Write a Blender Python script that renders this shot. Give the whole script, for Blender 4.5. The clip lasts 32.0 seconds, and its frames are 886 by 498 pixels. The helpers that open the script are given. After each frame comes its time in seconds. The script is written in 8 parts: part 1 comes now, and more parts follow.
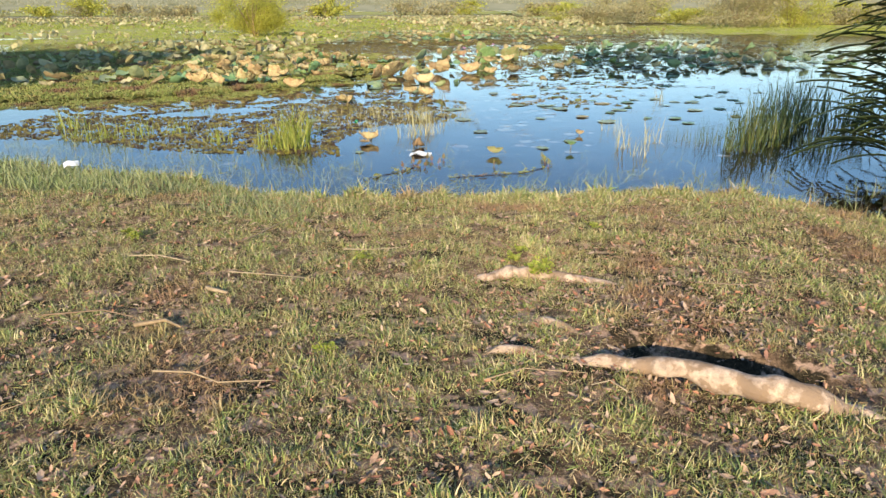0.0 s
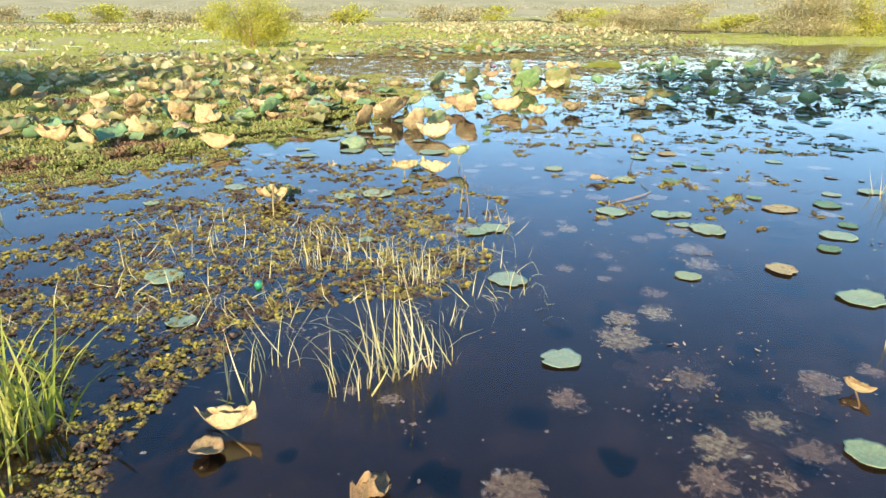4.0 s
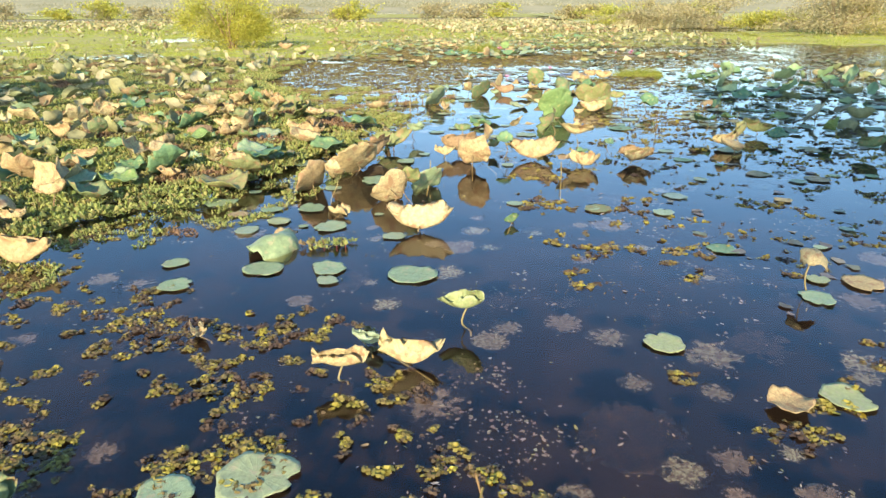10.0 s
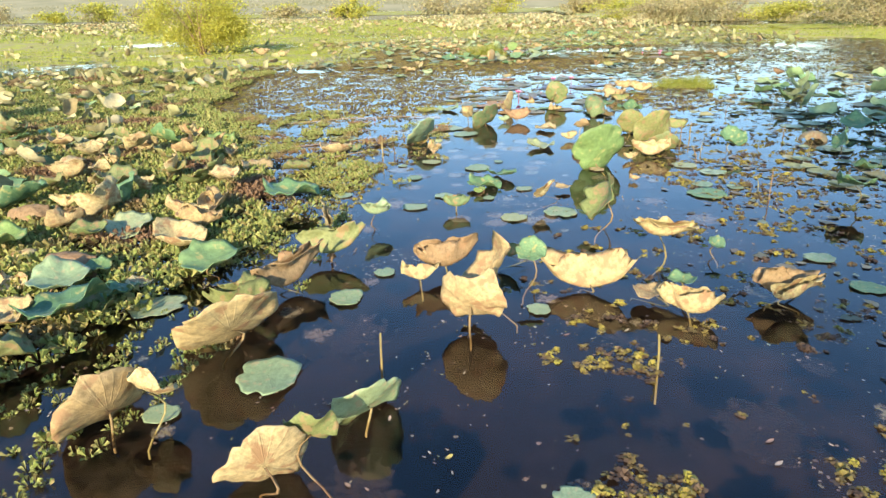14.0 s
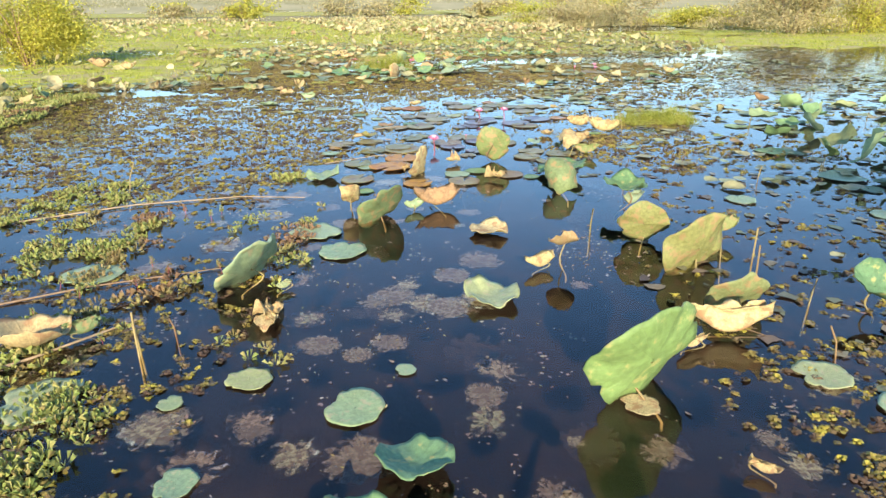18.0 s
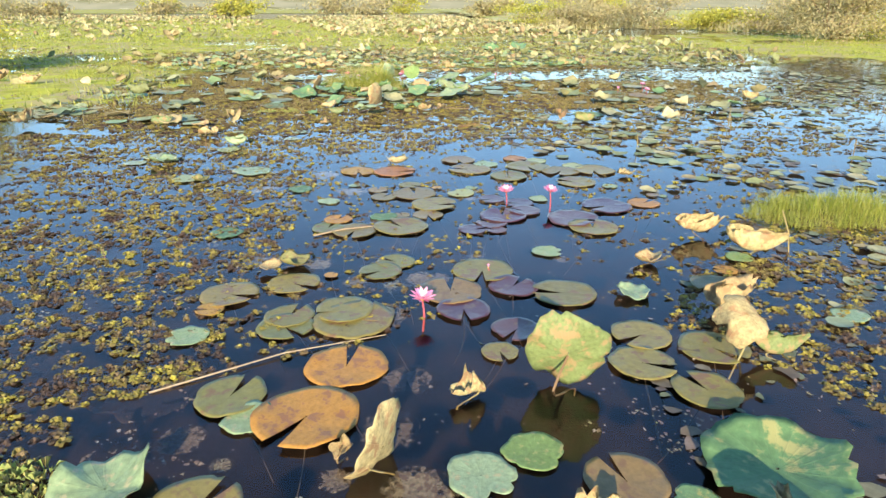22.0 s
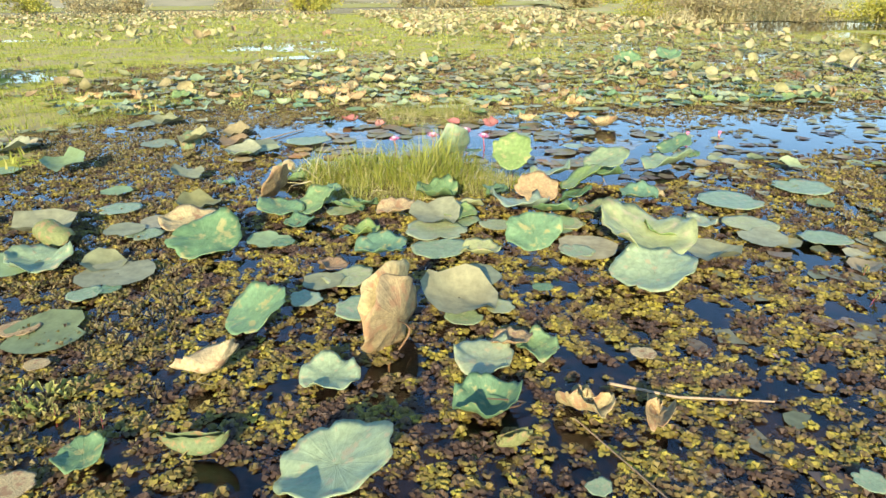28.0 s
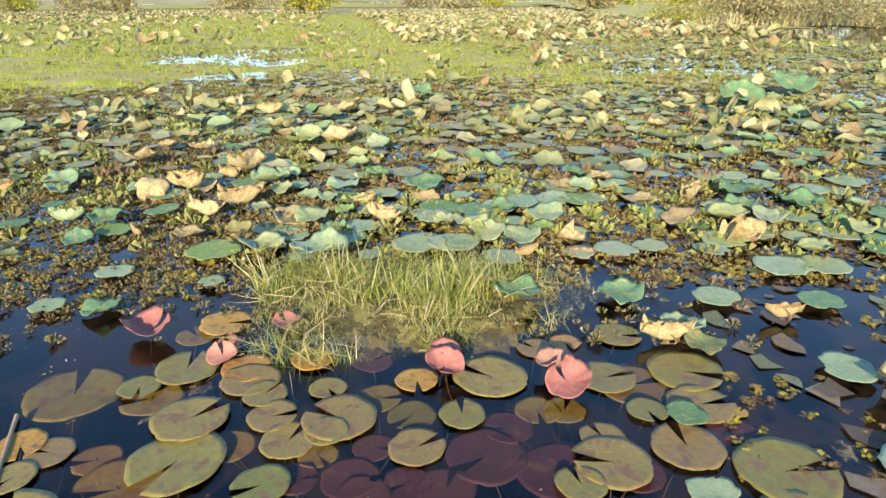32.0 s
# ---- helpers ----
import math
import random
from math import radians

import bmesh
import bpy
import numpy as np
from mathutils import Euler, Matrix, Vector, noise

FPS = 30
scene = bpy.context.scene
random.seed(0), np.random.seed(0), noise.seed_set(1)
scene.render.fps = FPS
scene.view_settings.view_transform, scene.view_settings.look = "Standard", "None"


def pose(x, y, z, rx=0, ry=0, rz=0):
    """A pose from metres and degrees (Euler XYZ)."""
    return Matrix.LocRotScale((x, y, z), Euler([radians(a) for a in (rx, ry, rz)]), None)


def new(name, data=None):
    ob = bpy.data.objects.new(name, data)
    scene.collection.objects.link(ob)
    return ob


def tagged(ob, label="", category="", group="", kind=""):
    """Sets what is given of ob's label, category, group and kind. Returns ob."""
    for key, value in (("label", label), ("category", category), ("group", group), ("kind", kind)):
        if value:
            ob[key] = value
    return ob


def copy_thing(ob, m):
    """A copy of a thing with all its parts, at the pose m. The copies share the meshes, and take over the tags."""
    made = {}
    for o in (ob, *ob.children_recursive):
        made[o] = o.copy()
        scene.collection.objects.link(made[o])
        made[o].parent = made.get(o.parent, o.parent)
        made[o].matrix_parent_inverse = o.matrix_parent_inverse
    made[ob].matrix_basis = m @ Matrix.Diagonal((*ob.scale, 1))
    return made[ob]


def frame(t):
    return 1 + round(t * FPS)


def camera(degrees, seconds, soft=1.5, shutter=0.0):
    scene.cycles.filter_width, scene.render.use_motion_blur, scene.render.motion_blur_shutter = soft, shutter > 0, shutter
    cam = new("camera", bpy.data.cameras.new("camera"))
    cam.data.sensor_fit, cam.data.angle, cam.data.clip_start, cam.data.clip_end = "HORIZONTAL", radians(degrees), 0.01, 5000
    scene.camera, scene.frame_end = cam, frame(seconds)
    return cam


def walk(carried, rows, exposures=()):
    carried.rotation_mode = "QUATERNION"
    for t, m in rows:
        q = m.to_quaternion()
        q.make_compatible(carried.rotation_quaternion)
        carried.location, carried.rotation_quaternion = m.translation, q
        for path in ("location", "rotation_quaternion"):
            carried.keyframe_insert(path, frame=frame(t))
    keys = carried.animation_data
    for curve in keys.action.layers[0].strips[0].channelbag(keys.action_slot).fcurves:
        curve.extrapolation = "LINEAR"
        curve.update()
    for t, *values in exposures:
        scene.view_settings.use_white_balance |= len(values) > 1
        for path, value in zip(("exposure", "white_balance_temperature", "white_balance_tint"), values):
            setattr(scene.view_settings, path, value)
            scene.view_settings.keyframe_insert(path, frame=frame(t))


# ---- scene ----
cam = camera(71.17, 32.0)
PATH = [
    (0, pose(0.000, -0.000, 1.159, 68.85, 0.20, -2.59)),
    (0.5, pose(0.047, 0.516, 1.157, 69.01, 0.18, -1.43)),
    (1, pose(0.091, 1.128, 1.167, 69.10, 0.26, -0.69)),
    (1.5, pose(0.125, 1.690, 1.183, 69.12, 0.21, -0.47)),
    (2, pose(0.161, 2.335, 1.197, 69.17, 0.25, -0.42)),
    (2.5, pose(0.189, 2.888, 1.198, 69.26, 0.25, -0.39)),
    (3, pose(0.210, 3.442, 1.204, 69.28, 0.29, -0.35)),
    (3.5, pose(0.210, 3.870, 1.202, 69.30, 0.28, -0.35)),
    (5.5, pose(0.241, 5.233, 1.195, 69.37, 0.02, -0.34)),
    (6, pose(0.249, 5.499, 1.196, 69.35, 0.03, -0.32)),
    (6.5, pose(0.256, 5.712, 1.198, 69.33, 0.03, -0.31)),
    (7, pose(0.259, 5.939, 1.199, 69.31, -0.01, -0.32)),
    (7.5, pose(0.261, 6.126, 1.201, 69.26, -0.03, -0.29)),
    (8, pose(0.264, 6.323, 1.200, 69.25, -0.02, -0.23)),
    (8.5, pose(0.259, 6.490, 1.208, 69.20, 0.02, -0.22)),
    (9, pose(0.264, 6.698, 1.214, 69.11, 0.09, -0.13)),
    (9.5, pose(0.276, 6.904, 1.216, 69.09, 0.09, -0.01)),
    (10, pose(0.300, 7.155, 1.221, 69.04, 0.26, 0.04)),
    (10.5, pose(0.304, 7.396, 1.220, 69.08, 0.17, -0.10)),
    (11, pose(0.317, 7.704, 1.209, 69.19, 0.25, -0.03)),
    (11.5, pose(0.348, 7.969, 1.213, 69.13, 0.39, 0.14)),
    (12, pose(0.371, 8.283, 1.210, 69.16, 0.39, 0.16)),
    (12.5, pose(0.385, 8.588, 1.204, 69.26, 0.42, 0.17)),
    (13, pose(0.405, 8.994, 1.211, 69.20, 0.54, 0.19)),
    (13.5, pose(0.409, 9.376, 1.233, 69.03, 0.76, -0.01)),
    (14, pose(0.457, 9.876, 1.249, 68.73, 1.22, 0.30)),
    (14.5, pose(0.482, 10.331, 1.233, 68.98, 1.11, 0.53)),
    (16.5, pose(0.594, 12.003, 1.260, 68.81, 0.71, -3.27)),
    (17, pose(0.647, 12.426, 1.257, 68.78, 0.64, -6.50)),
    (17.5, pose(0.700, 12.763, 1.263, 68.76, 0.62, -7.62)),
    (18, pose(0.754, 13.134, 1.264, 68.74, 0.56, -7.94)),
    (18.5, pose(0.805, 13.455, 1.267, 68.71, 0.53, -8.03)),
    (19, pose(0.856, 13.826, 1.270, 68.70, 0.50, -8.01)),
    (19.5, pose(0.902, 14.225, 1.273, 68.65, 0.44, -8.01)),
    (20, pose(0.962, 14.640, 1.277, 68.66, 0.36, -7.97)),
    (20.5, pose(1.019, 15.098, 1.273, 68.69, 0.32, -8.06)),
    (21, pose(1.093, 15.575, 1.275, 68.69, 0.20, -7.98)),
    (21.5, pose(1.157, 16.069, 1.275, 68.68, 0.11, -7.97)),
    (22, pose(1.221, 16.573, 1.274, 68.65, 0.01, -8.00)),
    (22.5, pose(1.292, 17.081, 1.279, 68.58, 0.02, -7.91)),
    (23, pose(1.356, 17.637, 1.265, 68.60, -0.00, -7.58)),
    (23.5, pose(1.415, 18.163, 1.263, 68.63, 0.02, -6.36)),
    (24, pose(1.459, 18.733, 1.273, 68.51, -0.02, -5.08)),
    (24.5, pose(1.515, 19.334, 1.269, 68.27, 0.46, -3.43)),
    (25, pose(1.561, 19.938, 1.262, 67.97, 1.03, -1.80)),
    (25.5, pose(1.589, 20.520, 1.246, 67.99, 1.25, -0.98)),
    (27.5, pose(1.666, 22.665, 1.217, 68.06, 0.84, -0.86)),
    (28, pose(1.692, 23.203, 1.206, 68.10, 0.77, -0.79)),
    (28.5, pose(1.717, 23.735, 1.192, 68.14, 0.61, -0.73)),
    (29, pose(1.735, 24.293, 1.175, 68.23, 0.47, -0.73)),
    (29.5, pose(1.748, 24.882, 1.173, 68.19, 0.24, -0.67)),
    (30, pose(1.764, 25.451, 1.174, 68.13, 0.08, -0.49)),
    (30.5, pose(1.780, 26.042, 1.163, 68.13, 0.24, -0.42)),
    (31, pose(1.808, 26.633, 1.148, 68.14, 0.30, -0.35)),
    (31.5, pose(1.838, 27.227, 1.143, 68.14, 0.43, -0.30)),
    (32, pose(1.864, 27.824, 1.142, 68.13, 0.42, -0.28)),
]
walk(cam, PATH, ((0.0, 0.88), (1.0, 0.95), (2.0, 1.2), (3.5, 1.36), (12.0, 1.34), (20.0, 1.35), (26.0, 1.3), (29.0, 1.2), (31.0, 1.05), (32.0, 1.15)))

# ---- world, sun, exposure ----
SUN_TRAVEL = Vector((0.20, 0.98, -0.40)).normalized()
world = bpy.data.worlds.new("sky")
scene.world = world
world.use_nodes = True
wn = world.node_tree
wn.nodes.clear()
sky = wn.nodes.new("ShaderNodeTexSky")
sky.sky_type = "NISHITA"
sky.sun_disc = False
sky.sun_elevation = math.asin(-SUN_TRAVEL.z)
sky.sun_rotation = math.atan2(-SUN_TRAVEL.x, -SUN_TRAVEL.y)
sky.air_density, sky.dust_density, sky.ozone_density = 1.0, 0.3, 3.0
wb = wn.nodes.new("ShaderNodeBackground")
wb.inputs["Strength"].default_value = 0.15
wo = wn.nodes.new("ShaderNodeOutputWorld")
rich = wn.nodes.new("ShaderNodeHueSaturation")
rich.inputs["Saturation"].default_value = 1.10
wn.links.new(sky.outputs["Color"], rich.inputs["Color"])
wn.links.new(rich.outputs["Color"], wb.inputs["Color"])
wn.links.new(wb.outputs["Background"], wo.inputs["Surface"])
sun = new("sun", bpy.data.lights.new("sun", "SUN"))
sun.data.energy, sun.data.angle, sun.data.color = 4.4, radians(0.6), (1.0, 0.83, 0.58)
sun.rotation_euler = SUN_TRAVEL.to_track_quat("-Z", "Y").to_euler()

# ---- tools ----
rng = np.random.default_rng(7)


def mesh_of(name, verts, faces, mat=None, uv=None, smooth=True):
    """One mesh from arrays; faces all of one size."""
    me = bpy.data.meshes.new(name)
    verts = np.asarray(verts, dtype=np.float32)
    faces = np.asarray(faces, dtype=np.int32)
    n, k = faces.shape
    me.vertices.add(len(verts))
    me.vertices.foreach_set("co", verts.ravel())
    me.loops.add(n * k)
    me.loops.foreach_set("vertex_index", faces.ravel())
    me.polygons.add(n)
    me.polygons.foreach_set("loop_start", np.arange(0, n * k, k, dtype=np.int32))
    me.polygons.foreach_set("loop_total", np.full(n, k, dtype=np.int32))
    me.polygons.foreach_set("use_smooth", np.full(n, smooth))
    me.update(calc_edges=True)
    if uv is not None:
        layer = me.uv_layers.new(name="flat")
        layer.data.foreach_set("uv", np.asarray(uv, dtype=np.float32)[faces.ravel()].ravel())
    if mat:
        me.materials.append(mat)
    return me


def repeat(tv, tf, mats):
    """The template tv, tf placed by every 4 x 4 matrix of mats, as one soup."""
    tv, tf = np.asarray(tv, float), np.asarray(tf, int)
    hom = np.concatenate([tv, np.ones((len(tv), 1))], 1)
    out = np.einsum("mij,nj->mni", mats[:, :3, :], hom).reshape(-1, 3)
    idx = (tf[None] + (np.arange(len(mats)) * len(tv))[:, None, None]).reshape(-1, tf.shape[1])
    return out, idx


def places(x, y, z, size, yaw, tilt=0.0, toward=0.0, tall=1.0):
    """Matrices: turned by yaw, scaled, then leaning by tilt toward an azimuth."""
    n = len(x)
    o = np.ones(n)
    z, size, yaw, tilt, toward, tall = (np.asarray(a, float) * o for a in (z, size, yaw, tilt, toward, tall))
    c, s = np.cos(yaw), np.sin(yaw)
    m = np.zeros((n, 3, 3))
    m[:, 0, 0], m[:, 0, 1], m[:, 1, 0], m[:, 1, 1], m[:, 2, 2] = c, -s, s, c, tall
    m *= size[:, None, None]
    ax, ay = -np.sin(toward), np.cos(toward)
    ct, st = np.cos(tilt), np.sin(tilt)
    r = np.zeros((n, 3, 3))
    r[:, 0, 0], r[:, 0, 1], r[:, 0, 2] = ct + ax * ax * (1 - ct), ax * ay * (1 - ct), ay * st
    r[:, 1, 0], r[:, 1, 1], r[:, 1, 2] = ax * ay * (1 - ct), ct + ay * ay * (1 - ct), -ax * st
    r[:, 2, 0], r[:, 2, 1], r[:, 2, 2] = -ay * st, ax * st, ct
    out = np.zeros((n, 4, 4))
    out[:, :3, :3] = r @ m
    out[:, 0, 3], out[:, 1, 3], out[:, 2, 3], out[:, 3, 3] = x, y, z, 1
    return out


def soup(parts):
    """Joins several (verts, faces) soups."""
    vs, fs, at = [], [], 0
    for v, f in parts:
        vs.append(v)
        fs.append(f + at)
        at += len(v)
    return np.concatenate(vs), np.concatenate(fs)


def wob(x, y, size, seed=0):
    """Smooth uneven field in -1..1, with lumps of about that size."""
    r = np.random.default_rng(seed)
    out = 0
    for k in range(7):
        a, p, q = r.uniform(0, 2 * math.pi), r.uniform(0, 2 * math.pi), r.uniform(0.6, 1.7)
        out = out + np.sin((x * math.cos(a) + y * math.sin(a)) * q * 2.6 / size + p + 1.3 * np.sin((x * math.sin(a) - y * math.cos(a)) * 1.7 / size + q))
    return out / 4.2


def inside(x, y, poly):
    """Which points lie within the polygon, given as (x, y) corners."""
    res = np.zeros(np.shape(x), bool)
    j = len(poly) - 1
    for i in range(len(poly)):
        (xi, yi), (xj, yj) = poly[i], poly[j]
        res ^= ((yi > y) != (yj > y)) & (x < (xj - xi) * (y - yi) / (yj - yi + 1e-12) + xi)
        j = i
    return res


def thing(name, label, category, group="", kind="", at=(0, 0, 0)):
    ob = new(name)
    ob.location = at
    ob.empty_display_size = 0.05
    return tagged(ob, label, category, group, kind)


def part(name, me, parent, label=""):
    ob = new(name, me)
    ob.parent = parent
    return tagged(ob, label) if label else ob


def stuff(name, verts, faces, mat, label, category, smooth=True):
    ob = new(name, mesh_of(name, verts, faces, mat, None, smooth))
    return tagged(ob, label, category, "", "stuff")


def tube(path, radii, sides=6):
    """A tapered tube along a path of points: quads."""
    path = [Vector(p) for p in path]
    vs, fs = [], []
    for i, p in enumerate(path):
        d = (path[min(i + 1, len(path) - 1)] - path[max(i - 1, 0)]).normalized()
        u = d.orthogonal().normalized() if abs(d.z) > 0.99 else d.cross(Vector((0, 0, 1))).normalized()
        w = d.cross(u)
        for k in range(sides):
            a = 2 * math.pi * k / sides
            vs.append(p + (u * math.cos(a) + w * math.sin(a)) * radii[i])
    for i in range(len(path) - 1):
        for k in range(sides):
            a, b = i * sides + k, i * sides + (k + 1) % sides
            fs.append((a, b, b + sides, a + sides))
    return np.array([tuple(v) for v in vs]), np.array(fs)


# ---- materials ----
def links_of(name):
    m = bpy.data.materials.new(name)
    m.use_nodes = True
    nt = m.node_tree
    return m, nt, nt.nodes["Principled BSDF"]


def node(nt, kind, **sets):
    n = nt.nodes.new("ShaderNode" + kind)
    for key, value in sets.items():
        n.inputs[key.replace("_", " ")].default_value = value
    return n


def ramp(nt, fac, stops):
    r = nt.nodes.new("ShaderNodeValToRGB")
    e = r.color_ramp.elements
    while len(e) < len(stops):
        e.new(0.5)
    for el, (p, c) in zip(e, stops):
        el.position, el.color = p, (*c, 1)
    nt.links.new(fac, r.inputs["Fac"])
    return r.outputs["Color"]


def math_node(nt, op, a, b=0.0):
    n = nt.nodes.new("ShaderNodeMath")
    n.operation = op
    for i, v in enumerate((a, b)):
        if isinstance(v, (int, float)):
            n.inputs[i].default_value = v
        else:
            nt.links.new(v, n.inputs[i])
    return n.outputs[0]


def mix_colour(nt, fac, a, b, blend="MIX"):
    n = nt.nodes.new("ShaderNodeMix")
    n.data_type, n.blend_type = "RGBA", blend
    for i, v in ((0, fac), (6, a), (7, b)):
        if isinstance(v, (int, float)):
            n.inputs[i].default_value = v
        elif isinstance(v, tuple):
            n.inputs[i].default_value = (*v, 1)
        else:
            nt.links.new(v, n.inputs[i])
    return n.outputs[2]


def surface(name, stops, source="object", rough=0.6, grain=25.0, depth=0.35, bump=0.25, bump_scale=70.0, blotch=None, veins=0, thin=0.0, patch=None, specular=0.4):
    """A varied matt-to-satin surface. stops: colours drawn by chance for each object or loose piece. blotch: (colour, scale, share).
    veins: ribs from the centre outwards. thin: share of light that passes through. patch: (colour, scale, share) in larger areas of the place."""
    m, nt, b = links_of(name)
    L = nt.links.new
    pos = nt.nodes.new("ShaderNodeNewGeometry")
    tc = nt.nodes.new("ShaderNodeTexCoord")
    if source == "object":
        rnd, where = nt.nodes.new("ShaderNodeObjectInfo").outputs["Random"], tc.outputs["Object"]
    else:
        rnd, where = pos.outputs["Random Per Island"], pos.outputs["Position"]
    col = ramp(nt, rnd, [(i / max(1, len(stops) - 1), c) for i, c in enumerate(stops)])
    shift = nt.nodes.new("ShaderNodeVectorMath")
    shift.operation = "ADD"
    L(where, shift.inputs[0])
    if source == "object":
        L(rnd, shift.inputs[1])
    where = shift.outputs[0]
    if patch:
        pn = node(nt, "TexNoise", Scale=patch[1], Detail=3.0)
        L(pos.outputs["Position"], pn.inputs["Vector"])
        f = ramp(nt, pn.outputs["Fac"], [(0.62 - patch[2] * 0.35, (0, 0, 0)), (0.72 - patch[2] * 0.35, (1, 1, 1))])
        col = mix_colour(nt, f, col, patch[0])
    n1 = node(nt, "TexNoise", Scale=grain, Detail=5.0, Roughness=0.65)
    L(where, n1.inputs["Vector"])
    shade = ramp(nt, n1.outputs["Fac"], [(0.25, (1 - depth,) * 3), (0.75, (1 + depth * 0.45,) * 3)])
    col = mix_colour(nt, 1.0, col, shade, "MULTIPLY")
    if blotch:
        n2 = node(nt, "TexNoise", Scale=blotch[1], Detail=4.0, Roughness=0.6)
        L(where, n2.inputs["Vector"])
        f = ramp(nt, n2.outputs["Fac"], [(0.66 - blotch[2] * 0.4, (0, 0, 0)), (0.74 - blotch[2] * 0.4, (1, 1, 1))])
        col = mix_colour(nt, f, col, blotch[0])
    n3 = node(nt, "TexNoise", Scale=bump_scale, Detail=4.0)
    L(where, n3.inputs["Vector"])
    height = n3.outputs["Fac"]
    if veins:
        sep = nt.nodes.new("ShaderNodeSeparateXYZ")
        L(tc.outputs["UV"], sep.inputs[0])
        ang = math_node(nt, "ARCTAN2", sep.outputs["Y"], sep.outputs["X"])
        rib = math_node(nt, "POWER", math_node(nt, "ABSOLUTE", math_node(nt, "COSINE", math_node(nt, "MULTIPLY", ang, veins / 2))), 24.0)
        height = math_node(nt, "ADD", math_node(nt, "MULTIPLY", height, 0.7), math_node(nt, "MULTIPLY", rib, 0.28))
        col = mix_colour(nt, math_node(nt, "MULTIPLY", rib, 0.05), col, mix_colour(nt, 0.5, col, (0.62, 0.60, 0.36)))
    bp = node(nt, "Bump", Strength=bump, Distance=0.004)
    L(height, bp.inputs["Height"])
    L(bp.outputs["Normal"], b.inputs["Normal"])
    L(col, b.inputs["Base Color"])
    b.inputs["Roughness"].default_value = rough
    b.inputs["Specular IOR Level"].default_value = specular
    if thin:
        tr = nt.nodes.new("ShaderNodeBsdfTranslucent")
        L(col, tr.inputs["Color"])
        mx = nt.nodes.new("ShaderNodeMixShader")
        mx.inputs[0].default_value = thin
        L(b.outputs[0], mx.inputs[1])
        L(tr.outputs[0], mx.inputs[2])
        L(mx.outputs[0], nt.nodes["Material Output"].inputs["Surface"])
    return m


def water_surface():
    m, nt, b = links_of("pond_water")
    nt.nodes.remove(b)
    L = nt.links.new
    geo = nt.nodes.new("ShaderNodeNewGeometry")
    a = node(nt, "TexNoise", Scale=3.2, Detail=3.0)
    c = node(nt, "TexNoise", Scale=19.0, Detail=2.0)
    L(geo.outputs["Position"], a.inputs["Vector"])
    L(geo.outputs["Position"], c.inputs["Vector"])
    h = math_node(nt, "ADD", a.outputs["Fac"], math_node(nt, "MULTIPLY", c.outputs["Fac"], 0.22))
    bp = node(nt, "Bump", Strength=0.10, Distance=0.02)
    L(h, bp.inputs["Height"])
    fr = node(nt, "Fresnel", IOR=1.57)
    L(bp.outputs["Normal"], fr.inputs["Normal"])
    gl = node(nt, "BsdfGlossy", Roughness=0.03)
    L(bp.outputs["Normal"], gl.inputs["Normal"])
    tr = node(nt, "BsdfTransparent")
    tr.inputs["Color"].default_value = (0.80, 0.74, 0.67, 1)
    mx = nt.nodes.new("ShaderNodeMixShader")
    L(fr.outputs[0], mx.inputs[0])
    L(tr.outputs[0], mx.inputs[1])
    L(gl.outputs[0], mx.inputs[2])
    L(mx.outputs[0], nt.nodes["Material Output"].inputs["Surface"])
    return m


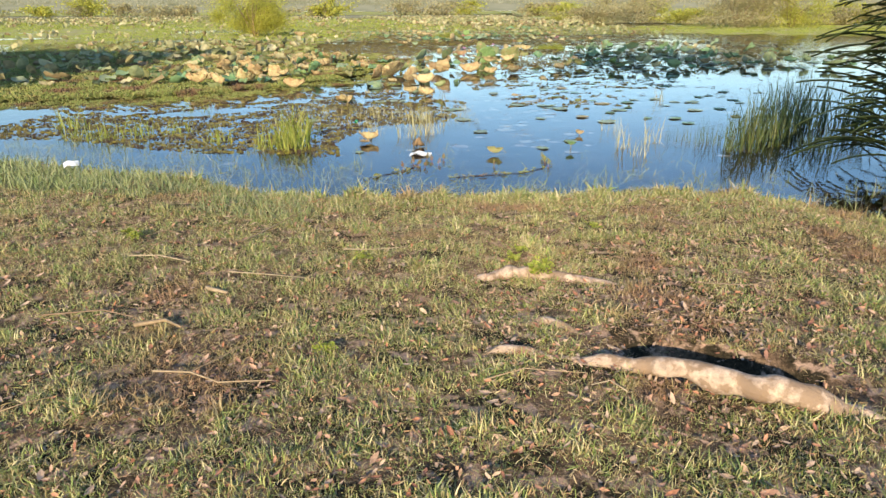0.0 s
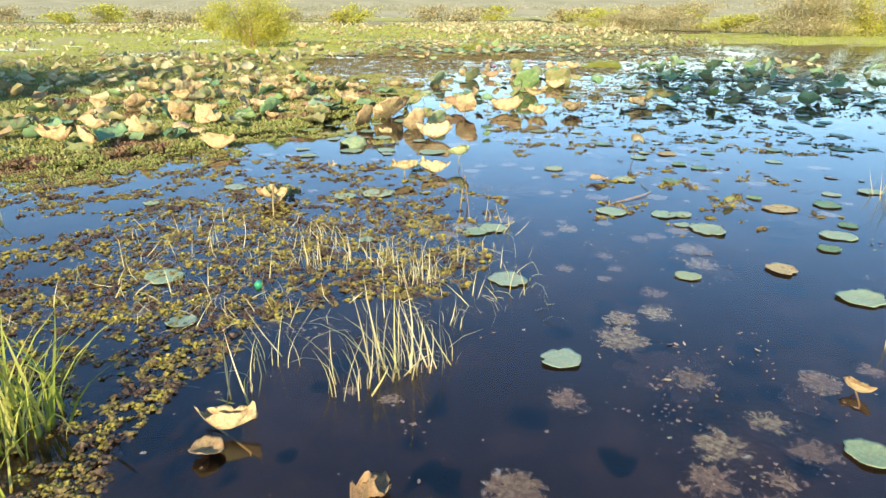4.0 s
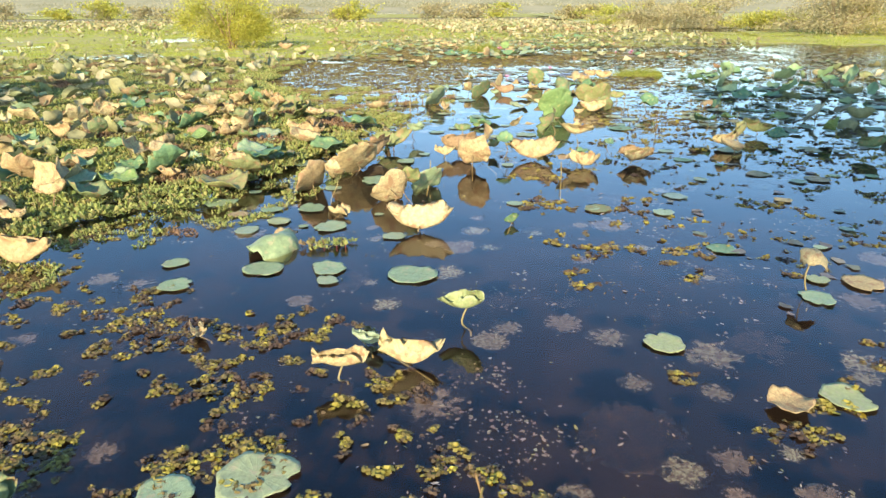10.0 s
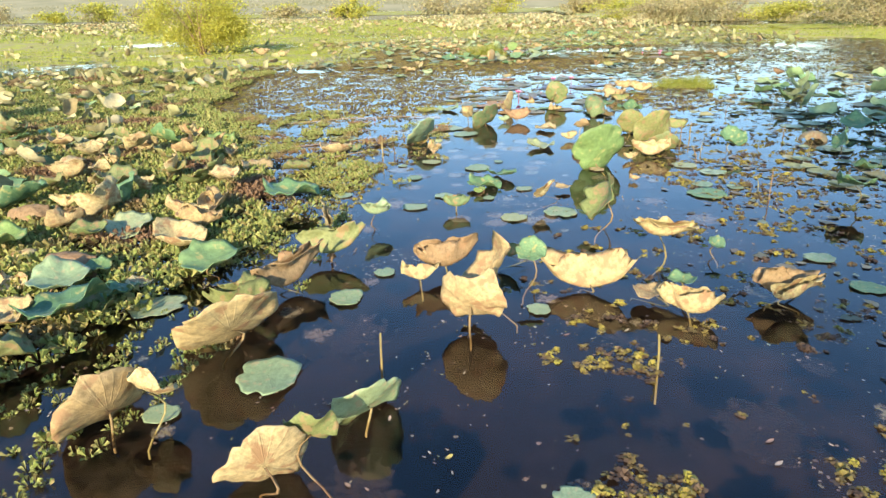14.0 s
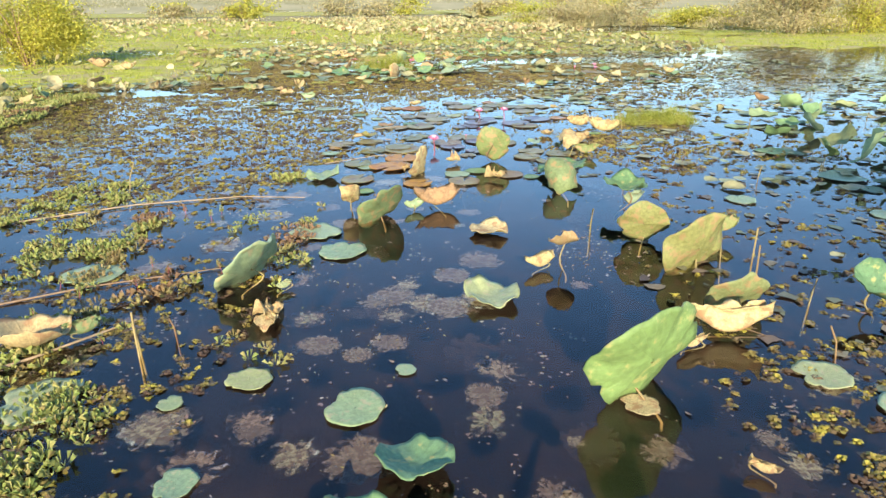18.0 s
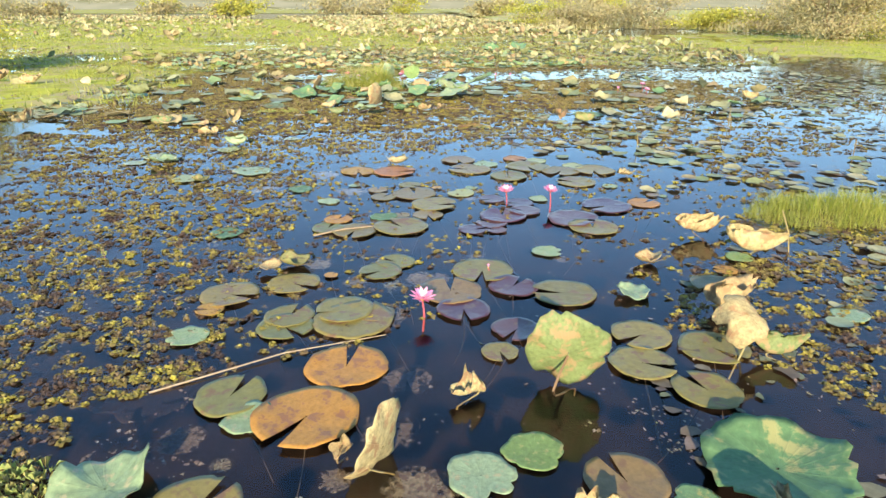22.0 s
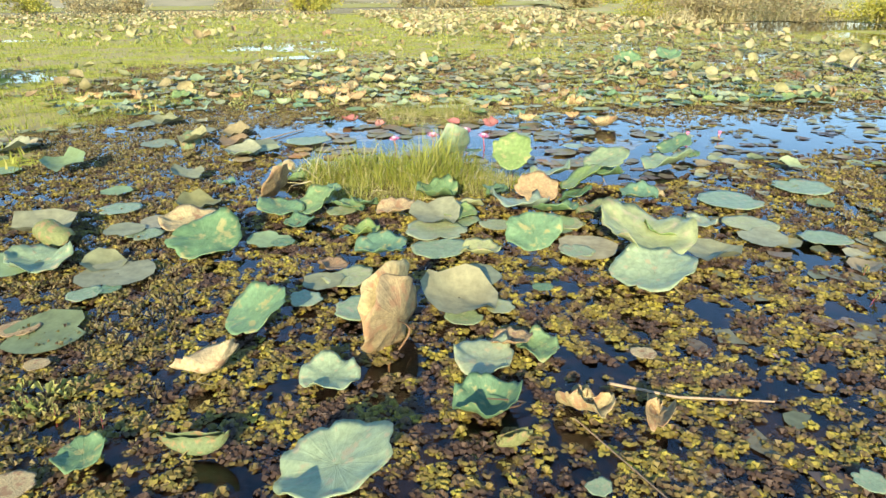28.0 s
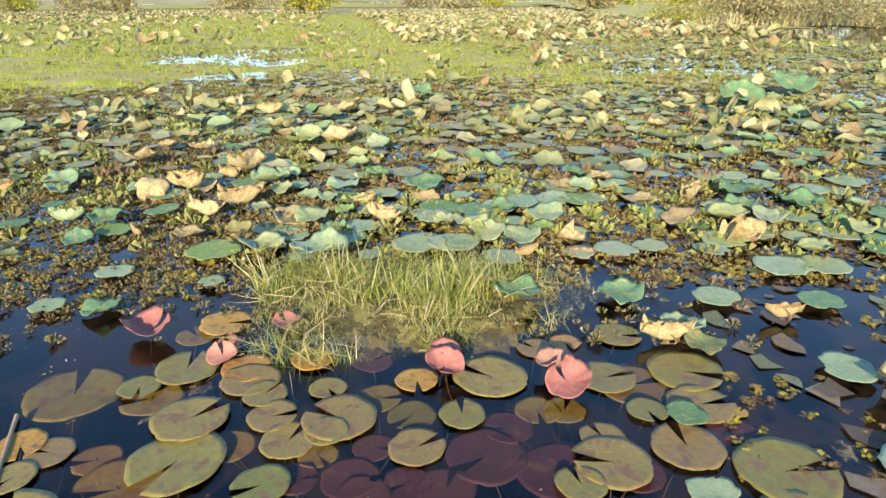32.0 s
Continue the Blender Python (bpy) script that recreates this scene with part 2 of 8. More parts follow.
def rotten_surface(name, stops, blot, solid):
    """A leaf dissolving in the water: eaten to a fringe from the rim inwards, with real holes."""
    m = surface(name, stops, "object", 0.5, 7.0, 0.7, 0.5, 50.0, (blot, 5.0, 0.48), 0, 0.0, None, 0.3)
    nt = m.node_tree
    L = nt.links.new
    tc = nt.nodes.new("ShaderNodeTexCoord")
    rnd = nt.nodes.new("ShaderNodeObjectInfo").outputs["Random"]
    far = nt.nodes.new("ShaderNodeVectorMath")
    far.operation = "LENGTH"
    L(tc.outputs["UV"], far.inputs[0])
    way = nt.nodes.new("ShaderNodeVectorMath")
    way.operation = "NORMALIZE"
    L(tc.outputs["UV"], way.inputs[0])
    ray = nt.nodes.new("ShaderNodeCombineXYZ")
    L(math_node(nt, "MULTIPLY", far.outputs["Value"], 1.2), ray.inputs[2])
    aim = nt.nodes.new("ShaderNodeVectorMath")
    aim.operation = "MULTIPLY_ADD"
    aim.inputs[1].default_value = (1.4, 1.4, 0)
    L(way.outputs[0], aim.inputs[0])
    L(ray.outputs[0], aim.inputs[2])
    streak = nt.nodes.new("ShaderNodeTexNoise")
    streak.noise_dimensions = "4D"
    streak.inputs["Scale"].default_value, streak.inputs["Detail"].default_value, streak.inputs["Roughness"].default_value = 3.0, 5.0, 0.7
    L(aim.outputs[0], streak.inputs["Vector"])
    L(math_node(nt, "MULTIPLY", rnd, 40.0), streak.inputs["W"])
    holes = nt.nodes.new("ShaderNodeTexNoise")
    holes.noise_dimensions = "4D"
    holes.inputs["Scale"].default_value, holes.inputs["Detail"].default_value = 3.5, 6.0
    L(tc.outputs["UV"], holes.inputs["Vector"])
    L(math_node(nt, "MULTIPLY", rnd, 70.0), holes.inputs["W"])
    sound = math_node(nt, "ADD", math_node(nt, "MULTIPLY", streak.outputs["Fac"], 1.3), math_node(nt, "MULTIPLY", holes.outputs["Fac"], 1.2))
    limit = math_node(nt, "ADD", math_node(nt, "MULTIPLY", far.outputs["Value"], 0.66), math_node(nt, "ADD", 0.56, math_node(nt, "MULTIPLY", rnd, 0.36)))
    keep = math_node(nt, "MINIMUM", math_node(nt, "MAXIMUM", math_node(nt, "MULTIPLY", math_node(nt, "SUBTRACT", sound, limit), 6.0), 0.0), 1.0)
    L(math_node(nt, "MULTIPLY", keep, solid), nt.nodes["Principled BSDF"].inputs["Alpha"])
    return m


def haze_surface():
    """Distance through bright air: a plain backdrop, its haze painted as a faint glow."""
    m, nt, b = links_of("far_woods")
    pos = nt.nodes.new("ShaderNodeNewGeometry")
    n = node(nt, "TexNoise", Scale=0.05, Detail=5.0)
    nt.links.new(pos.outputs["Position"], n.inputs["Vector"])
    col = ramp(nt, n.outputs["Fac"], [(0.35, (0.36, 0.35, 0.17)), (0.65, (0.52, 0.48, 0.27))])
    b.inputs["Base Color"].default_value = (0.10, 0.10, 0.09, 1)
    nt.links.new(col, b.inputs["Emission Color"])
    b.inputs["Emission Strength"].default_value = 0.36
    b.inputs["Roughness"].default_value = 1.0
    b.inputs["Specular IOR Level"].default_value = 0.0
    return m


WATER = water_surface()
GROUND = surface("muddy_earth", [(0.030, 0.019, 0.014), (0.030, 0.019, 0.014)], "island", 0.9, 4.0, 0.6, 0.6, 40.0, ((0.016, 0.011, 0.009), 1.6, 0.5), specular=0.1)
BANK = surface("bank_soil", [(0.20, 0.132, 0.082), (0.20, 0.132, 0.082)], "island", 0.95, 90.0, 0.9, 1.0, 160.0, ((0.40, 0.27, 0.19), 14.0, 0.34), specular=0.08, patch=((0.05, 0.040, 0.024), 6.0, 0.46))
TURF = surface("short_grass", [(0.637, 0.519, 0.283), (0.165, 0.248, 0.059), (0.354, 0.401, 0.106), (0.732, 0.614, 0.366), (0.106, 0.165, 0.0413), (0.472, 0.448, 0.165), (0.401, 0.26, 0.153), (0.26, 0.342, 0.0826)], "island", 0.7, 30.0, 0.3, 0.0, 50.0, thin=0.15, patch=((0.36, 0.23, 0.13), 1.6, 0.18))
LUSH = surface("green_grass", [(0.255, 0.323, 0.04), (0.392, 0.418, 0.064), (0.176, 0.237, 0.032), (0.47, 0.437, 0.12), (0.333, 0.38, 0.056)], "island", 0.6, 20.0, 0.25, 0.0, 50.0, thin=0.35)
SPRAWL = surface("sprawling_grass", [(0.24, 0.30, 0.10), (0.34, 0.36, 0.16), (0.16, 0.22, 0.07), (0.42, 0.40, 0.22), (0.28, 0.33, 0.12)], "island", 0.6, 20.0, 0.25, 0.0, 50.0, thin=0.2)
REED = surface("dark_reed", [(0.06, 0.10, 0.025), (0.12, 0.16, 0.04), (0.05, 0.07, 0.025), (0.24, 0.24, 0.08)], "island", 0.55, 20.0, 0.25, 0.0, 50.0, thin=0.2)
THATCH = surface("dead_grass", [(0.416, 0.288, 0.144), (0.24, 0.16, 0.08), (0.64, 0.496, 0.272), (0.128, 0.088, 0.056), (0.256, 0.272, 0.08), (0.448, 0.256, 0.144), (0.144, 0.176, 0.048), (0.576, 0.416, 0.224)], "island", 0.8, 30.0, 0.3, 0.0, 50.0, patch=((0.26, 0.165, 0.10), 2.2, 0.18), specular=0.15)
STRAW = surface("bleached_straw", [(0.50, 0.44, 0.24), (0.40, 0.36, 0.15), (0.56, 0.50, 0.30), (0.36, 0.36, 0.12)], "island", 0.7, 20.0, 0.3, 0.0, 50.0, thin=0.15)
MEADOW = surface("floating_meadow", [(0.40, 0.41, 0.06), (0.40, 0.41, 0.06)], "island", 0.9, 3.0, 0.5, 0.9, 14.0, ((0.34, 0.30, 0.13), 0.9, 0.5), specular=0.1)
SALVINIA = surface("water_fern", [(0.34, 0.29, 0.035), (0.13, 0.085, 0.05), (0.25, 0.21, 0.04), (0.085, 0.056, 0.036), (0.40, 0.35, 0.05), (0.18, 0.135, 0.05), (0.31, 0.27, 0.04)], "island", 0.6, 120.0, 0.5, 0.0, 90.0, thin=0.12, patch=((0.085, 0.055, 0.036), 7.0, 0.38), specular=0.3)
SPRIG = surface("creeping_weed", [(0.27, 0.33, 0.08), (0.37, 0.39, 0.12), (0.18, 0.25, 0.06), (0.31, 0.25, 0.10), (0.42, 0.42, 0.14), (0.24, 0.31, 0.09)], "island", 0.65, 50.0, 0.3, 0.0, 90.0, thin=0.2, patch=((0.26, 0.16, 0.09), 1.3, 0.25))
DRY = surface("dry_lotus", [(0.581, 0.459, 0.227), (0.639, 0.536, 0.293), (0.503, 0.364, 0.18), (0.6, 0.498, 0.255), (0.542, 0.459, 0.227), (0.348, 0.22, 0.123)], "object", 0.7, 9.0, 0.5, 0.9, 45.0, ((0.40, 0.25, 0.13), 2.6, 0.34), 22, 0.20, None, 0.2)
FADED = surface("fading_lotus", [(0.2, 0.258, 0.096), (0.272, 0.284, 0.104), (0.176, 0.258, 0.12), (0.32, 0.31, 0.12)], "object", 0.6, 10.0, 0.4, 0.6, 60.0, ((0.31, 0.23, 0.11), 3.2, 0.36), 22, 0.2, None, 0.3)
GREEN = surface("green_lotus", [(0.130, 0.248, 0.098), (0.180, 0.315, 0.150), (0.105, 0.215, 0.105), (0.240, 0.350, 0.100), (0.150, 0.282, 0.165)], "object", 0.5, 6.0, 0.4, 0.6, 60.0, ((0.33, 0.33, 0.13), 3.0, 0.25), 22, 0.15, None, 0.4)
PALE = surface("pale_lotus", [(0.29, 0.39, 0.19), (0.34, 0.44, 0.25), (0.24, 0.35, 0.19), (0.40, 0.43, 0.18), (0.29, 0.39, 0.27)], "object", 0.42, 6.0, 0.4, 0.5, 60.0, ((0.40, 0.37, 0.21), 3.5, 0.24), 22, 0.15, None, 0.45)
PAD = surface("lily_pad", [(0.19, 0.17, 0.045), (0.25, 0.20, 0.055), (0.23, 0.15, 0.06), (0.16, 0.17, 0.045), (0.27, 0.21, 0.06)], "object", 0.42, 5.0, 0.35, 0.2, 60.0, ((0.17, 0.10, 0.05), 2.2, 0.30), 0, 0.06, None, 0.45)
PURPLE = surface("purple_pad", [(0.095, 0.036, 0.046), (0.080, 0.032, 0.042), (0.115, 0.055, 0.048), (0.072, 0.032, 0.042)], "object", 0.30, 5.0, 0.35, 0.2, 60.0, ((0.13, 0.085, 0.045), 2.2, 0.20), 0, 0.05, None, 0.55)
ORANGE = surface("orange_pad", [(0.48, 0.22, 0.04), (0.44, 0.27, 0.05), (0.40, 0.19, 0.08), (0.48, 0.34, 0.05)], "object", 0.5, 8.0, 0.4, 0.3, 60.0, ((0.26, 0.12, 0.05), 4.0, 0.30), 0, 0.08, None, 0.4)
SALMON = surface("upturned_pad", [(0.44, 0.21, 0.16), (0.38, 0.15, 0.13), (0.48, 0.27, 0.19)], "object", 0.5, 8.0, 0.35, 0.4, 60.0, ((0.40, 0.14, 0.11), 5.0, 0.2), 24, 0.1, None, 0.35)
SUNKEN = rotten_surface("sunken_leaf", [(0.38, 0.37, 0.32), (0.28, 0.24, 0.22), (0.50, 0.52, 0.39), (0.22, 0.19, 0.18), (0.38, 0.32, 0.29), (0.36, 0.42, 0.30)], (0.16, 0.125, 0.11), 0.82)
LIMB = surface("stalk", [(0.24, 0.20, 0.07), (0.32, 0.25, 0.11), (0.20, 0.12, 0.06), (0.28, 0.25, 0.10)], "object", 0.7, 40.0, 0.3, 0.3, 90.0)
TWIG = surface("dead_twig", [(0.30, 0.21, 0.12), (0.42, 0.33, 0.22), (0.24, 0.16, 0.10)], "object", 0.85, 30.0, 0.4, 0.6, 90.0, specular=0.2)
BARK = surface("pale_root", [(0.52, 0.39, 0.29), (0.48, 0.36, 0.27)], "island", 0.95, 40.0, 0.6, 1.0, 90.0, ((0.26, 0.18, 0.12), 14.0, 0.48), specular=0.1)
LITTER = surface("fallen_leaf", [(0.40, 0.19, 0.11), (0.44, 0.28, 0.19), (0.52, 0.38, 0.27), (0.26, 0.12, 0.08), (0.48, 0.21, 0.11), (0.50, 0.36, 0.26), (0.34, 0.22, 0.15)], "island", 0.75, 60.0, 0.3, 0.0, 90.0, specular=0.2)
BUSHY = surface("bush_leaf", [(0.52, 0.52, 0.08), (0.62, 0.58, 0.10), (0.42, 0.43, 0.08), (0.60, 0.54, 0.14)], "island", 0.6, 5.0, 0.25, 0.0, 50.0, thin=0.5)
SCRUB = surface("dry_scrub", [(0.44, 0.38, 0.18), (0.50, 0.43, 0.23), (0.38, 0.36, 0.15), (0.42, 0.34, 0.19)], "island", 0.8, 5.0, 0.3, 0.0, 50.0, thin=0.4)
# near-black greens: shade on the screw pine is put into the leaf colour
SHADE = surface("shaded_leaf", [(0.04, 0.06, 0.02), (0.06, 0.085, 0.025), (0.08, 0.10, 0.03)], "island", 0.5, 10.0, 0.3, 0.0, 50.0, thin=0.1)
FARLEAF = surface("distant_leaf", [(0.22, 0.29, 0.17), (0.33, 0.32, 0.17), (0.17, 0.23, 0.10), (0.40, 0.37, 0.22), (0.26, 0.32, 0.19), (0.28, 0.20, 0.11)], "island", 0.6, 20.0, 0.4, 0.0, 50.0, thin=0.15)
FARDRY = surface("distant_dry_leaf", [(0.46, 0.39, 0.19), (0.32, 0.32, 0.14), (0.54, 0.47, 0.28), (0.22, 0.25, 0.10), (0.32, 0.22, 0.11), (0.24, 0.28, 0.13)], "island", 0.7, 20.0, 0.4, 0.0, 50.0, thin=0.18)
PINK = surface("pink_petal", [(0.82, 0.30, 0.50), (0.84, 0.40, 0.58), (0.78, 0.22, 0.44)], "object", 0.5, 20.0, 0.15, 0.2, 60.0, thin=0.25)
BLUSH = surface("blush_petal", [(0.86, 0.66, 0.74), (0.86, 0.72, 0.78)], "object", 0.5, 20.0, 0.1, 0.2, 60.0, thin=0.25)
YOLK = surface("flower_heart", [(0.75, 0.50, 0.08), (0.75, 0.50, 0.08)], "object", 0.6, 60.0, 0.3, 0.3, 90.0)
MUDSTALK = surface("sunken_stalk", [(0.05, 0.028, 0.024), (0.035, 0.028, 0.02)], "object", 0.6, 30.0, 0.3, 0.2, 90.0)
REDSTALK = surface("red_stalk", [(0.42, 0.09, 0.11), (0.34, 0.07, 0.10)], "object", 0.5, 30.0, 0.3, 0.2, 90.0)
WHITE = surface("white_plastic", [(0.82, 0.82, 0.80), (0.82, 0.82, 0.80)], "object", 0.35, 12.0, 0.08, 0.3, 20.0, specular=0.5)
BOTTLE = surface("green_plastic", [(0.03, 0.24, 0.12), (0.03, 0.24, 0.12)], "object", 0.25, 12.0, 0.15, 0.3, 30.0, specular=0.5)
HAZE = haze_surface()
HOUSE = surface("far_wall", [(0.70, 0.68, 0.66), (0.60, 0.57, 0.55)], "object", 0.9, 2.0, 0.15, 0.1, 8.0)
ROOF = surface("far_roof", [(0.46, 0.20, 0.16), (0.40, 0.38, 0.38)], "object", 0.8, 2.0, 0.15, 0.1, 8.0)
FARGREEN = surface("distant_green_leaf", [(0.18, 0.30, 0.12), (0.26, 0.38, 0.17), (0.34, 0.42, 0.22), (0.14, 0.25, 0.11), (0.40, 0.42, 0.18)], "island", 0.6, 12.0, 0.4, 0.3, 50.0, thin=0.12)
DROWNED = rotten_surface("drowned_leaf", [(0.075, 0.05, 0.036), (0.055, 0.034, 0.026), (0.085, 0.058, 0.042), (0.05, 0.036, 0.03)], (0.03, 0.02, 0.016), 0.7)
CRUMB = surface("leaf_crumb", [(0.29, 0.22, 0.17), (0.24, 0.16, 0.12), (0.32, 0.27, 0.23), (0.30, 0.26, 0.08), (0.20, 0.12, 0.10), (0.30, 0.23, 0.19)], "island", 0.75, 60.0, 0.3, 0.0, 90.0, specular=0.2)
ROTTEN = surface("rotten_leaf", [(0.17, 0.135, 0.13), (0.24, 0.21, 0.19), (0.12, 0.09, 0.085), (0.30, 0.26, 0.20)], "island", 0.6, 16.0, 0.75, 0.5, 40.0, ((0.05, 0.038, 0.036), 9.0, 0.62), specular=0.3)
STRAWLAND = surface("straw_marsh", [(0.48, 0.42, 0.20), (0.48, 0.42, 0.20)], "island", 0.9, 1.2, 0.5, 0.9, 9.0, ((0.36, 0.38, 0.12), 0.15, 0.5), specular=0.1)
PEAT = surface("tussock_peat", [(0.12, 0.10, 0.045), (0.12, 0.10, 0.045)], "island", 0.95, 30.0, 0.8, 0.8, 60.0, ((0.22, 0.20, 0.07), 12.0, 0.4), specular=0.1)

DEBRIS = surface("rotting_weed", [(0.17, 0.125, 0.06), (0.25, 0.20, 0.09), (0.11, 0.08, 0.05), (0.24, 0.23, 0.08), (0.31, 0.25, 0.14), (0.16, 0.17, 0.07)], "island", 0.8, 60.0, 0.4, 0.0, 90.0, thin=0.1, specular=0.15)
SCUM = surface("rotten_shred", [(0.34, 0.26, 0.22), (0.24, 0.17, 0.15), (0.42, 0.36, 0.29), (0.19, 0.13, 0.12), (0.36, 0.35, 0.22), (0.28, 0.20, 0.18)], "island", 0.7, 70.0, 0.5, 0.0, 90.0, specular=0.25)
SCRAPS = surface("floating_scrap", [(0.10, 0.11, 0.06), (0.16, 0.11, 0.07), (0.17, 0.20, 0.11), (0.08, 0.06, 0.05), (0.26, 0.22, 0.14), (0.12, 0.14, 0.07), (0.20, 0.15, 0.12)], "island", 0.55, 40.0, 0.4, 0.0, 90.0, specular=0.3)

# ---- ground and water ----
BANK_EDGE = [(-40, 7.5), (-8, 6.0), (-3.3, 4.95), (-1.8, 4.45), (-0.5, 3.9), (0.5, 3.95), (1.6, 3.9), (2.2, 3.8), (2.75, 3.35), (3.6, 2.6), (7, 1.5), (40, -4)]


def bank_line(x):
    xs, ys = zip(*BANK_EDGE)
    return np.interp(x, xs, ys) + 0.10 * wob(x, x * 0, 0.9, 3)


def ground_height(x, y):
    d = bank_line(x) - y
    top = 0.13 * (1 - np.exp(-np.clip(d, 0, None) / 0.8)) + 0.02 * np.clip(d - 1.5, 0, 8)
    bed = -0.30 * (1 - np.exp(np.clip(d, None, 0) / 0.9)) - 0.02
    hollow = 0.13 * np.exp(-((x - 0.95) / 0.27) ** 4 - ((y - 1.60 + 0.35 * (x - 0.92)) / 0.10) ** 4)
    return np.where(d > 0, top - 0.01 - hollow, bed) + 0.018 * wob(x, y, 0.5, 5) * np.clip(d + 0.6, 0, 1) + 0.02 * wob(x, y, 1.7, 6)


def spaced(lo, hi, near_lo, near_hi, step, grow=1.25):
    a = list(np.arange(near_lo, near_hi + 1e-6, step))
    s = step
    while a[-1] < hi:
        s *= grow
        a.append(a[-1] + s)
    s = step
    while a[0] > lo:
        s *= grow
        a.insert(0, a[0] - s)
    return np.array(a)


def sheet(xs, ys, height):
    gx, gy = np.meshgrid(xs, ys)
    v = np.stack([gx.ravel(), gy.ravel(), height(gx, gy).ravel()], 1)
    nx = len(xs)
    i = np.arange(len(ys) - 1)[:, None] * nx + np.arange(nx - 1)[None]
    i = i.ravel()
    return v, np.stack([i, i + 1, i + nx + 1, i + nx], 1)


gv, gf = sheet(spaced(-1500, 1500, -5, 5, 0.06), spaced(-1500, 2500, 0.6, 6.6, 0.06), ground_height)
ground = tagged(new("ground", mesh_of("ground", gv, gf, BANK)), "trodden brown earth bank running down into a muddy pond bed", "ground", "", "structure")
ground.data.materials.append(GROUND)
mid = gv[gf].mean(1)
ground.data.polygons.foreach_set("material_index", ((bank_line(mid[:, 0]) - mid[:, 1]) < 0.15).astype(np.int32))
wv, wf = sheet(spaced(-1500, 1500, -6, 10, 2.0), spaced(-4, 900, 0, 40, 2.0), lambda x, y: x * 0)
water = tagged(new("water", mesh_of("water", wv, wf, WATER)), "still dark pond water mirroring a blue sky", "water", "", "structure")
water.visible_shadow = False


# ---- floating meadow ----
def meadow_field(x, y):
    f = np.full(np.shape(x), -1.0)
    f = np.maximum(f, 1.0 - np.abs((y - 62 + 0.4 * x) / 27) + 0.0 * x)
    f = np.where((x > 2 + 0.12 * (y - 40)), f - (x - 2 - 0.12 * (y - 40)) * 0.35, f)
    f = np.maximum(f, 1 - np.hypot((x + 7) / 4.5, (y - 27.5) / 2.4))
    f = np.maximum(f, 1 - np.hypot((x + 3.6) / 1.4, (y - 31) / 1.5))
    f = np.maximum(f, 1 - np.hypot((x + 9.5) / 5, (y - 33.5) / 3.4))
    f = np.maximum(f, 1.3 - np.hypot((x + 42) / 34, (y - 46) / 22))
    f = np.maximum(f, 1 - np.hypot((x - 25) / 13, (y - 42.5) / 5.5))
    f = np.where((x > -1.5) & (y < 37), -2.0, f)
    f = np.maximum(f, 1 - np.hypot((x + 4.8) / 5.5, (y - 38.8) / 3.2))
    f = np.maximum(f, 1.2 - np.hypot((x + 7) / 6, (y - 44) / 5))
    f = np.maximum(f, 1.15 - np.hypot((x - 20.5) / 6.5, (y - 34.5) / 5.5))
    f = np.maximum(f, 1.2 - np.hypot((x + 16) / 5, (y - 27) / 2.5))
    return f + 0.55 * wob(x, y, 6, 11) + 0.25 * wob(x, y, 1.6, 12) - 0.15


def meadow_sheet(x0, x1, y0, y1, step):
    xs, ys = np.arange(x0, x1, step), np.arange(y0, y1, step)
    v, f = sheet(xs, ys, lambda x, y: 0.05 * np.clip(meadow_field(x, y) * 2, -0.6, 1) + 0.02 * wob(x, y, 0.9, 14))
    keep = meadow_field(*v[f].mean(1)[:, :2].T) > -0.1
    f = f[keep]
    used, inv = np.unique(f, return_inverse=True)
    return v[used], inv.reshape(f.shape)


mv, mf = soup([meadow_sheet(-20, 32, 22, 50, 0.35), meadow_sheet(-90, -19.0, 20, 51, 0.9), meadow_sheet(-120, 50, 48.6, 160, 1.6), sheet(np.arange(-420, 90, 12.0), np.arange(159, 400, 12.0), lambda x, y: 0.04 + 0.02 * wob(x, y, 20, 15))])

stuff("floating_meadow", mv, mf, MEADOW, "bright yellow-green mat of low floating grass on the pond", "grass")


def strip(segments, width, bend, length=1.0):
    """A tapering blade standing up and bending to +x: quads with a pinched tip."""
    v, f = [], []
    for i in range(segments + 1):
        u = i / segments
        a = bend * u
        w = width * (1 - u) ** 0.7 * 0.5 + 0.0006
        v += [(length * u * math.sin(a), -w, length * u * math.cos(a)), (length * u * math.sin(a), w, length * u * math.cos(a))]
    for i in range(segments):
        f.append((2 * i, 2 * i + 1, 2 * i + 3, 2 * i + 2))
    return np.array(v), np.array(f)


def blades(x, y, z, height, width=0.05, bend=0.6, lean=0.35, segments=2):
    """Grass blades at the given roots."""
    out = []
    pick = rng.integers(0, 4, len(x))
    for k in range(4):
        tv, tf = strip(segments, width, bend * (0.3 + 0.45 * k))
        s = pick == k
        n = s.sum()
        if n:
            out.append(repeat(tv, tf, places(x[s], y[s], z[s] if np.ndim(z) else z, (height[s] if np.ndim(height) else height * rng.uniform(0.55, 1.2, n)), rng.uniform(0, 6.28, n), np.abs(rng.normal(0, lean, n)), rng.uniform(0, 6.28, n))))
    return soup(out)


def scatter_in(n, x0, x1, y0, y1, keep):
    x, y = rng.uniform(x0, x1, n), rng.uniform(y0, y1, n)
    k = keep(x, y)
    return x[k], y[k]


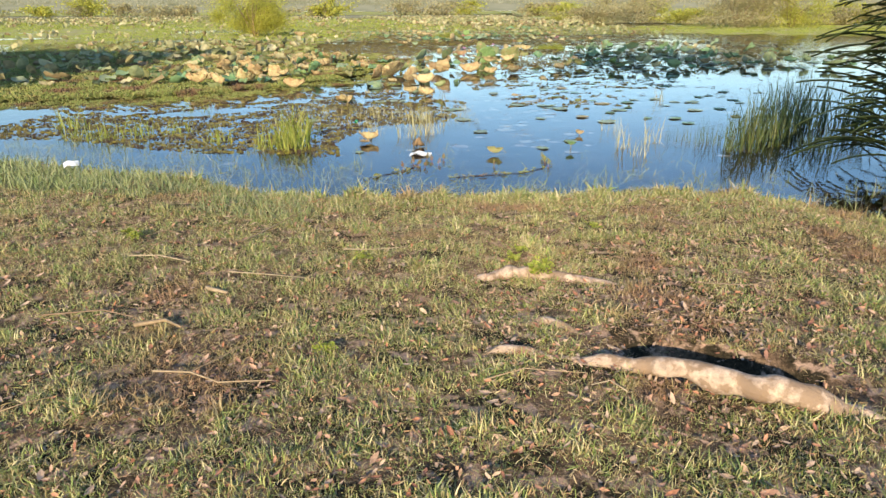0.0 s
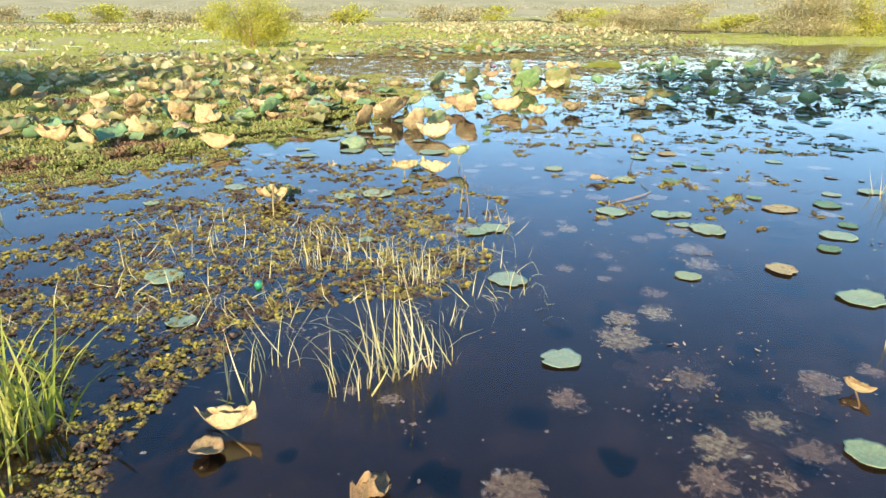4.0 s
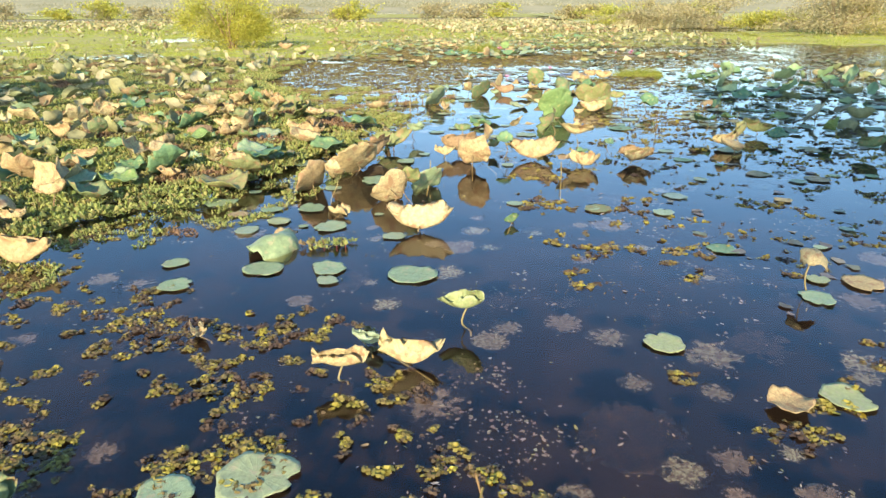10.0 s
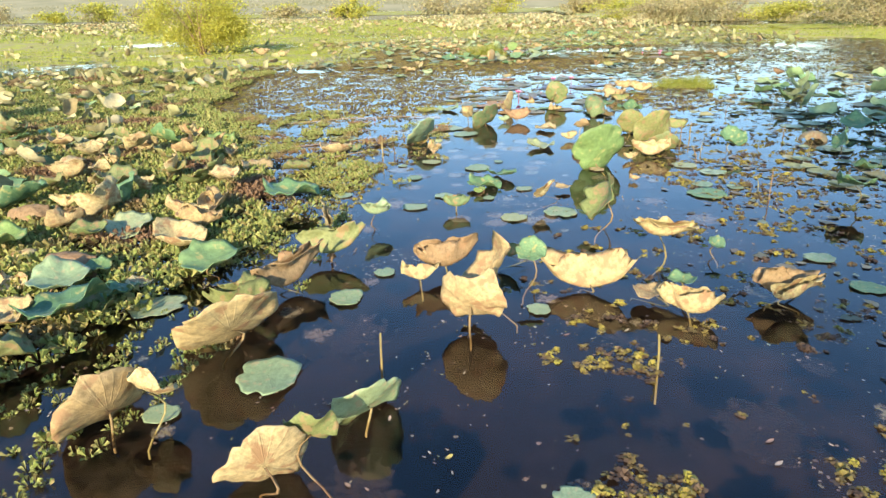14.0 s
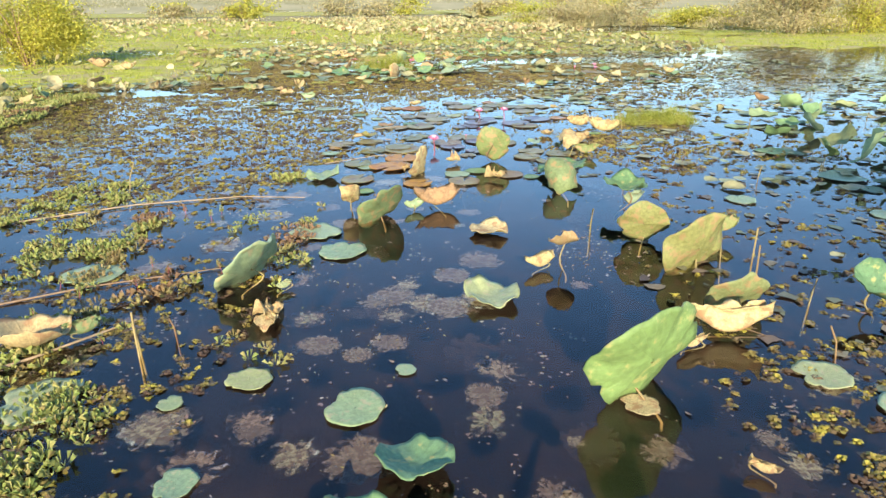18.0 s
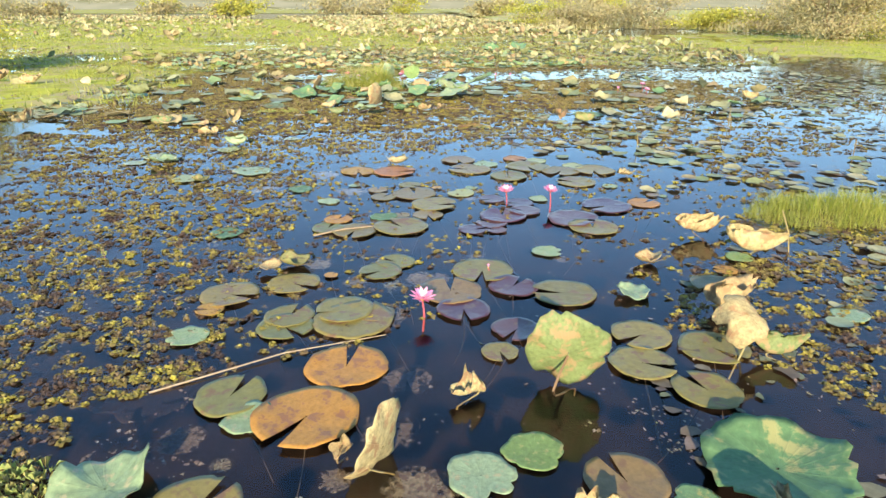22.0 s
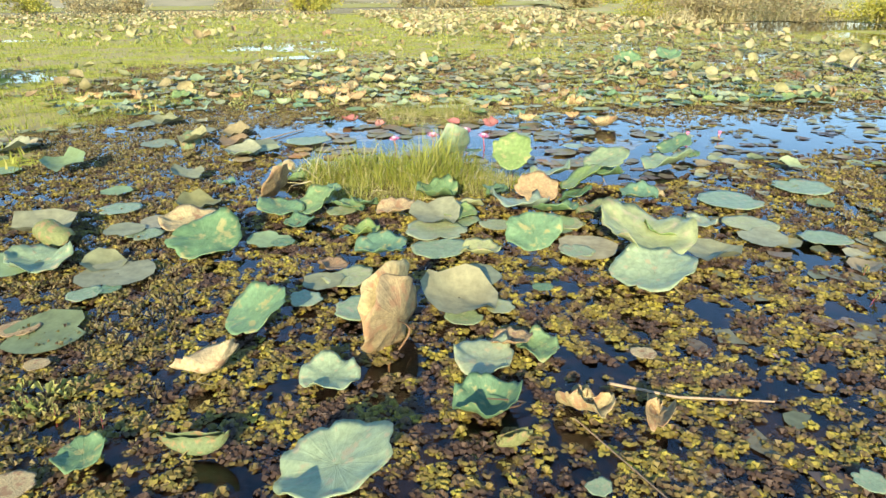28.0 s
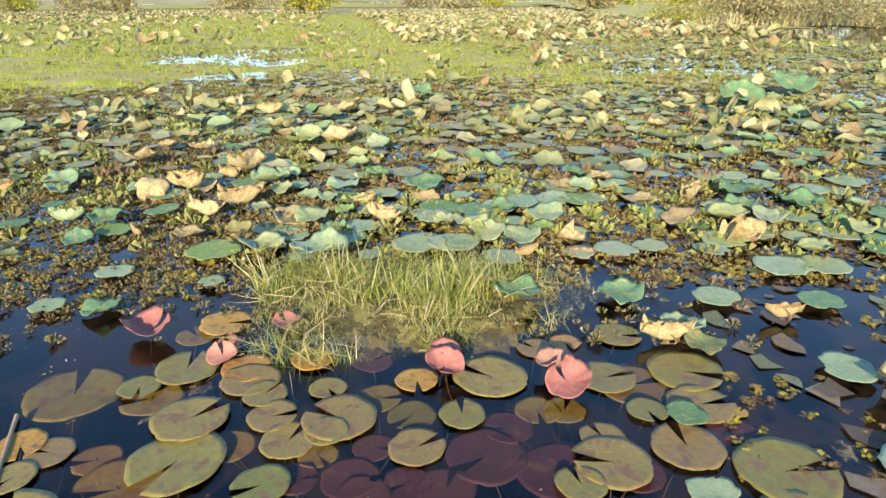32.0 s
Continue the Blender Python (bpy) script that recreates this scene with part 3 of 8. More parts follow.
x, y = scatter_in(72000, -16, 27, 23, 45, lambda x, y: meadow_field(x, y) > 0.0)
stuff("meadow_blades", *blades(x, y, 0.03, 0.10, 0.16, 0.7, 0.4), LUSH, "short upright yellow-green blades on the floating meadow", "grass")
x, y = scatter_in(60000, -45, 8, 42, 90, lambda x, y: (meadow_field(x, y) > 0.0) & (wob(x, y, 3.0, 13) > -0.5))
stuff("far_meadow_blades", *blades(x, y, 0.03, 0.14, 0.3, 0.8, 0.5), LUSH, "low yellow-green grass of the farther floating meadow", "grass")

# ---- grass of the bank ----
x, y = scatter_in(1450000, -4.6, 4.2, 0.9, 5.4, lambda x, y: (bank_line(x) - y > -0.1) & (np.abs(x - 0.1) < 0.35 + 0.80 * y))
bare = wob(x, y, 0.9, 21) + 0.6 * wob(x, y, 0.3, 22)
keep = rng.uniform(-1.2, 1.5, len(x)) > bare * 0.5 - 0.65 + 9 * np.exp(-((x - 0.95) / 0.31) ** 4 - ((y - 1.60 + 0.35 * (x - 0.92)) / 0.13) ** 4) + 0.45 * np.exp(-((x - 0.8) ** 2 + (y - 2.0) ** 2) / 0.6)
x, y = x[keep], y[keep]
clump = wob(x, y, 0.10, 29) + 0.7 * wob(x, y, 0.045, 30)
keep = (rng.uniform(-1.0, 0.8, len(x)) < clump + 1.15)
x, y, clump = x[keep], y[keep], clump[keep]
h = (0.015 + 0.022 * rng.random(len(x)) + 0.05 * np.clip(1 - (bank_line(x) - y) / 0.5, 0, 1) * rng.random(len(x))) * np.clip(1 + 0.45 * clump, 0.5, 1.8)
stuff("bank_grass", *blades(x, y, ground_height(x, y) - 0.004, h * (0.6 + 0.7 * np.clip(0.5 + 0.8 * wob(x, y, 0.14, 26), 0, 1.7)), 0.10, 1.3, 0.72), TURF, "short dry trodden grass, half green and half straw, on the bank", "grass")
x, y = scatter_in(170000, -4.6, 4.2, 0.9, 4.6, lambda x, y: (bank_line(x) - y > 0.0) & (np.abs(x - 0.1) < 0.35 + 0.80 * y) & (np.hypot((x - 0.92) / 0.26, (y - 1.64) / 0.10) > 1))
n = len(x)
tv = np.array([(-0.5, -0.05, 0.0), (0.0, -0.08, 0.14), (0.5, -0.02, 0.05), (0.5, 0.02, 0.05), (0.0, 0.07, 0.16), (-0.5, 0.04, 0.0)])
stuff("dead_grass", *repeat(tv, np.array([(0, 1, 4, 5), (1, 2, 3, 4)]), places(x, y, ground_height(x, y) + 0.002 + 0.010 * rng.random(n), rng.uniform(0.008, 0.026, n), rng.uniform(0, 6.28, n), np.abs(rng.normal(0, 0.5, n)), rng.uniform(0, 6.28, n))), THATCH, "matted dead grass and crumbled leaves lying on the bank", "grass")
x, y = scatter_in(44000, -4.6, -0.6, 3.0, 5.3, lambda x, y: (np.abs(bank_line(x) - y - 0.25) < 0.5) & (wob(x, y, 0.8, 23) > -0.3 + 0.5 * (x + 1.5)))
stuff("edge_grass", *blades(x, y, ground_height(x, y) - 0.004, np.clip(0.045 - 0.035 * x, 0.06, 0.15) * rng.uniform(0.4, 1.2, len(x)), 0.06, 1.1, 0.75), SPRAWL, "longer bright green grass along the water's edge", "grass")
x, y = scatter_in(40000, -3.6, 3.6, 0.9, 4.4, lambda x, y: (bank_line(x) - y > 0.0) & (np.abs(x - 0.1) < 0.35 + 0.80 * y) & (wob(x, y, 0.35, 27) + 0.6 * wob(x, y, 0.12, 28) > 0.15) & (np.hypot((x - 0.92) / 0.30, (y - 1.6) / 0.16) > 1))
stuff("taller_grass", *blades(x, y, ground_height(x, y) - 0.004, rng.uniform(0.022, 0.06, len(x)), 0.05, 1.9, 1.0, 4), TURF, "taller loose grass blades in tufts over the bank", "grass")
x, y = scatter_in(15000, -4.6, 3.4, 3.0, 6.6, lambda x, y: (bank_line(x) - y < 0.1) & (bank_line(x) - y > -0.55 + 0.2 * np.clip(x, -1.5, 1.0) + 0.8 * wob(x, y, 0.30, 24) - 0.9 * rng.random(len(x)) ** 8))
stuff("drowned_grass", *blades(x, y, np.maximum(ground_height(x, y), -0.02), 0.13, 0.026, 1.1, 0.85, 3), SPRAWL, "thin grass blades standing in the shallow water", "grass")

gv, gf = sheet(np.arange(9, 260, 2.0), np.arange(38, 240, 2.0), lambda x, y: 0.02 + 0.02 * wob(x, y, 7, 16) + 0.25 * np.clip((y - 70) / 60, 0, 1))
mid = gv[gf].mean(1)
keep = (mid[:, 1] > 55 - 0.40 * (mid[:, 0] - 12) + 2.5 * wob(mid[:, 0], mid[:, 1], 6, 17)) & (mid[:, 0] > 12 + 0.10 * (mid[:, 1] - 50) + 2 * wob(mid[:, 0], mid[:, 1], 5, 18))
used, inv = np.unique(gf[keep], return_inverse=True)
stuff("straw_marsh", gv[used], inv.reshape(-1, 4), STRAWLAND, "straw-coloured reed marsh along the far shore", "marsh")
x, y = scatter_in(60000, 9, 60, 28, 75, lambda x, y: (y > 54.5 - 0.40 * (x - 12) + 2.5 * wob(x, y, 6, 17)) & (y < 64 - 0.40 * (x - 12)) & (x > 12 + 0.10 * (y - 50)) & (wob(x, y, 1.5, 19) > -0.4))
stuff("marsh_reeds", *blades(x, y, 0.05, 0.75, 0.04, 0.5, 0.3), STRAW, "tall straw-coloured reeds along the far shore", "reeds")


# ---- small floating plants ----
def rosette(seed, leaves, up, wide):
    """A cluster of small folded leaves round a centre, one unit across."""
    r = np.random.default_rng(seed)
    v, f = [], []
    for k in range(leaves):
        a = 2 * math.pi * (k + r.uniform(-0.3, 0.3)) / leaves
        d, l = r.uniform(0.0, 0.28), r.uniform(0.24, 0.40)
        c, s = math.cos(a), math.sin(a)
        h, w = r.uniform(0.3, 1.0) * up, wide * r.uniform(0.8, 1.2)
        i = len(v)
        for q, p, z in ((d, 0, 0.02), (d + l * 0.55, w, h * 0.8), (d + l, 0, h * 0.55), (d + l * 0.55, -w, h * 0.8)):
            v.append((q * c - p * s, q * s + p * c, z))
        f += [(i, i + 1, i + 2), (i, i + 2, i + 3)]
    return np.array(v), np.array(f)


def fern_cluster(seed, lobes=7):
    """One floating fern plant, one unit across: rounded cupped lobes round a shared heart."""
    r = np.random.default_rng(seed)
    v, f = [(0, 0, 0.03)], []
    for k in range(lobes):
        a = 2 * math.pi * (k + r.uniform(-0.35, 0.35)) / lobes
        l, w, h = r.uniform(0.28, 0.60), r.uniform(0.12, 0.19), r.uniform(0.05, 0.36)
        c, q, i = math.cos(a), math.sin(a), len(v)
        for d, p, z in ((l * 0.55, w, h), (l, w * 0.62, h * 0.7), (l, -w * 0.62, h * 0.7), (l * 0.55, -w, h)):
            v.append((d * c - p * q, d * q + p * c, z))
        f += [(0, i + 3, i), (i, i + 3, i + 2), (i, i + 2, i + 1)]
    return np.array(v), np.array(f)


FERN = [fern_cluster(30 + k) for k in range(6)]
WHORL = [rosette(40 + k, 9, 0.55, 0.07) for k in range(4)]


def carpet(name, mat, label, templates, x, y, size, z=0.004, lean=0.15):
    out = []
    pick = rng.integers(0, len(templates), len(x))
    for k, (tv, tf) in enumerate(templates):
        s = pick == k
        n = s.sum()
        if n:
            out.append(repeat(tv, tf, places(x[s], y[s], np.asarray(z)[s] if np.ndim(z) else z, size[s], rng.uniform(0, 6.28, n), np.abs(rng.normal(0, lean, n)), rng.uniform(0, 6.28, n))))
    return stuff(name, *soup(out), mat, label, "water plants", False)


# where the water fern lies thick: polygon, share of cover
FERN_FIELDS = [
    ([(-4.5, 6.4), (-4.5, 7.6), (-1.2, 7.3), (-0.5, 6.4), (-0.9, 5.3), (-2.5, 5.6)], 0.55),
    ([(3.2, 21.6), (12.5, 22.0), (14.0, 31.0), (6.5, 29.0), (4.5, 24.0)], 0.40),
    ([(-1.9, 6.4), (-2.4, 7.6), (-1.2, 8.5), (-0.3, 8.7), (0.2, 8.2), (0.5, 7.3), (0.2, 6.6)], 0.58),
    ([(-2.8, 8.3), (-1.2, 9.9), (0.2, 9.4), (0.7, 8.3), (-0.2, 7.8)], 0.40),
    ([(-5.0, 8.5), (-3.0, 9.3), (-1.8, 11.0), (-1.2, 9.9), (-2.2, 8.3), (-3.6, 7.2)], 0.46),
    ([(2.2, 12.0), (2.0, 16.0), (4.5, 19.0), (9.0, 21.0), (9.5, 16.0), (6.0, 12.0)], 0.20),
    ([(-4.4, 18.0), (-4.4, 24.2), (0.0, 23.3), (2.7, 21.6), (1.7, 19.2), (0.2, 18.3), (-0.2, 17.5), (-1.3, 17.3)], 0.60),
    ([(-1.2, 20.0), (-2.2, 23.3), (1.1, 24.2), (3.4, 23.2), (3.1, 22.3), (1.0, 21.9), (1.2, 20.5), (0.5, 20.0)], 0.40),
    ([(2.35, 18.4), (2.35, 19.9), (3.2, 21.2), (4.6, 21.8), (4.4, 19.0), (3.4, 17.6)], 0.55),
    ([(-1.0, 22.1), (-0.8, 24.4), (0.5, 26.4), (2.0, 25.3), (3.7, 25.3), (4.0, 22.9), (3.4, 22.2)], 0.62),
    ([(-2.2, 23.8), (-1.6, 26.6), (0.4, 27.4), (2.3, 27.3), (4.0, 27.8), (6.0, 27.2), (6.4, 25.6), (4.6, 24.9), (3.0, 24.1), (1.9, 23.7), (0.4, 23.6)], 0.97),
    ([(-2.5, 26.5), (-2.5, 29.5), (-0.4, 29.9), (0.4, 28.6), (0.6, 27.2)], 0.6),
    ([(-4.0, 29.6), (-5.0, 38.0), (9.0, 38.0), (9.0, 29.6), (2.4, 30.2), (1.0, 30.2)], 0.62),
    ([(2.3, 28.0), (2.6, 29.6), (4.4, 29.9), (4.6, 29.0), (3.4, 28.2)], 0.16),
    ([(0.9, 10.0), (0.7, 12.5), (1.2, 13.8), (4.5, 13.0), (4.0, 9.6)], 0.12),
    ([(1.2, 7.6), (1.0, 9.0), (2.6, 9.4), (3.0, 7.8)], 0.07),
    ([(-2.6, 13.5), (-0.4, 13.6), (0.2, 15.0), (0.1, 18.0), (-1.3, 18.0), (-2.8, 17.5)], 0.24),
    ([(3.5, 27.6), (5.2, 28.4), (9.0, 28.0), (9.0, 24.0), (5.5, 26.4)], 0.5),
]


def fern_cover(x, y):
    c = np.zeros(np.shape(x))
    for poly, share in FERN_FIELDS:
        c = np.maximum(c, np.where(inside(x + 0.25 * wob(x, y, 0.8, 51), y + 0.25 * wob(x, y, 0.8, 52), poly), share, 0))
    return c


def fern_chance(x, y):
    c = fern_cover(x, y)
    lumps = 0.8 * wob(x, y, 0.30, 53) + 0.8 * wob(x, y, 0.11, 54)
    fine = np.clip(0.9 * wob(x, y, 0.16, 46) + 0.7 * wob(x, y, 0.07, 47) + 0.5 * wob(x, y, 1.3, 48) - (0.40 - 1.9 * c), 0, 0.8) * (c > 0)
    loose = np.clip(2.2 * lumps - (1.15 - 3.0 * c), 0, 0.85) * (c > 0)
    thick = np.clip(c * (1 + 1.2 * lumps), 0, 1)
    clear = np.where(inside(x, y, LILY_POOL), 0.22, 1.0)
    return np.where(c > 0.5, thick, np.where(y > 12, fine, loose)) * clear


# open water between the lily pads
LILY_POOL = [(0.6, 18.4), (0.7, 19.6), (0.8, 20.4), (0.9, 21.4), (0.8, 22.3), (2.6, 22.5), (4.0, 22.2), (4.2, 20.7), (3.0, 19.4), (2.1, 18.3)]
x, y = scatter_in(620000, -4.5, 9.5, 5.2, 38, lambda x, y: rng.random(len(x)) < fern_chance(x, y) * np.clip(2.6 - np.abs(x - 0.6) / 2.6, 0.25, 1) * np.where(y < 10.5, 1.5, 1.0))
carpet("water_fern", SALVINIA, "yellow-green and brown floating water fern in small clusters", FERN, x, y, np.where((y > 23.4) & (y < 28.2), rng.uniform(0.030, 0.062, len(x)), rng.uniform(0.024, 0.052, len(x))), -0.005)

# the left-hand mat of creeping weed round the dry lotus
LEFT_MAT = [(-4.2, 8.9), (-3.0, 9.5), (-2.2, 10.1), (-1.6, 11.2), (-1.1, 11.7), (-0.8, 12.6), (-0.75, 13.6), (-0.9, 14.6), (-1.7, 16.2), (-2.6, 18.2), (-3.3, 20.5), (-3.4, 24.0), (-9, 27.0), (-18, 27.0), (-18, 9.5), (-8, 9.0)]
x, y = scatter_in(120000, -14, -0.5, 8.8, 26, lambda x, y: inside(x + 0.2 * wob(x, y, 0.7, 55), y + 0.2 * wob(x, y, 0.7, 56), LEFT_MAT) & (rng.random(len(x)) < np.clip(1.05 + 0.5 * wob(x, y, 1.1, 57), 0.15, 1) * np.clip(1.6 + (x + 2) / 7, 0.2, 1) * np.clip((x + 13.6 + 1.5 * wob(x, y, 3, 49)) / 3, 0, 1) * np.clip((26 - y + 1.5 * wob(x, y, 2, 50)) / 2.5, 0, 1)))
carpet("creeping_weed", SPRIG, "olive and brown creeping water weed in a thick floating mat", WHORL, x, y, rng.uniform(0.06, 0.13, len(x)), rng.uniform(0.0, 0.05, len(x)), 0.3)
x, y = scatter_in(60000, -5.5, 0.6, 7.8, 18, lambda x, y: ~inside(x, y, LEFT_MAT) & (inside(x - 0.55, y, LEFT_MAT) | inside(x - 0.3, y + 0.75, LEFT_MAT)) & (rng.random(len(x)) < np.clip(0.35 + 0.7 * wob(x, y, 0.45, 161) + 0.5 * wob(x, y, 0.15, 162), 0, 0.8)))
carpet("weed_fringe", SPRIG, "loose olive tufts of creeping weed round the edge of the mat", WHORL, x, y, rng.uniform(0.03, 0.075, len(x)), -0.004, 0.3)
x, y = scatter_in(26000, -3.2, 0.6, 14.2, 18.2, lambda x, y: rng.random(len(x)) < np.clip(0.35 * wob(x, y, 0.6, 58) + 0.3 * wob(x, y, 0.2, 59) - 0.10 * (x + 1.0), 0, 0.5))
carpet("weed_raft", SPRIG, "loose rafts of creeping weed and debris on open water", WHORL, x, y, rng.uniform(0.04, 0.09, len(x)), 0.004, 0.3)


# ---- lotus leaves and lily pads ----
def leaf_mesh(name, seed, mat, bowl=0.4, crease=0.3, side=0.1, hinge=0.0, ruffle=0.06, torn=0.05, notch=0.0, crumple=0.04, thick=0.02, waist=0.0, rings=7, spokes=44):
    """A round leaf of radius one bent up like a bowl, more so along x by crease and to one side by side, and folded shut along y by hinge; centre at the origin."""
    r = np.random.default_rng(seed)
    p = r.uniform(0, 6.28, 9)
    v, uv = [], []
    jag = r.uniform(-0.5, 0.4, spokes)
    for k in r.integers(0, spokes, 2):
        jag[k] -= r.uniform(0.5, 2.5)
    gap = notch * 0.5
    for layer in (0, 1):
        for i in range(rings + 1):
            for k in range(spokes):
                a = gap + (2 * math.pi - 2 * gap) * k / (spokes - 1 if notch else spokes)
                edge = 1 + torn * (math.sin(2 * a + p[0]) * 0.8 + math.sin(3 * a + p[1]) * 0.6 + math.sin(7 * a + p[2]) * 0.5) + torn * jag[k]
                edge -= waist * (math.exp(-((math.cos(a) / 0.24) ** 2)) * (1.0 if math.sin(a) > 0 else 0.55))
                u = max(0.02, i / rings)
                d = u * (1 + (edge - 1) * u * u)
                x0, y0 = d * math.cos(a), d * math.sin(a)
                bend = bowl + crease * math.cos(a) ** 2 * (1 + 0.25 * math.sin(a + p[8])) + side * math.cos(a + 0.6 * math.sin(p[3]))
                out, z = d, 0.0
                if abs(bend) > 1e-3:
                    out, z = math.sin(bend * d) / bend, (1 - math.cos(bend * d)) / bend
                z += ruffle * d ** 3 * (math.sin(3 * a + p[3]) + 0.7 * math.sin(5 * a + p[4]) + 0.45 * math.sin(9 * a + p[7]))
                z += 0.004 * d * (1 + 2 * abs(crease)) * math.cos(11 * a + p[1]) if spokes > 30 else 0.0
                z += crumple * d * (math.sin(4.1 * x0 + p[5]) * math.sin(5.3 * y0 + p[6]) + 0.5 * math.sin(11 * x0 + p[7]) * math.sin(9 * y0 + p[2]))
                px, py = out * math.cos(a), out * math.sin(a)
                if hinge:
                    px *= 0.74
                    arm = abs(px) + 1e-6
                    turn = hinge * (1.1 if px > 0 else 0.92) * 0.22 * math.log(math.cosh(arm / 0.22)) / arm
                    px, z = math.copysign(arm * math.cos(turn) - z * math.sin(turn), px), z * math.cos(turn) + arm * math.sin(turn) + 0.42 * py * py
                v.append((px, py, z - layer * thick))
                uv.append((x0, y0))
    n = spokes * (rings + 1)
    f = []
    wrap = spokes if not notch else spokes - 1
    for layer in (0, 1):
        for i in range(rings):
            for k in range(wrap):
                a, b = layer * n + i * spokes + k, layer * n + i * spokes + (k + 1) % spokes
                q = (a, a + spokes, b + spokes, b)
                f.append(q if layer == 0 else q[::-1])
    for k in range(wrap):
        a, b = rings * spokes + k, rings * spokes + (k + 1) % spokes
        f.append((a, a + n, b + n, b))
    return mesh_of(name, v, f, mat, uv)


def family(name, mat, count, seed, **shape):
    out = []
    for k in range(count):
        r = np.random.default_rng(seed + k)
        out.append(leaf_mesh(name, seed + k, mat, **{key: val if key in ("notch", "thick", "rings", "spokes") else val * r.uniform(0.75, 1.25) for key, val in shape.items()}))
    return out


SHAPES = {
    "flat": dict(waist=0.22, bowl=0.06, crease=0.05, side=0.02, ruffle=0.012, torn=0.06, crumple=0.012, thick=0.006),
    "wavy": dict(bowl=0.32, crease=0.40, side=0.22, ruffle=0.09, torn=0.05, crumple=0.05),
    "cup": dict(bowl=0.75, crease=0.25, side=0.20, ruffle=0.11, torn=0.05, crumple=0.06),
    "fold": dict(bowl=0.30, crease=0.20, side=0.12, hinge=1.50, ruffle=0.12, torn=0.06, crumple=0.07),
    "shell": dict(bowl=0.35, crease=0.25, side=0.20, hinge=1.10, ruffle=0.13, torn=0.06, crumple=0.08),
    "shield": dict(bowl=0.42, crease=0.45, side=0.18, ruffle=0.13, torn=0.07, crumple=0.07),
    "dish": dict(waist=0.12, bowl=0.22, crease=0.18, side=0.12, ruffle=0.06, torn=0.06, crumple=0.05),
    "droop": dict(bowl=-0.8, crease=-0.9, side=0.35, ruffle=0.13, torn=0.08, crumple=0.09),
    "twist": dict(bowl=0.35, crease=1.90, side=-0.8, ruffle=0.20, torn=0.10, crumple=0.11),
}
COLOURS = {"dry": (DRY, "dry beige"), "faded": (FADED, "fading yellow-green"), "green": (GREEN, "green"), "pale": (PALE, "pale grey-green"), "sunken": (SUNKEN, "grey rotting sunken"), "drowned": (DROWNED, "brown drowned")}
WORDS = {"flat": "lying flat on the water", "wavy": "with a wavy rim just above the water", "cup": "cupped like a bowl on its stalk", "fold": "folded in half and standing in the water", "shell": "curled like a shell on the water", "shield": "standing on edge, ribbed underside showing", "dish": "held tilted above the water on its stalk", "droop": "drooping like an umbrella on its stalk", "twist": "shrivelled and twisted on its stalk"}
NAMES = {"dry": "dry_lotus_leaf", "faded": "fading_lotus_leaf", "green": "green_lotus_leaf", "pale": "lotus_leaf", "sunken": "sunken_leaf", "drowned": "drowned_leaf"}
BLADES = {}


def blade_of(colour, shape):
    key = (colour, shape)
    if key not in BLADES:
        BLADES[key] = family("blade", COLOURS[colour][0], 4, 1000 + 37 * len(BLADES), **SHAPES[shape])
    return BLADES[key][int(rng.integers(0, 4))]


def stem_mesh(seed):
    r = np.random.default_rng(seed)
    bx, by = r.uniform(-0.25, 0.25, 2)
    v, f = tube([(bx * math.sin(3.14 * u) * 0.5, by * math.sin(3.14 * u) * 0.5, u) for u in np.linspace(-0.6, 1, 8)], [0.0055] * 8, 5)
    return mesh_of("stem", v, f, LIMB)


STEMS = [stem_mesh(70 + k) for k in range(4)]


def lotus(colour, shape, x, y, z, size, tilt=0.0, toward=-90.0, turn=None, group="lotus leaves of the pond"):
    """One lotus leaf: size is its width, z the height of its centre, tilt the lean of its face toward an azimuth, all in metres and degrees."""
    tone, words = COLOURS[colour][1], WORDS[shape]
    if turn is None:
        turn = rng.normal(-1.57, 0.45) if shape in ("shell", "cup") or (shape == "fold" and rng.random() < 0.75) else rng.uniform(0, 6.28)
    else:
        turn = radians(turn)
    lean = Matrix.Rotation(radians(tilt), 4, Vector((-math.sin(radians(toward)), math.cos(radians(toward)), 0)))
    m = lean @ Matrix.Rotation(turn, 4, "Z") @ Matrix.Scale(size / 2, 4)
    label = f"{tone} lotus leaf {words}"
    if z < 0.035 and shape in ("flat", "wavy"):
        ob = tagged(new(NAMES[colour], blade_of(colour, shape)), label, "leaf", group)
        ob.matrix_basis = Matrix.Translation((x, y, z)) @ m
        return ob
    top = thing(NAMES[colour], label, "leaf", group, "", (x, y, 0))
    b = part("blade", blade_of(colour, shape), top)
    b.matrix_basis = Matrix.Translation((0, 0, z)) @ m
    s = part("stem", STEMS[int(rng.integers(0, 4))], top)
    s.matrix_basis = Matrix.Rotation(rng.uniform(0, 6.28), 4, "Z") @ Matrix.Diagonal((min(1.0, 0.55 + size), min(1.0, 0.55 + size), max(0.05, z * 0.955 - 0.004), 1))
    return top


PADS = {"olive": PAD, "purple": PURPLE, "orange": ORANGE, "salmon": SALMON, "sunken": SUNKEN, "pale": PALE, "green": GREEN}
PAD_SHAPES = {}


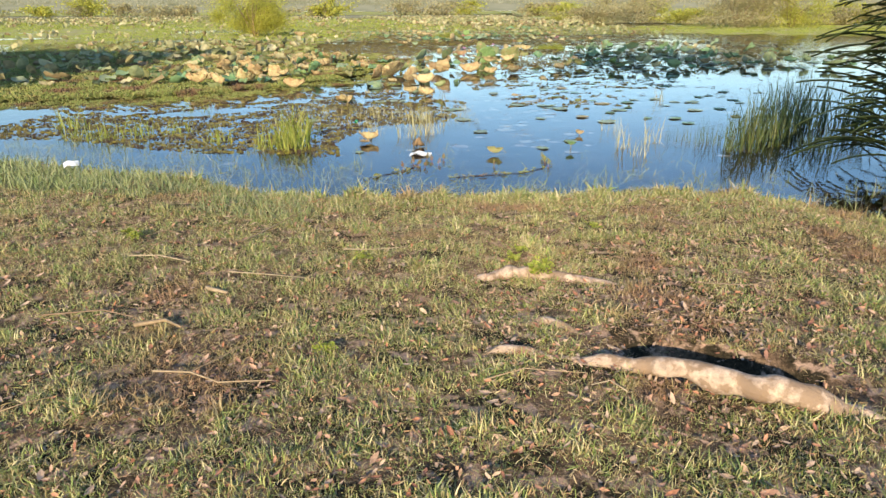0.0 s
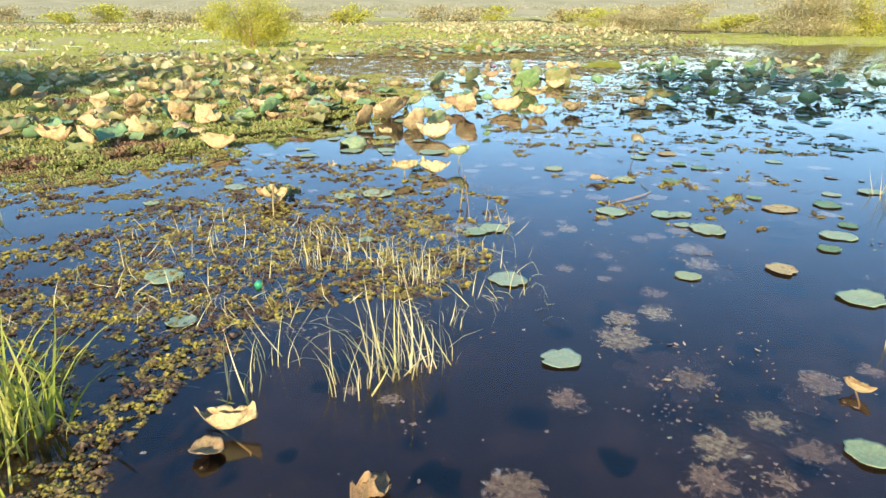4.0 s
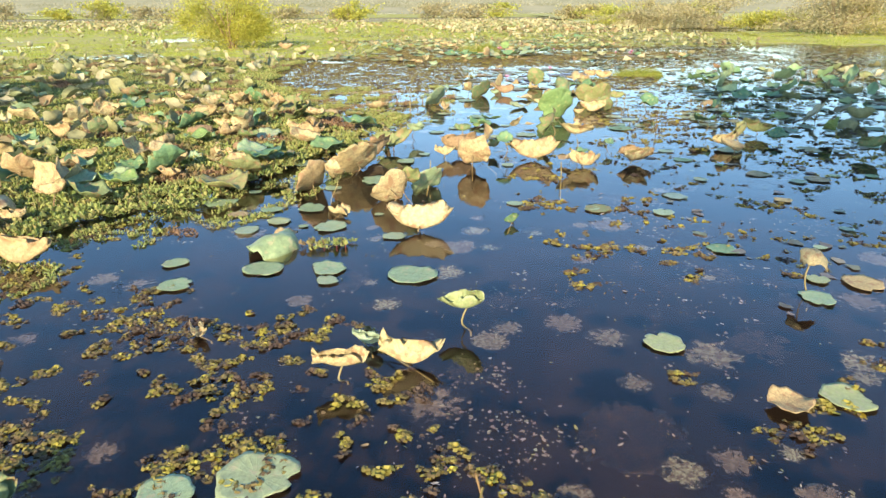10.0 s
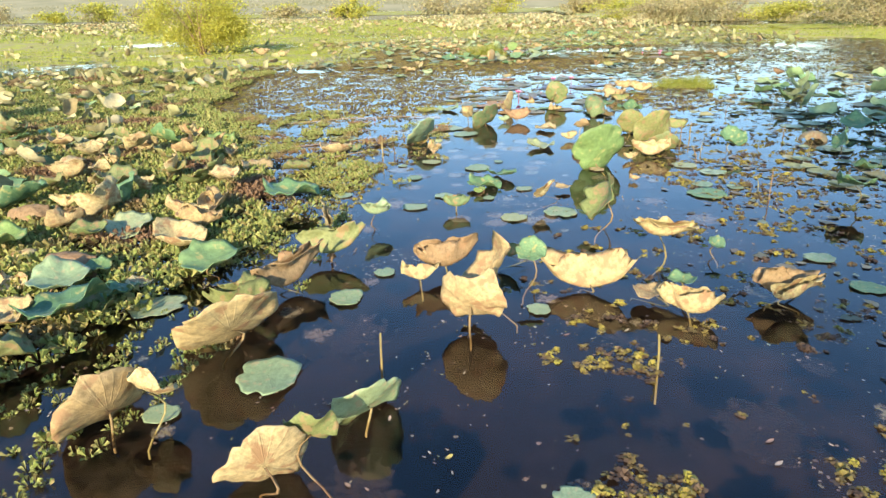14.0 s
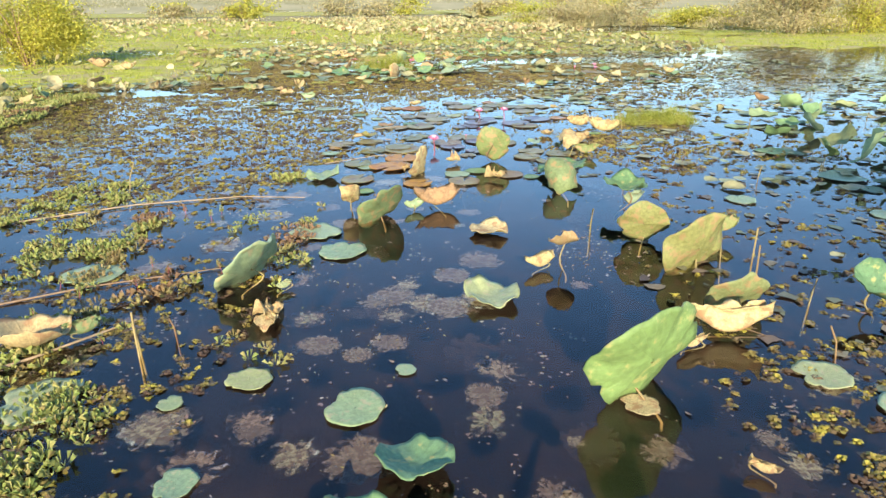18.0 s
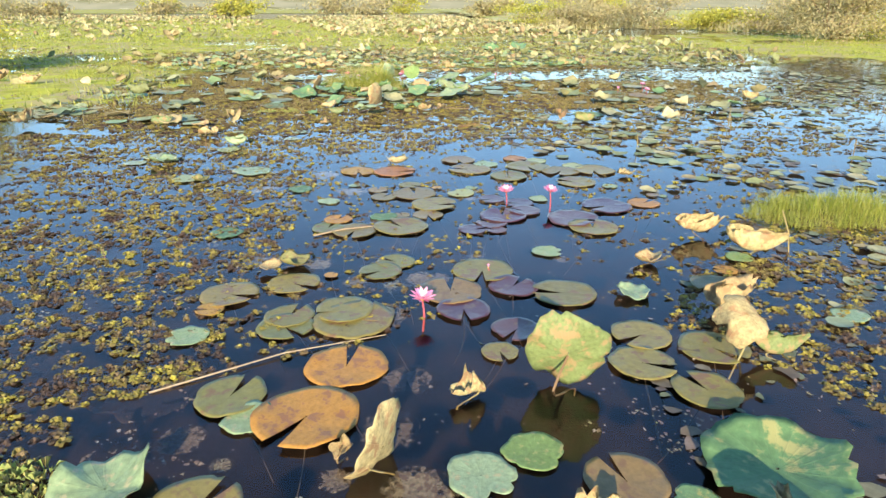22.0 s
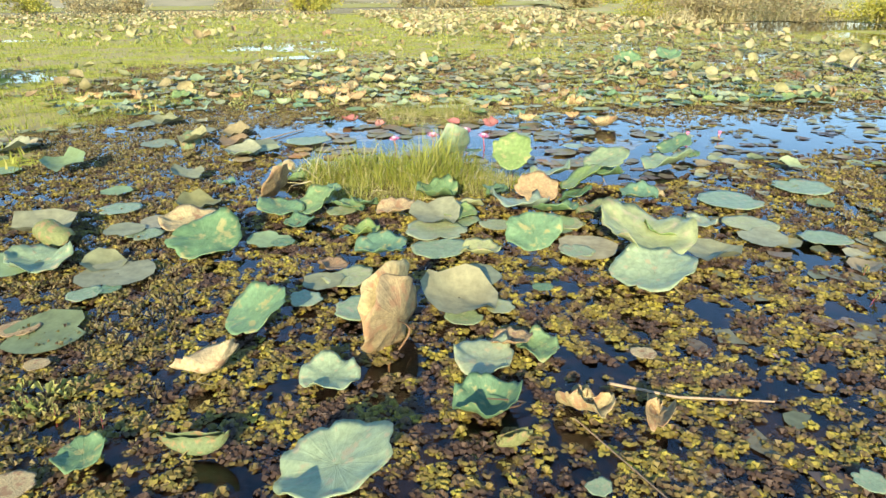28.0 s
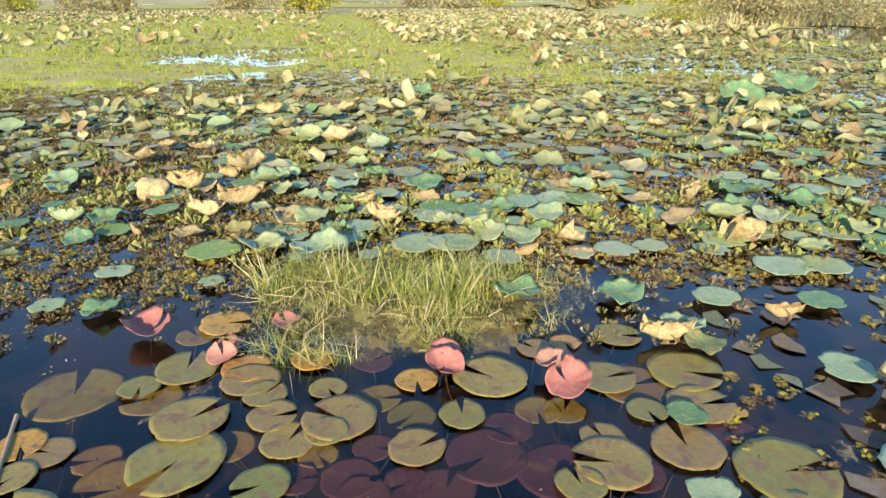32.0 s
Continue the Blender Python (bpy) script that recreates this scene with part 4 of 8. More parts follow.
def pad_of(colour, up):
    key = (colour, up)
    if key not in PAD_SHAPES:
        shape = dict(bowl=0.55, crease=0.9, side=0.3, ruffle=0.05, torn=0.03, notch=0.5, crumple=0.04) if up else dict(bowl=0.05, crease=0.03, side=0.02, ruffle=0.014, torn=0.03, notch=0.36, crumple=0.008, thick=0.005)
        PAD_SHAPES[key] = family("pad", PADS[colour], 4, 3000 + 29 * len(PAD_SHAPES), **shape)
    return PAD_SHAPES[key][int(rng.integers(0, 4))]


PAD_WORDS = {"olive": "olive-bronze", "purple": "dark purple", "orange": "yellowing orange", "salmon": "salmon-pink", "sunken": "grey sunken", "pale": "pale green", "green": "fresh green"}


def pad_stalk(seed):
    r = np.random.default_rng(seed)
    a, b = r.uniform(0.05, 0.25), r.uniform(-0.06, 0.06)
    v, f = tube([(a * u, b * math.sin(3.1 * u), -0.006 - 0.30 * u ** 0.8) for u in np.linspace(0, 1, 7)], [0.0022] * 7, 5)
    return mesh_of("stalk", v, f, MUDSTALK)


PAD_STALKS = [pad_stalk(160 + k) for k in range(3)]


def pad(colour, x, y, size, turn=None, z=None, up=False, tilt=0.0, toward=-90.0):
    """A notched water-lily pad on the water, or turned up at an edge."""
    z = rng.uniform(0.005, 0.010) if z is None else z
    words = "curled up to show its underside" if up else ("lying just under the surface" if z < 0 else "floating flat on the water")
    label = f"{PAD_WORDS[colour]} notched water-lily pad {words}"
    lean = Matrix.Rotation(radians(tilt), 4, Vector((-math.sin(radians(toward)), math.cos(radians(toward)), 0)))
    m = lean @ Matrix.Rotation(rng.uniform(0, 6.28) if turn is None else radians(turn), 4, "Z") @ Matrix.Scale(size / 2, 4)
    if colour == "sunken":
        ob = tagged(new("lily_pad", pad_of(colour, up)), label, "lily pad", "lily pads of the pond")
        ob.matrix_basis = Matrix.Translation((x, y, z)) @ m
        return ob
    top = thing("lily_pad", label, "lily pad", "lily pads of the pond", "", (x, y, 0))
    part("blade", pad_of(colour, up), top).matrix_basis = Matrix.Translation((0, 0, z)) @ m
    part("stalk", PAD_STALKS[int(rng.integers(0, 3))], top).matrix_basis = Matrix.Rotation(rng.uniform(0, 6.28), 4, "Z")
    return top


def petal_mesh(mat):
    v, f = [], []
    for i, (u, w) in enumerate(((0, 0.10), (0.3, 0.21), (0.65, 0.22), (0.88, 0.12), (1.0, 0.015))):
        for s in (-1, 0, 1):
            v.append((u, s * w * 0.6, abs(s) * 0.06 * math.sin(math.pi * u)))
    for i in range(4):
        for k in range(2):
            a = i * 3 + k
            f.append((a, a + 1, a + 4, a + 3))
    return mesh_of("petal", v, f, mat)


PETALS = {"pink": petal_mesh(PINK), "blush": petal_mesh(BLUSH)}
hv, hf = tube([(0, 0, 0), (0, 0, 0.12), (0, 0, 0.26), (0, 0, 0.30)], [0.10, 0.14, 0.10, 0.01], 10)
HEART = mesh_of("heart", hv, hf, YOLK)
sv, sf = tube([(0.0, 0.0, -0.8), (0.008, 0.005, 0.0), (0.005, -0.004, 0.5), (0, 0, 1.0)], [0.005, 0.005, 0.0045, 0.004], 6)
REDSTEM = mesh_of("stem", sv, sf, REDSTALK)
FLOWERS = {}


def flower(x, y, height=0.13, size=0.125, tone="pink", open_to=1.0, lean=8.0, toward=-60.0):
    """A water-lily flower: rings of pointed petals round a yellow heart on a red stalk."""
    key = (tone, round(open_to, 1))
    if key in FLOWERS:
        top = copy_thing(FLOWERS[key], Matrix.Translation((x, y, 0)))
    else:
        top = FLOWERS[key] = thing("water_lily_flower", "open pink water-lily flower on a red stalk above the water" if open_to > 0.6 else "half-closed magenta water-lily bud on a red stalk", "flower", "water-lily flowers", "", (x, y, 0))
        part("stem", REDSTEM, top).scale = (1, 1, 1)
        part("heart", HEART, top)
        for ring, (n, up, length) in enumerate(((10, 26, 1.0), (9, 46, 0.94), (7, 66, 0.80))):
            for k in range(n):
                part("petal", PETALS["blush" if ring == 2 and tone == "pink" else tone], top)["ring"] = ring * 100 + k
    for ob in top.children:
        if ob.name.startswith("stem"):
            ob.matrix_basis = Matrix.Diagonal((1, 1, height, 1))
        elif ob.name.startswith("heart"):
            ob.matrix_basis = Matrix.Translation((0, 0, height)) @ Matrix.Scale(size * 0.5, 4)
        else:
            ring, k = divmod(ob["ring"], 100)
            n, up, length = ((10, 26, 1.0), (9, 46, 0.94), (7, 66, 0.80))[ring]
            up = up * open_to + 78 * (1 - open_to)
            lean_m = Matrix.Rotation(radians(lean), 4, Vector((-math.sin(radians(toward)), math.cos(radians(toward)), 0)))
            ob.matrix_basis = Matrix.Translation((0, 0, height)) @ lean_m @ Matrix.Rotation(2 * math.pi * (k + 0.5 * ring) / n, 4, "Z") @ Matrix.Rotation(-radians(up), 4, "Y") @ Matrix.Scale(size * 0.5 * length, 4)
    return top


def tuft(name, label, x, y, radius, n, height, mat, width=0.03, bend=0.5, lean=0.25, z=-0.02, category="grass"):
    """A tuft of blades on one root: one thing."""
    a, d = rng.uniform(0, 6.28, n), radius * np.sqrt(rng.random(n))
    v, f = blades(d * np.cos(a), d * np.sin(a) * 0.8, 0.0, height, width, bend, lean, 4)
    ob = tagged(new(name, mesh_of(name, v, f, mat)), label, category, "tufts in the water")
    ob.location = (x, y, z)
    return ob


def twig(x, y, z, points, radius=0.006, name="twig", label="thin dead twig lying on the ground", mat=None, group=""):
    v, f = tube(points, list(np.linspace(radius, radius * 0.5, len(points))), 6)
    ob = tagged(new(name, mesh_of(name, v, f, mat or TWIG)), label, "twig", group)
    ob.location = (x, y, z)
    return ob


# ---- wide fields of lotus, farther than one could count ----
def plain_leaf(seed, curl, across, spokes=9):
    r = np.random.default_rng(seed)
    v, f = [(0, 0, 0)], []
    for i in (1, 2):
        for k in range(spokes):
            a = 2 * math.pi * k / spokes
            d = i / 2 * (1 + 0.12 * r.uniform(-1, 1))
            q, s = d * math.cos(a), d * math.sin(a)
            z = (1 - math.cos(curl * q)) / curl + (1 - math.cos(across * s)) / across + 0.06 * d * r.uniform(-1, 1)
            v.append((math.sin(curl * q) / curl, math.sin(across * s) / across, z))
    for k in range(spokes):
        a, b = k, (k + 1) % spokes
        f += [(0, 1 + a, 1 + b), (1 + a, 1 + spokes + a, 1 + spokes + b), (1 + a, 1 + spokes + b, 1 + b)]
    return np.array(v), np.array(f)


LYING = [plain_leaf(80 + k, 0.2 + 0.15 * k, 0.25) for k in range(4)]
STANDING = [plain_leaf(90 + k, 1.0 + 0.35 * k, 0.5) for k in range(4)]


def field(name, mat, label, x, y, size, z, lean, standing):
    out = []
    pick = rng.integers(0, 4, len(x))
    for k in range(4):
        s = pick == k
        tv, tf = (STANDING if standing else LYING)[k]
        n = s.sum()
        if n:
            out.append(repeat(tv, tf, places(x[s], y[s], z[s], size[s] / 2, rng.uniform(0, 6.28, n), np.abs(rng.normal(lean, lean * 0.6, n)), rng.normal(-1.5, 1.3, n))))
    return stuff(name, *soup(out), mat, label, "leaves", True)


def lotus_field(x, y):
    """How thick the lotus stands, 0 to 1, past the near ponds."""
    f = 0.9 * inside(x, y, [(-4, 30.6), (-2, 35), (1, 46), (-8, 100), (14, 105), (13, 60), (13, 40), (11, 31), (6, 30.2), (2.5, 31)])
    f = np.maximum(f, 0.75 * inside(x, y, [(-8, 23.5), (-1.5, 25.0), (3, 24.6), (6.5, 28.3), (13, 31.5), (13, 40), (1, 46), (-4, 29.5), (-8, 27.5)]))
    f = np.maximum(f, 0.6 * inside(x, y, [(-60, 85), (-34, 60), (-20, 66), (-9, 100), (-40, 120)]))
    f = np.maximum(f, 0.55 * inside(x, y, [(-18, 11), (-4, 11), (-1.5, 15), (-2.6, 19), (-3.0, 24), (-9, 30), (-22, 36)]))
    f = np.maximum(f, 0.25 * inside(x, y, [(-30, 28), (-4, 30), (0, 45), (-10, 90), (-60, 90)]))
    return f


x, y = scatter_in(46000, -12, 14, 24, 48, lambda x, y: (rng.random(len(x)) < lotus_field(x, y) * np.clip(0.36 + 0.5 * wob(x, y, 2.2, 61) + 0.3 * wob(x, y, 0.7, 64), 0, 0.9)) & ((y > 30.7) | (x < 0) | (y < 28)) & ((y > 33) | (np.abs(x - 1.5) > 3.4)))
field("far_lotus_pads", FARLEAF, "pale green and tan lotus leaves lying thick on the far water", x, y, rng.uniform(0.07, 0.19, len(x)), rng.uniform(0.005, 0.03, len(x)), 0.14, False)
x, y = scatter_in(15000, -20, 14, 10, 48, lambda x, y: (rng.random(len(x)) < lotus_field(x, y) * np.clip(0.12 + 0.40 * wob(x, y, 2.0, 62), 0, 1)) & ((y > 30.7) | (x < -3.4 - 0.2 * (20 - y))) & ((y > 33) | (np.abs(x - 1.5) > 3.4)))
field("far_dry_lotus", FARDRY, "dry curled lotus leaves standing thick in the far pond", x, y, rng.uniform(0.12, 0.28, len(x)), rng.uniform(0.04, 0.22, len(x)), 0.7, True)
x, y = scatter_in(30000, -60, 16, 46, 125, lambda x, y: rng.random(len(x)) < lotus_field(x, y) * np.clip(0.5 + 0.5 * wob(x, y, 5, 63), 0, 1))
field("farthest_lotus", FARDRY, "lotus leaves far off across the marsh", x, y, rng.uniform(0.2, 0.42, len(x)), rng.uniform(0.03, 0.25, len(x)), 0.6, True)


x, y = scatter_in(9000, 2.4, 14, 12.5, 31.5, lambda x, y: (x > 2.4 + 0.10 * np.abs(y - 17)) & (rng.random(len(x)) < np.clip(0.35 + 0.6 * wob(x, y, 1.3, 66), 0, 1) * np.clip((14 - x + wob(x, y, 2.5, 68)) / 3.5, 0, 1) * np.clip((y - 12.3 + 0.8 * wob(x, y, 1.5, 65)) / 2, 0, 1)) & ((y < 19.5) | (y > 20.6) | (x > 5)) & ((y > 21.5) | (x > 3.2)))
field("small_floating_leaves", FARLEAF, "small brown and grey-green leaves lying thick on open water", x, y, rng.uniform(0.05, 0.17, len(x)), rng.uniform(0.003, 0.012, len(x)), 0.06, False)
x, y = scatter_in(40000, -9, 13, 30.5, 60, lambda x, y: (rng.random(len(x)) < lotus_field(x, y) * np.clip(0.5 + 0.5 * wob(x, y, 1.2, 67), 0, 1)))
carpet("far_weed", SPRIG, "brown and olive water weed between the far lotus", WHORL, x, y, rng.uniform(0.07, 0.16, len(x)), rng.uniform(0.0, 0.02, len(x)), 0.3)


x, y = scatter_in(52000, -4.5, 7.5, 24.6, 37, lambda x, y: ((y > 29.75 - 0.05 * np.abs(x - 1.7)) | (x < 0.35 - 0.2 * (y - 27)) | (x > 3.9) & (y < 27.6)) & (rng.random(len(x)) < np.clip(0.62 + 0.5 * wob(x, y, 0.9, 141) + 0.35 * wob(x, y, 0.25, 142), 0, 1) * np.where((x > 1.2) & (y > 29), 0.45, 1.0)))
carpet("brown_weed", DEBRIS, "brown and dull olive rotting water weed lying between lotus leaves", WHORL, x, y, rng.uniform(0.03, 0.075, len(x)), rng.uniform(0.0, 0.008, len(x)), 0.35)
x, y = scatter_in(110000, 1.3, 34, 8.5, 42, lambda x, y: (x > 1.6 + 0.06 * (y - 8)) & (rng.random(len(x)) < np.clip(0.22 + 0.45 * wob(x, y, 1.1, 143) + 0.35 * wob(x, y, 0.3, 144), 0.02, 1) * np.clip((y - 8) / 5, 0.12, 1) * np.where(inside(x, y, LILY_POOL), 0.0, 1.0) * np.where(x > 12, 0.55, 1.0)))
out = []
for k in range(3):
    w = np.random.default_rng(145 + k)
    rim = [(1 + 0.55 * w.uniform(-1, 1), 2 * math.pi * j / 7) for j in range(7)]
    tv = np.array([(0, 0, 0.0)] + [(d * math.cos(a), d * math.sin(a), 0.05 * w.uniform(0, 1)) for d, a in rim])
    pick = np.arange(len(x)) % 3 == k
    out.append(repeat(tv, np.array([(0, 1 + j, 1 + (j + 1) % 7) for j in range(7)]), places(x[pick], y[pick], rng.uniform(0.003, 0.008, pick.sum()), rng.uniform(0.008, 0.042, pick.sum()) * np.where(y[pick] > 20, 1.4, 1.0), rng.uniform(0, 6.28, pick.sum()), 0.03, 0.0)))
stuff("floating_scraps", *soup(out), SCRAPS, "small dark olive and brown scraps of leaf floating on open water", "leaves", False)


# ---- bushes, trees, far shore ----
def crown_soup(n, radii, seed, leaf, clumps=26, squash=1.0):
    r = np.random.default_rng(seed)
    c = r.normal(0, 0.45, (clumps, 3)) * radii
    c[:, 2] = r.uniform(-0.75, 0.75, clumps) * radii[2]
    c[:, :2] *= np.sqrt(np.clip(1.15 - (c[:, 2:] / radii[2]) ** 2 * 0.9 - 0.25 * c[:, 2:] / radii[2], 0.15, 2))
    own = r.integers(0, clumps, n)
    p = c[own] + r.normal(0, 0.20, (n, 3)) * np.array(radii) * r.uniform(0.6, 1.3, (clumps, 1))[own]
    tv = np.array([(0, 0, 0), (0.5, 0.28, 0.1), (1, 0, 0), (0.5, -0.28, 0.1)])
    m = places(p[:, 0], p[:, 1], p[:, 2], r.uniform(0.6, 1.3, n) * leaf, r.uniform(0, 6.28, n), r.uniform(0, 1.4, n), r.uniform(0, 6.28, n))
    return repeat(tv, np.array([(0, 1, 2, 3)]), m)


def bush(name, label, x, y, wide, tall, n, leaf, mat, seed, category="bush", limbs=9):
    top = thing(name, label, category, "", "", (x, y, 0))
    v, f = crown_soup(n, (wide / 2, wide / 2.3, tall / 2), seed, leaf)
    v[:, 2] += tall * 0.5
    v[:, 2] = np.maximum(v[:, 2], 0.02)
    part("crown", mesh_of("crown", v, f, mat, None, False), top)
    r = np.random.default_rng(seed)
    for k in range(limbs):
        a, d = r.uniform(0, 6.28), r.uniform(0.15, 0.42) * wide
        v, f = tube([(0.05 * math.cos(a), 0.05 * math.sin(a), -0.2), (d * 0.4 * math.cos(a), d * 0.4 * math.sin(a), tall * 0.35), (d * math.cos(a + 0.3), d * math.sin(a + 0.3), tall * r.uniform(0.6, 0.9))], [0.03 * tall / 2, 0.02 * tall / 2, 0.006], 5)
        part("limb", mesh_of("limb", v, f, TWIG), top)
    return top


bush("bush", "bright yellow-green leafy bush standing in the marsh", -7.3, 30.6, 2.9, 2.1, 26000, 0.07, BUSHY, 201, limbs=16)
bush("bush", "brown and olive half-bare bush on the shore", 20.5, 40.5, 5.5, 2.6, 16000, 0.10, SCRUB, 202, limbs=16)
bush("bush", "olive-green bush on the shore", 23.5, 40.0, 4.0, 2.2, 9000, 0.10, BUSHY, 203, limbs=12)
r = np.random.default_rng(5)
for k in range(16):
    u = k / 15
    bush("scrub_bush", "dry straw-coloured scrub along the far shore", 13 + 34 * u + r.uniform(-1, 1), 56 - 4 * math.sin(3 * u) - 12 * u + r.uniform(-1.5, 4), r.uniform(3, 6), r.uniform(1.3, 2.4), 4500, 0.15, SCRUB if k % 4 else BUSHY, 220 + k, limbs=5)
for k in range(22):
    bush("far_bush", "low straw-green bush far across the marsh", -95 + 7 * k + r.uniform(-3, 3), 112 + r.uniform(-12, 30), r.uniform(4, 9), r.uniform(1.8, 3.4), 1600, 0.4, SCRUB if k % 3 else BUSHY, 260 + k, limbs=4)
# woods and shore carry the brightness of the air as emission in HAZE
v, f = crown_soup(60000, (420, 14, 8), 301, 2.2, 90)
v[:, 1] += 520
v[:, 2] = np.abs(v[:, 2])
stuff("far_woods", v, f, HAZE, "hazy grey-green line of far woods, haze painted as a glow", "woods", False)
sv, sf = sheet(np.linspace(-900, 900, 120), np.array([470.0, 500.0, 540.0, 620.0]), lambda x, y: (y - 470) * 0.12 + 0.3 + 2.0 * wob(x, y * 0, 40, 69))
tagged(new("far_shore", mesh_of("far_shore", sv, sf, HAZE)), "low shore beyond the open lake, haze painted as a glow", "shore", "", "structure")


# trees never in view, added behind the path to cast shade on the pond
def shade_tree(x, y, tall, radius, n, seed):
    top = thing("tree", "tall broad-leaved tree out of view, added to shade the pond", "tree", "trees on the bank", "", (x, y, 0))
    v, f = crown_soup(n, (radius, radius, radius * 0.42), seed, 0.4, 26)
    v[:, 2] += tall
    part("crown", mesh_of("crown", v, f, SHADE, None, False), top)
    v, f = tube([(0, 0, -0.3), (0.1, 0, tall * 0.4), (0, 0.2, tall * 0.8), (0.1, 0.1, tall)], [0.22, 0.17, 0.12, 0.05], 8)
    part("trunk", mesh_of("trunk", v, f, TWIG), top)
    r = np.random.default_rng(seed)
    for k in range(7):
        a = k * 0.9
        v, f = tube([(0, 0, tall * 0.6), (radius * 0.3 * math.cos(a), radius * 0.3 * math.sin(a), tall * 0.8), (radius * 0.7 * math.cos(a), radius * 0.7 * math.sin(a), tall * r.uniform(0.9, 1.05))], [0.10, 0.06, 0.02], 6)
        part("limb", mesh_of("limb", v, f, TWIG), top)


shade_tree(1.9, -5.0, 7.6, 2.6, 4600, 401)
shade_tree(-10.2, 2.4, 4.5, 2.6, 3600, 402)
shade_tree(-13.5, 5.0, 4.5, 3.2, 3600, 403)


# ---- bank: roots, twigs, litter ----
def root(points, radii, label):
    t = np.linspace(0, len(points) - 1, 60)
    cols = list(zip(*points))
    pts = [Vector((np.interp(u, range(len(points)), cols[0]), np.interp(u, range(len(points)), cols[1]) + 0.008 * math.sin(9 * u), np.interp(u, range(len(points)), cols[2]))) for u in t]
    radii = [float(np.interp(u, range(len(points)), radii)) * (1 + 0.12 * math.sin(7 * u)) for u in t]
    v, f = tube([(p.x, p.y, float(ground_height(np.array(p.x), np.array(p.y))) + p.z) for p in pts], radii, 14)
    v = v + 0.016 * np.stack([wob(v[:, 0] * 6, v[:, 1] * 6, 1, 71), wob(v[:, 0] * 6, v[:, 2] * 6, 1, 72), wob(v[:, 1] * 6, v[:, 0] * 6, 1, 73)], 1)
    return tagged(new("tree_root", mesh_of("tree_root", v, f, BARK)), label, "root", "roots in the bank")


root([(0.10, 1.72, -0.03), (0.25, 1.72, 0.00), (0.42, 1.66, 0.0), (0.58, 1.60, 0.008), (0.72, 1.53, 0.035), (0.88, 1.46, 0.045), (1.0, 1.40, 0.035), (1.15, 1.34, 0.005), (1.32, 1.30, -0.04)], [0.006, 0.014, 0.016, 0.020, 0.030, 0.041, 0.040, 0.028, 0.02], "thick pale tree root lying bare in the trodden bank")
root([(0.15, 2.40, -0.02), (0.27, 2.46, 0.0), (0.38, 2.49, 0.015), (0.50, 2.47, 0.015), (0.63, 2.40, 0.005), (0.78, 2.27, -0.005), (0.95, 2.12, -0.03)], [0.012, 0.022, 0.032, 0.03, 0.022, 0.018, 0.01], "pale arched tree root breaking through the grass")
root([(0.30, 1.95, -0.01), (0.42, 1.92, 0.004), (0.55, 1.80, 0.004), (0.66, 1.72, -0.01)], [0.008, 0.016, 0.014, 0.008], "thin pale root half buried in the grass")


def lying(points, radius=0.005, label="thin dead twig lying on the grass"):
    pts = [(x, y, float(ground_height(np.array(x), np.array(y))) + z) for x, y, z in points]
    v, f = tube(pts, list(np.linspace(radius * 0.6, radius * 0.3, len(pts))), 6)
    return tagged(new("twig", mesh_of("twig", v, f, TWIG)), label, "twig", "twigs on the bank")


lying([(-0.80, 1.64, 0.03), (-0.68, 1.61, 0.04), (-0.58, 1.55, 0.035), (-0.43, 1.56, 0.03)], 0.006, "pale forked twig lying on the grass")
lying([(-0.68, 1.61, 0.04), (-0.60, 1.69, 0.055), (-0.54, 1.77, 0.06)], 0.004)
lying([(-1.28, 2.61, 0.03), (-1.15, 2.62, 0.035), (-1.00, 2.57, 0.03)], 0.006)
lying([(-0.85, 2.85, 0.03), (-0.75, 3.05, 0.04), (-0.63, 3.32, 0.05)], 0.007, "grey stick lying towards the water")
lying([(0.18, 1.50, 0.03), (0.30, 1.53, 0.04), (0.48, 1.51, 0.03)], 0.004)
lying([(-0.80, 2.45, 0.03), (-0.62, 2.40, 0.03), (-0.45, 2.37, 0.025)], 0.005)
lying([(-1.35, 2.05, 0.03), (-1.15, 2.08, 0.04), (-1.02, 2.03, 0.03)], 0.006)
lying([(-0.35, 2.75, 0.03), (-0.20, 2.70, 0.035), (-0.05, 2.72, 0.03)], 0.005, "orange-brown bare twig lying on the grass")
lying([(1.1, 2.2, 0.03), (1.3, 2.15, 0.035), (1.45, 2.22, 0.03)], 0.004)
lying([(-1.0, 1.98, 0.02), (-0.90, 2.0, 0.03), (-0.83, 1.96, 0.02)], 0.016, "short pale broken piece of wood in the grass")
lying([(-0.85, 2.31, 0.02), (-0.80, 2.27, 0.025), (-0.75, 2.25, 0.02)], 0.018, "short grey piece of wood in the grass")
r = np.random.default_rng(81)
for k in range(26):
    cx, cy, a, l = r.uniform(-1.6, 1.7), r.uniform(1.4, 3.5), r.uniform(0, 3.14), r.uniform(0.05, 0.16)
    lying([(cx, cy, 0.02), (cx + l * 0.5 * math.cos(a), cy + l * 0.5 * math.sin(a), 0.035), (cx + l * math.cos(a + 0.3), cy + l * math.sin(a + 0.3), 0.02)], r.uniform(0.002, 0.004))
x, y = scatter_in(44000, -3.2, 3.0, 0.9, 3.9, lambda x, y: (bank_line(x) - y > 0.15) & (rng.random(len(x)) < 0.30 + 0.45 * np.exp(-((x - 0.9) ** 2 + (y - 1.9) ** 2) / 0.5) + 0.2 * wob(x, y, 0.5, 75)))
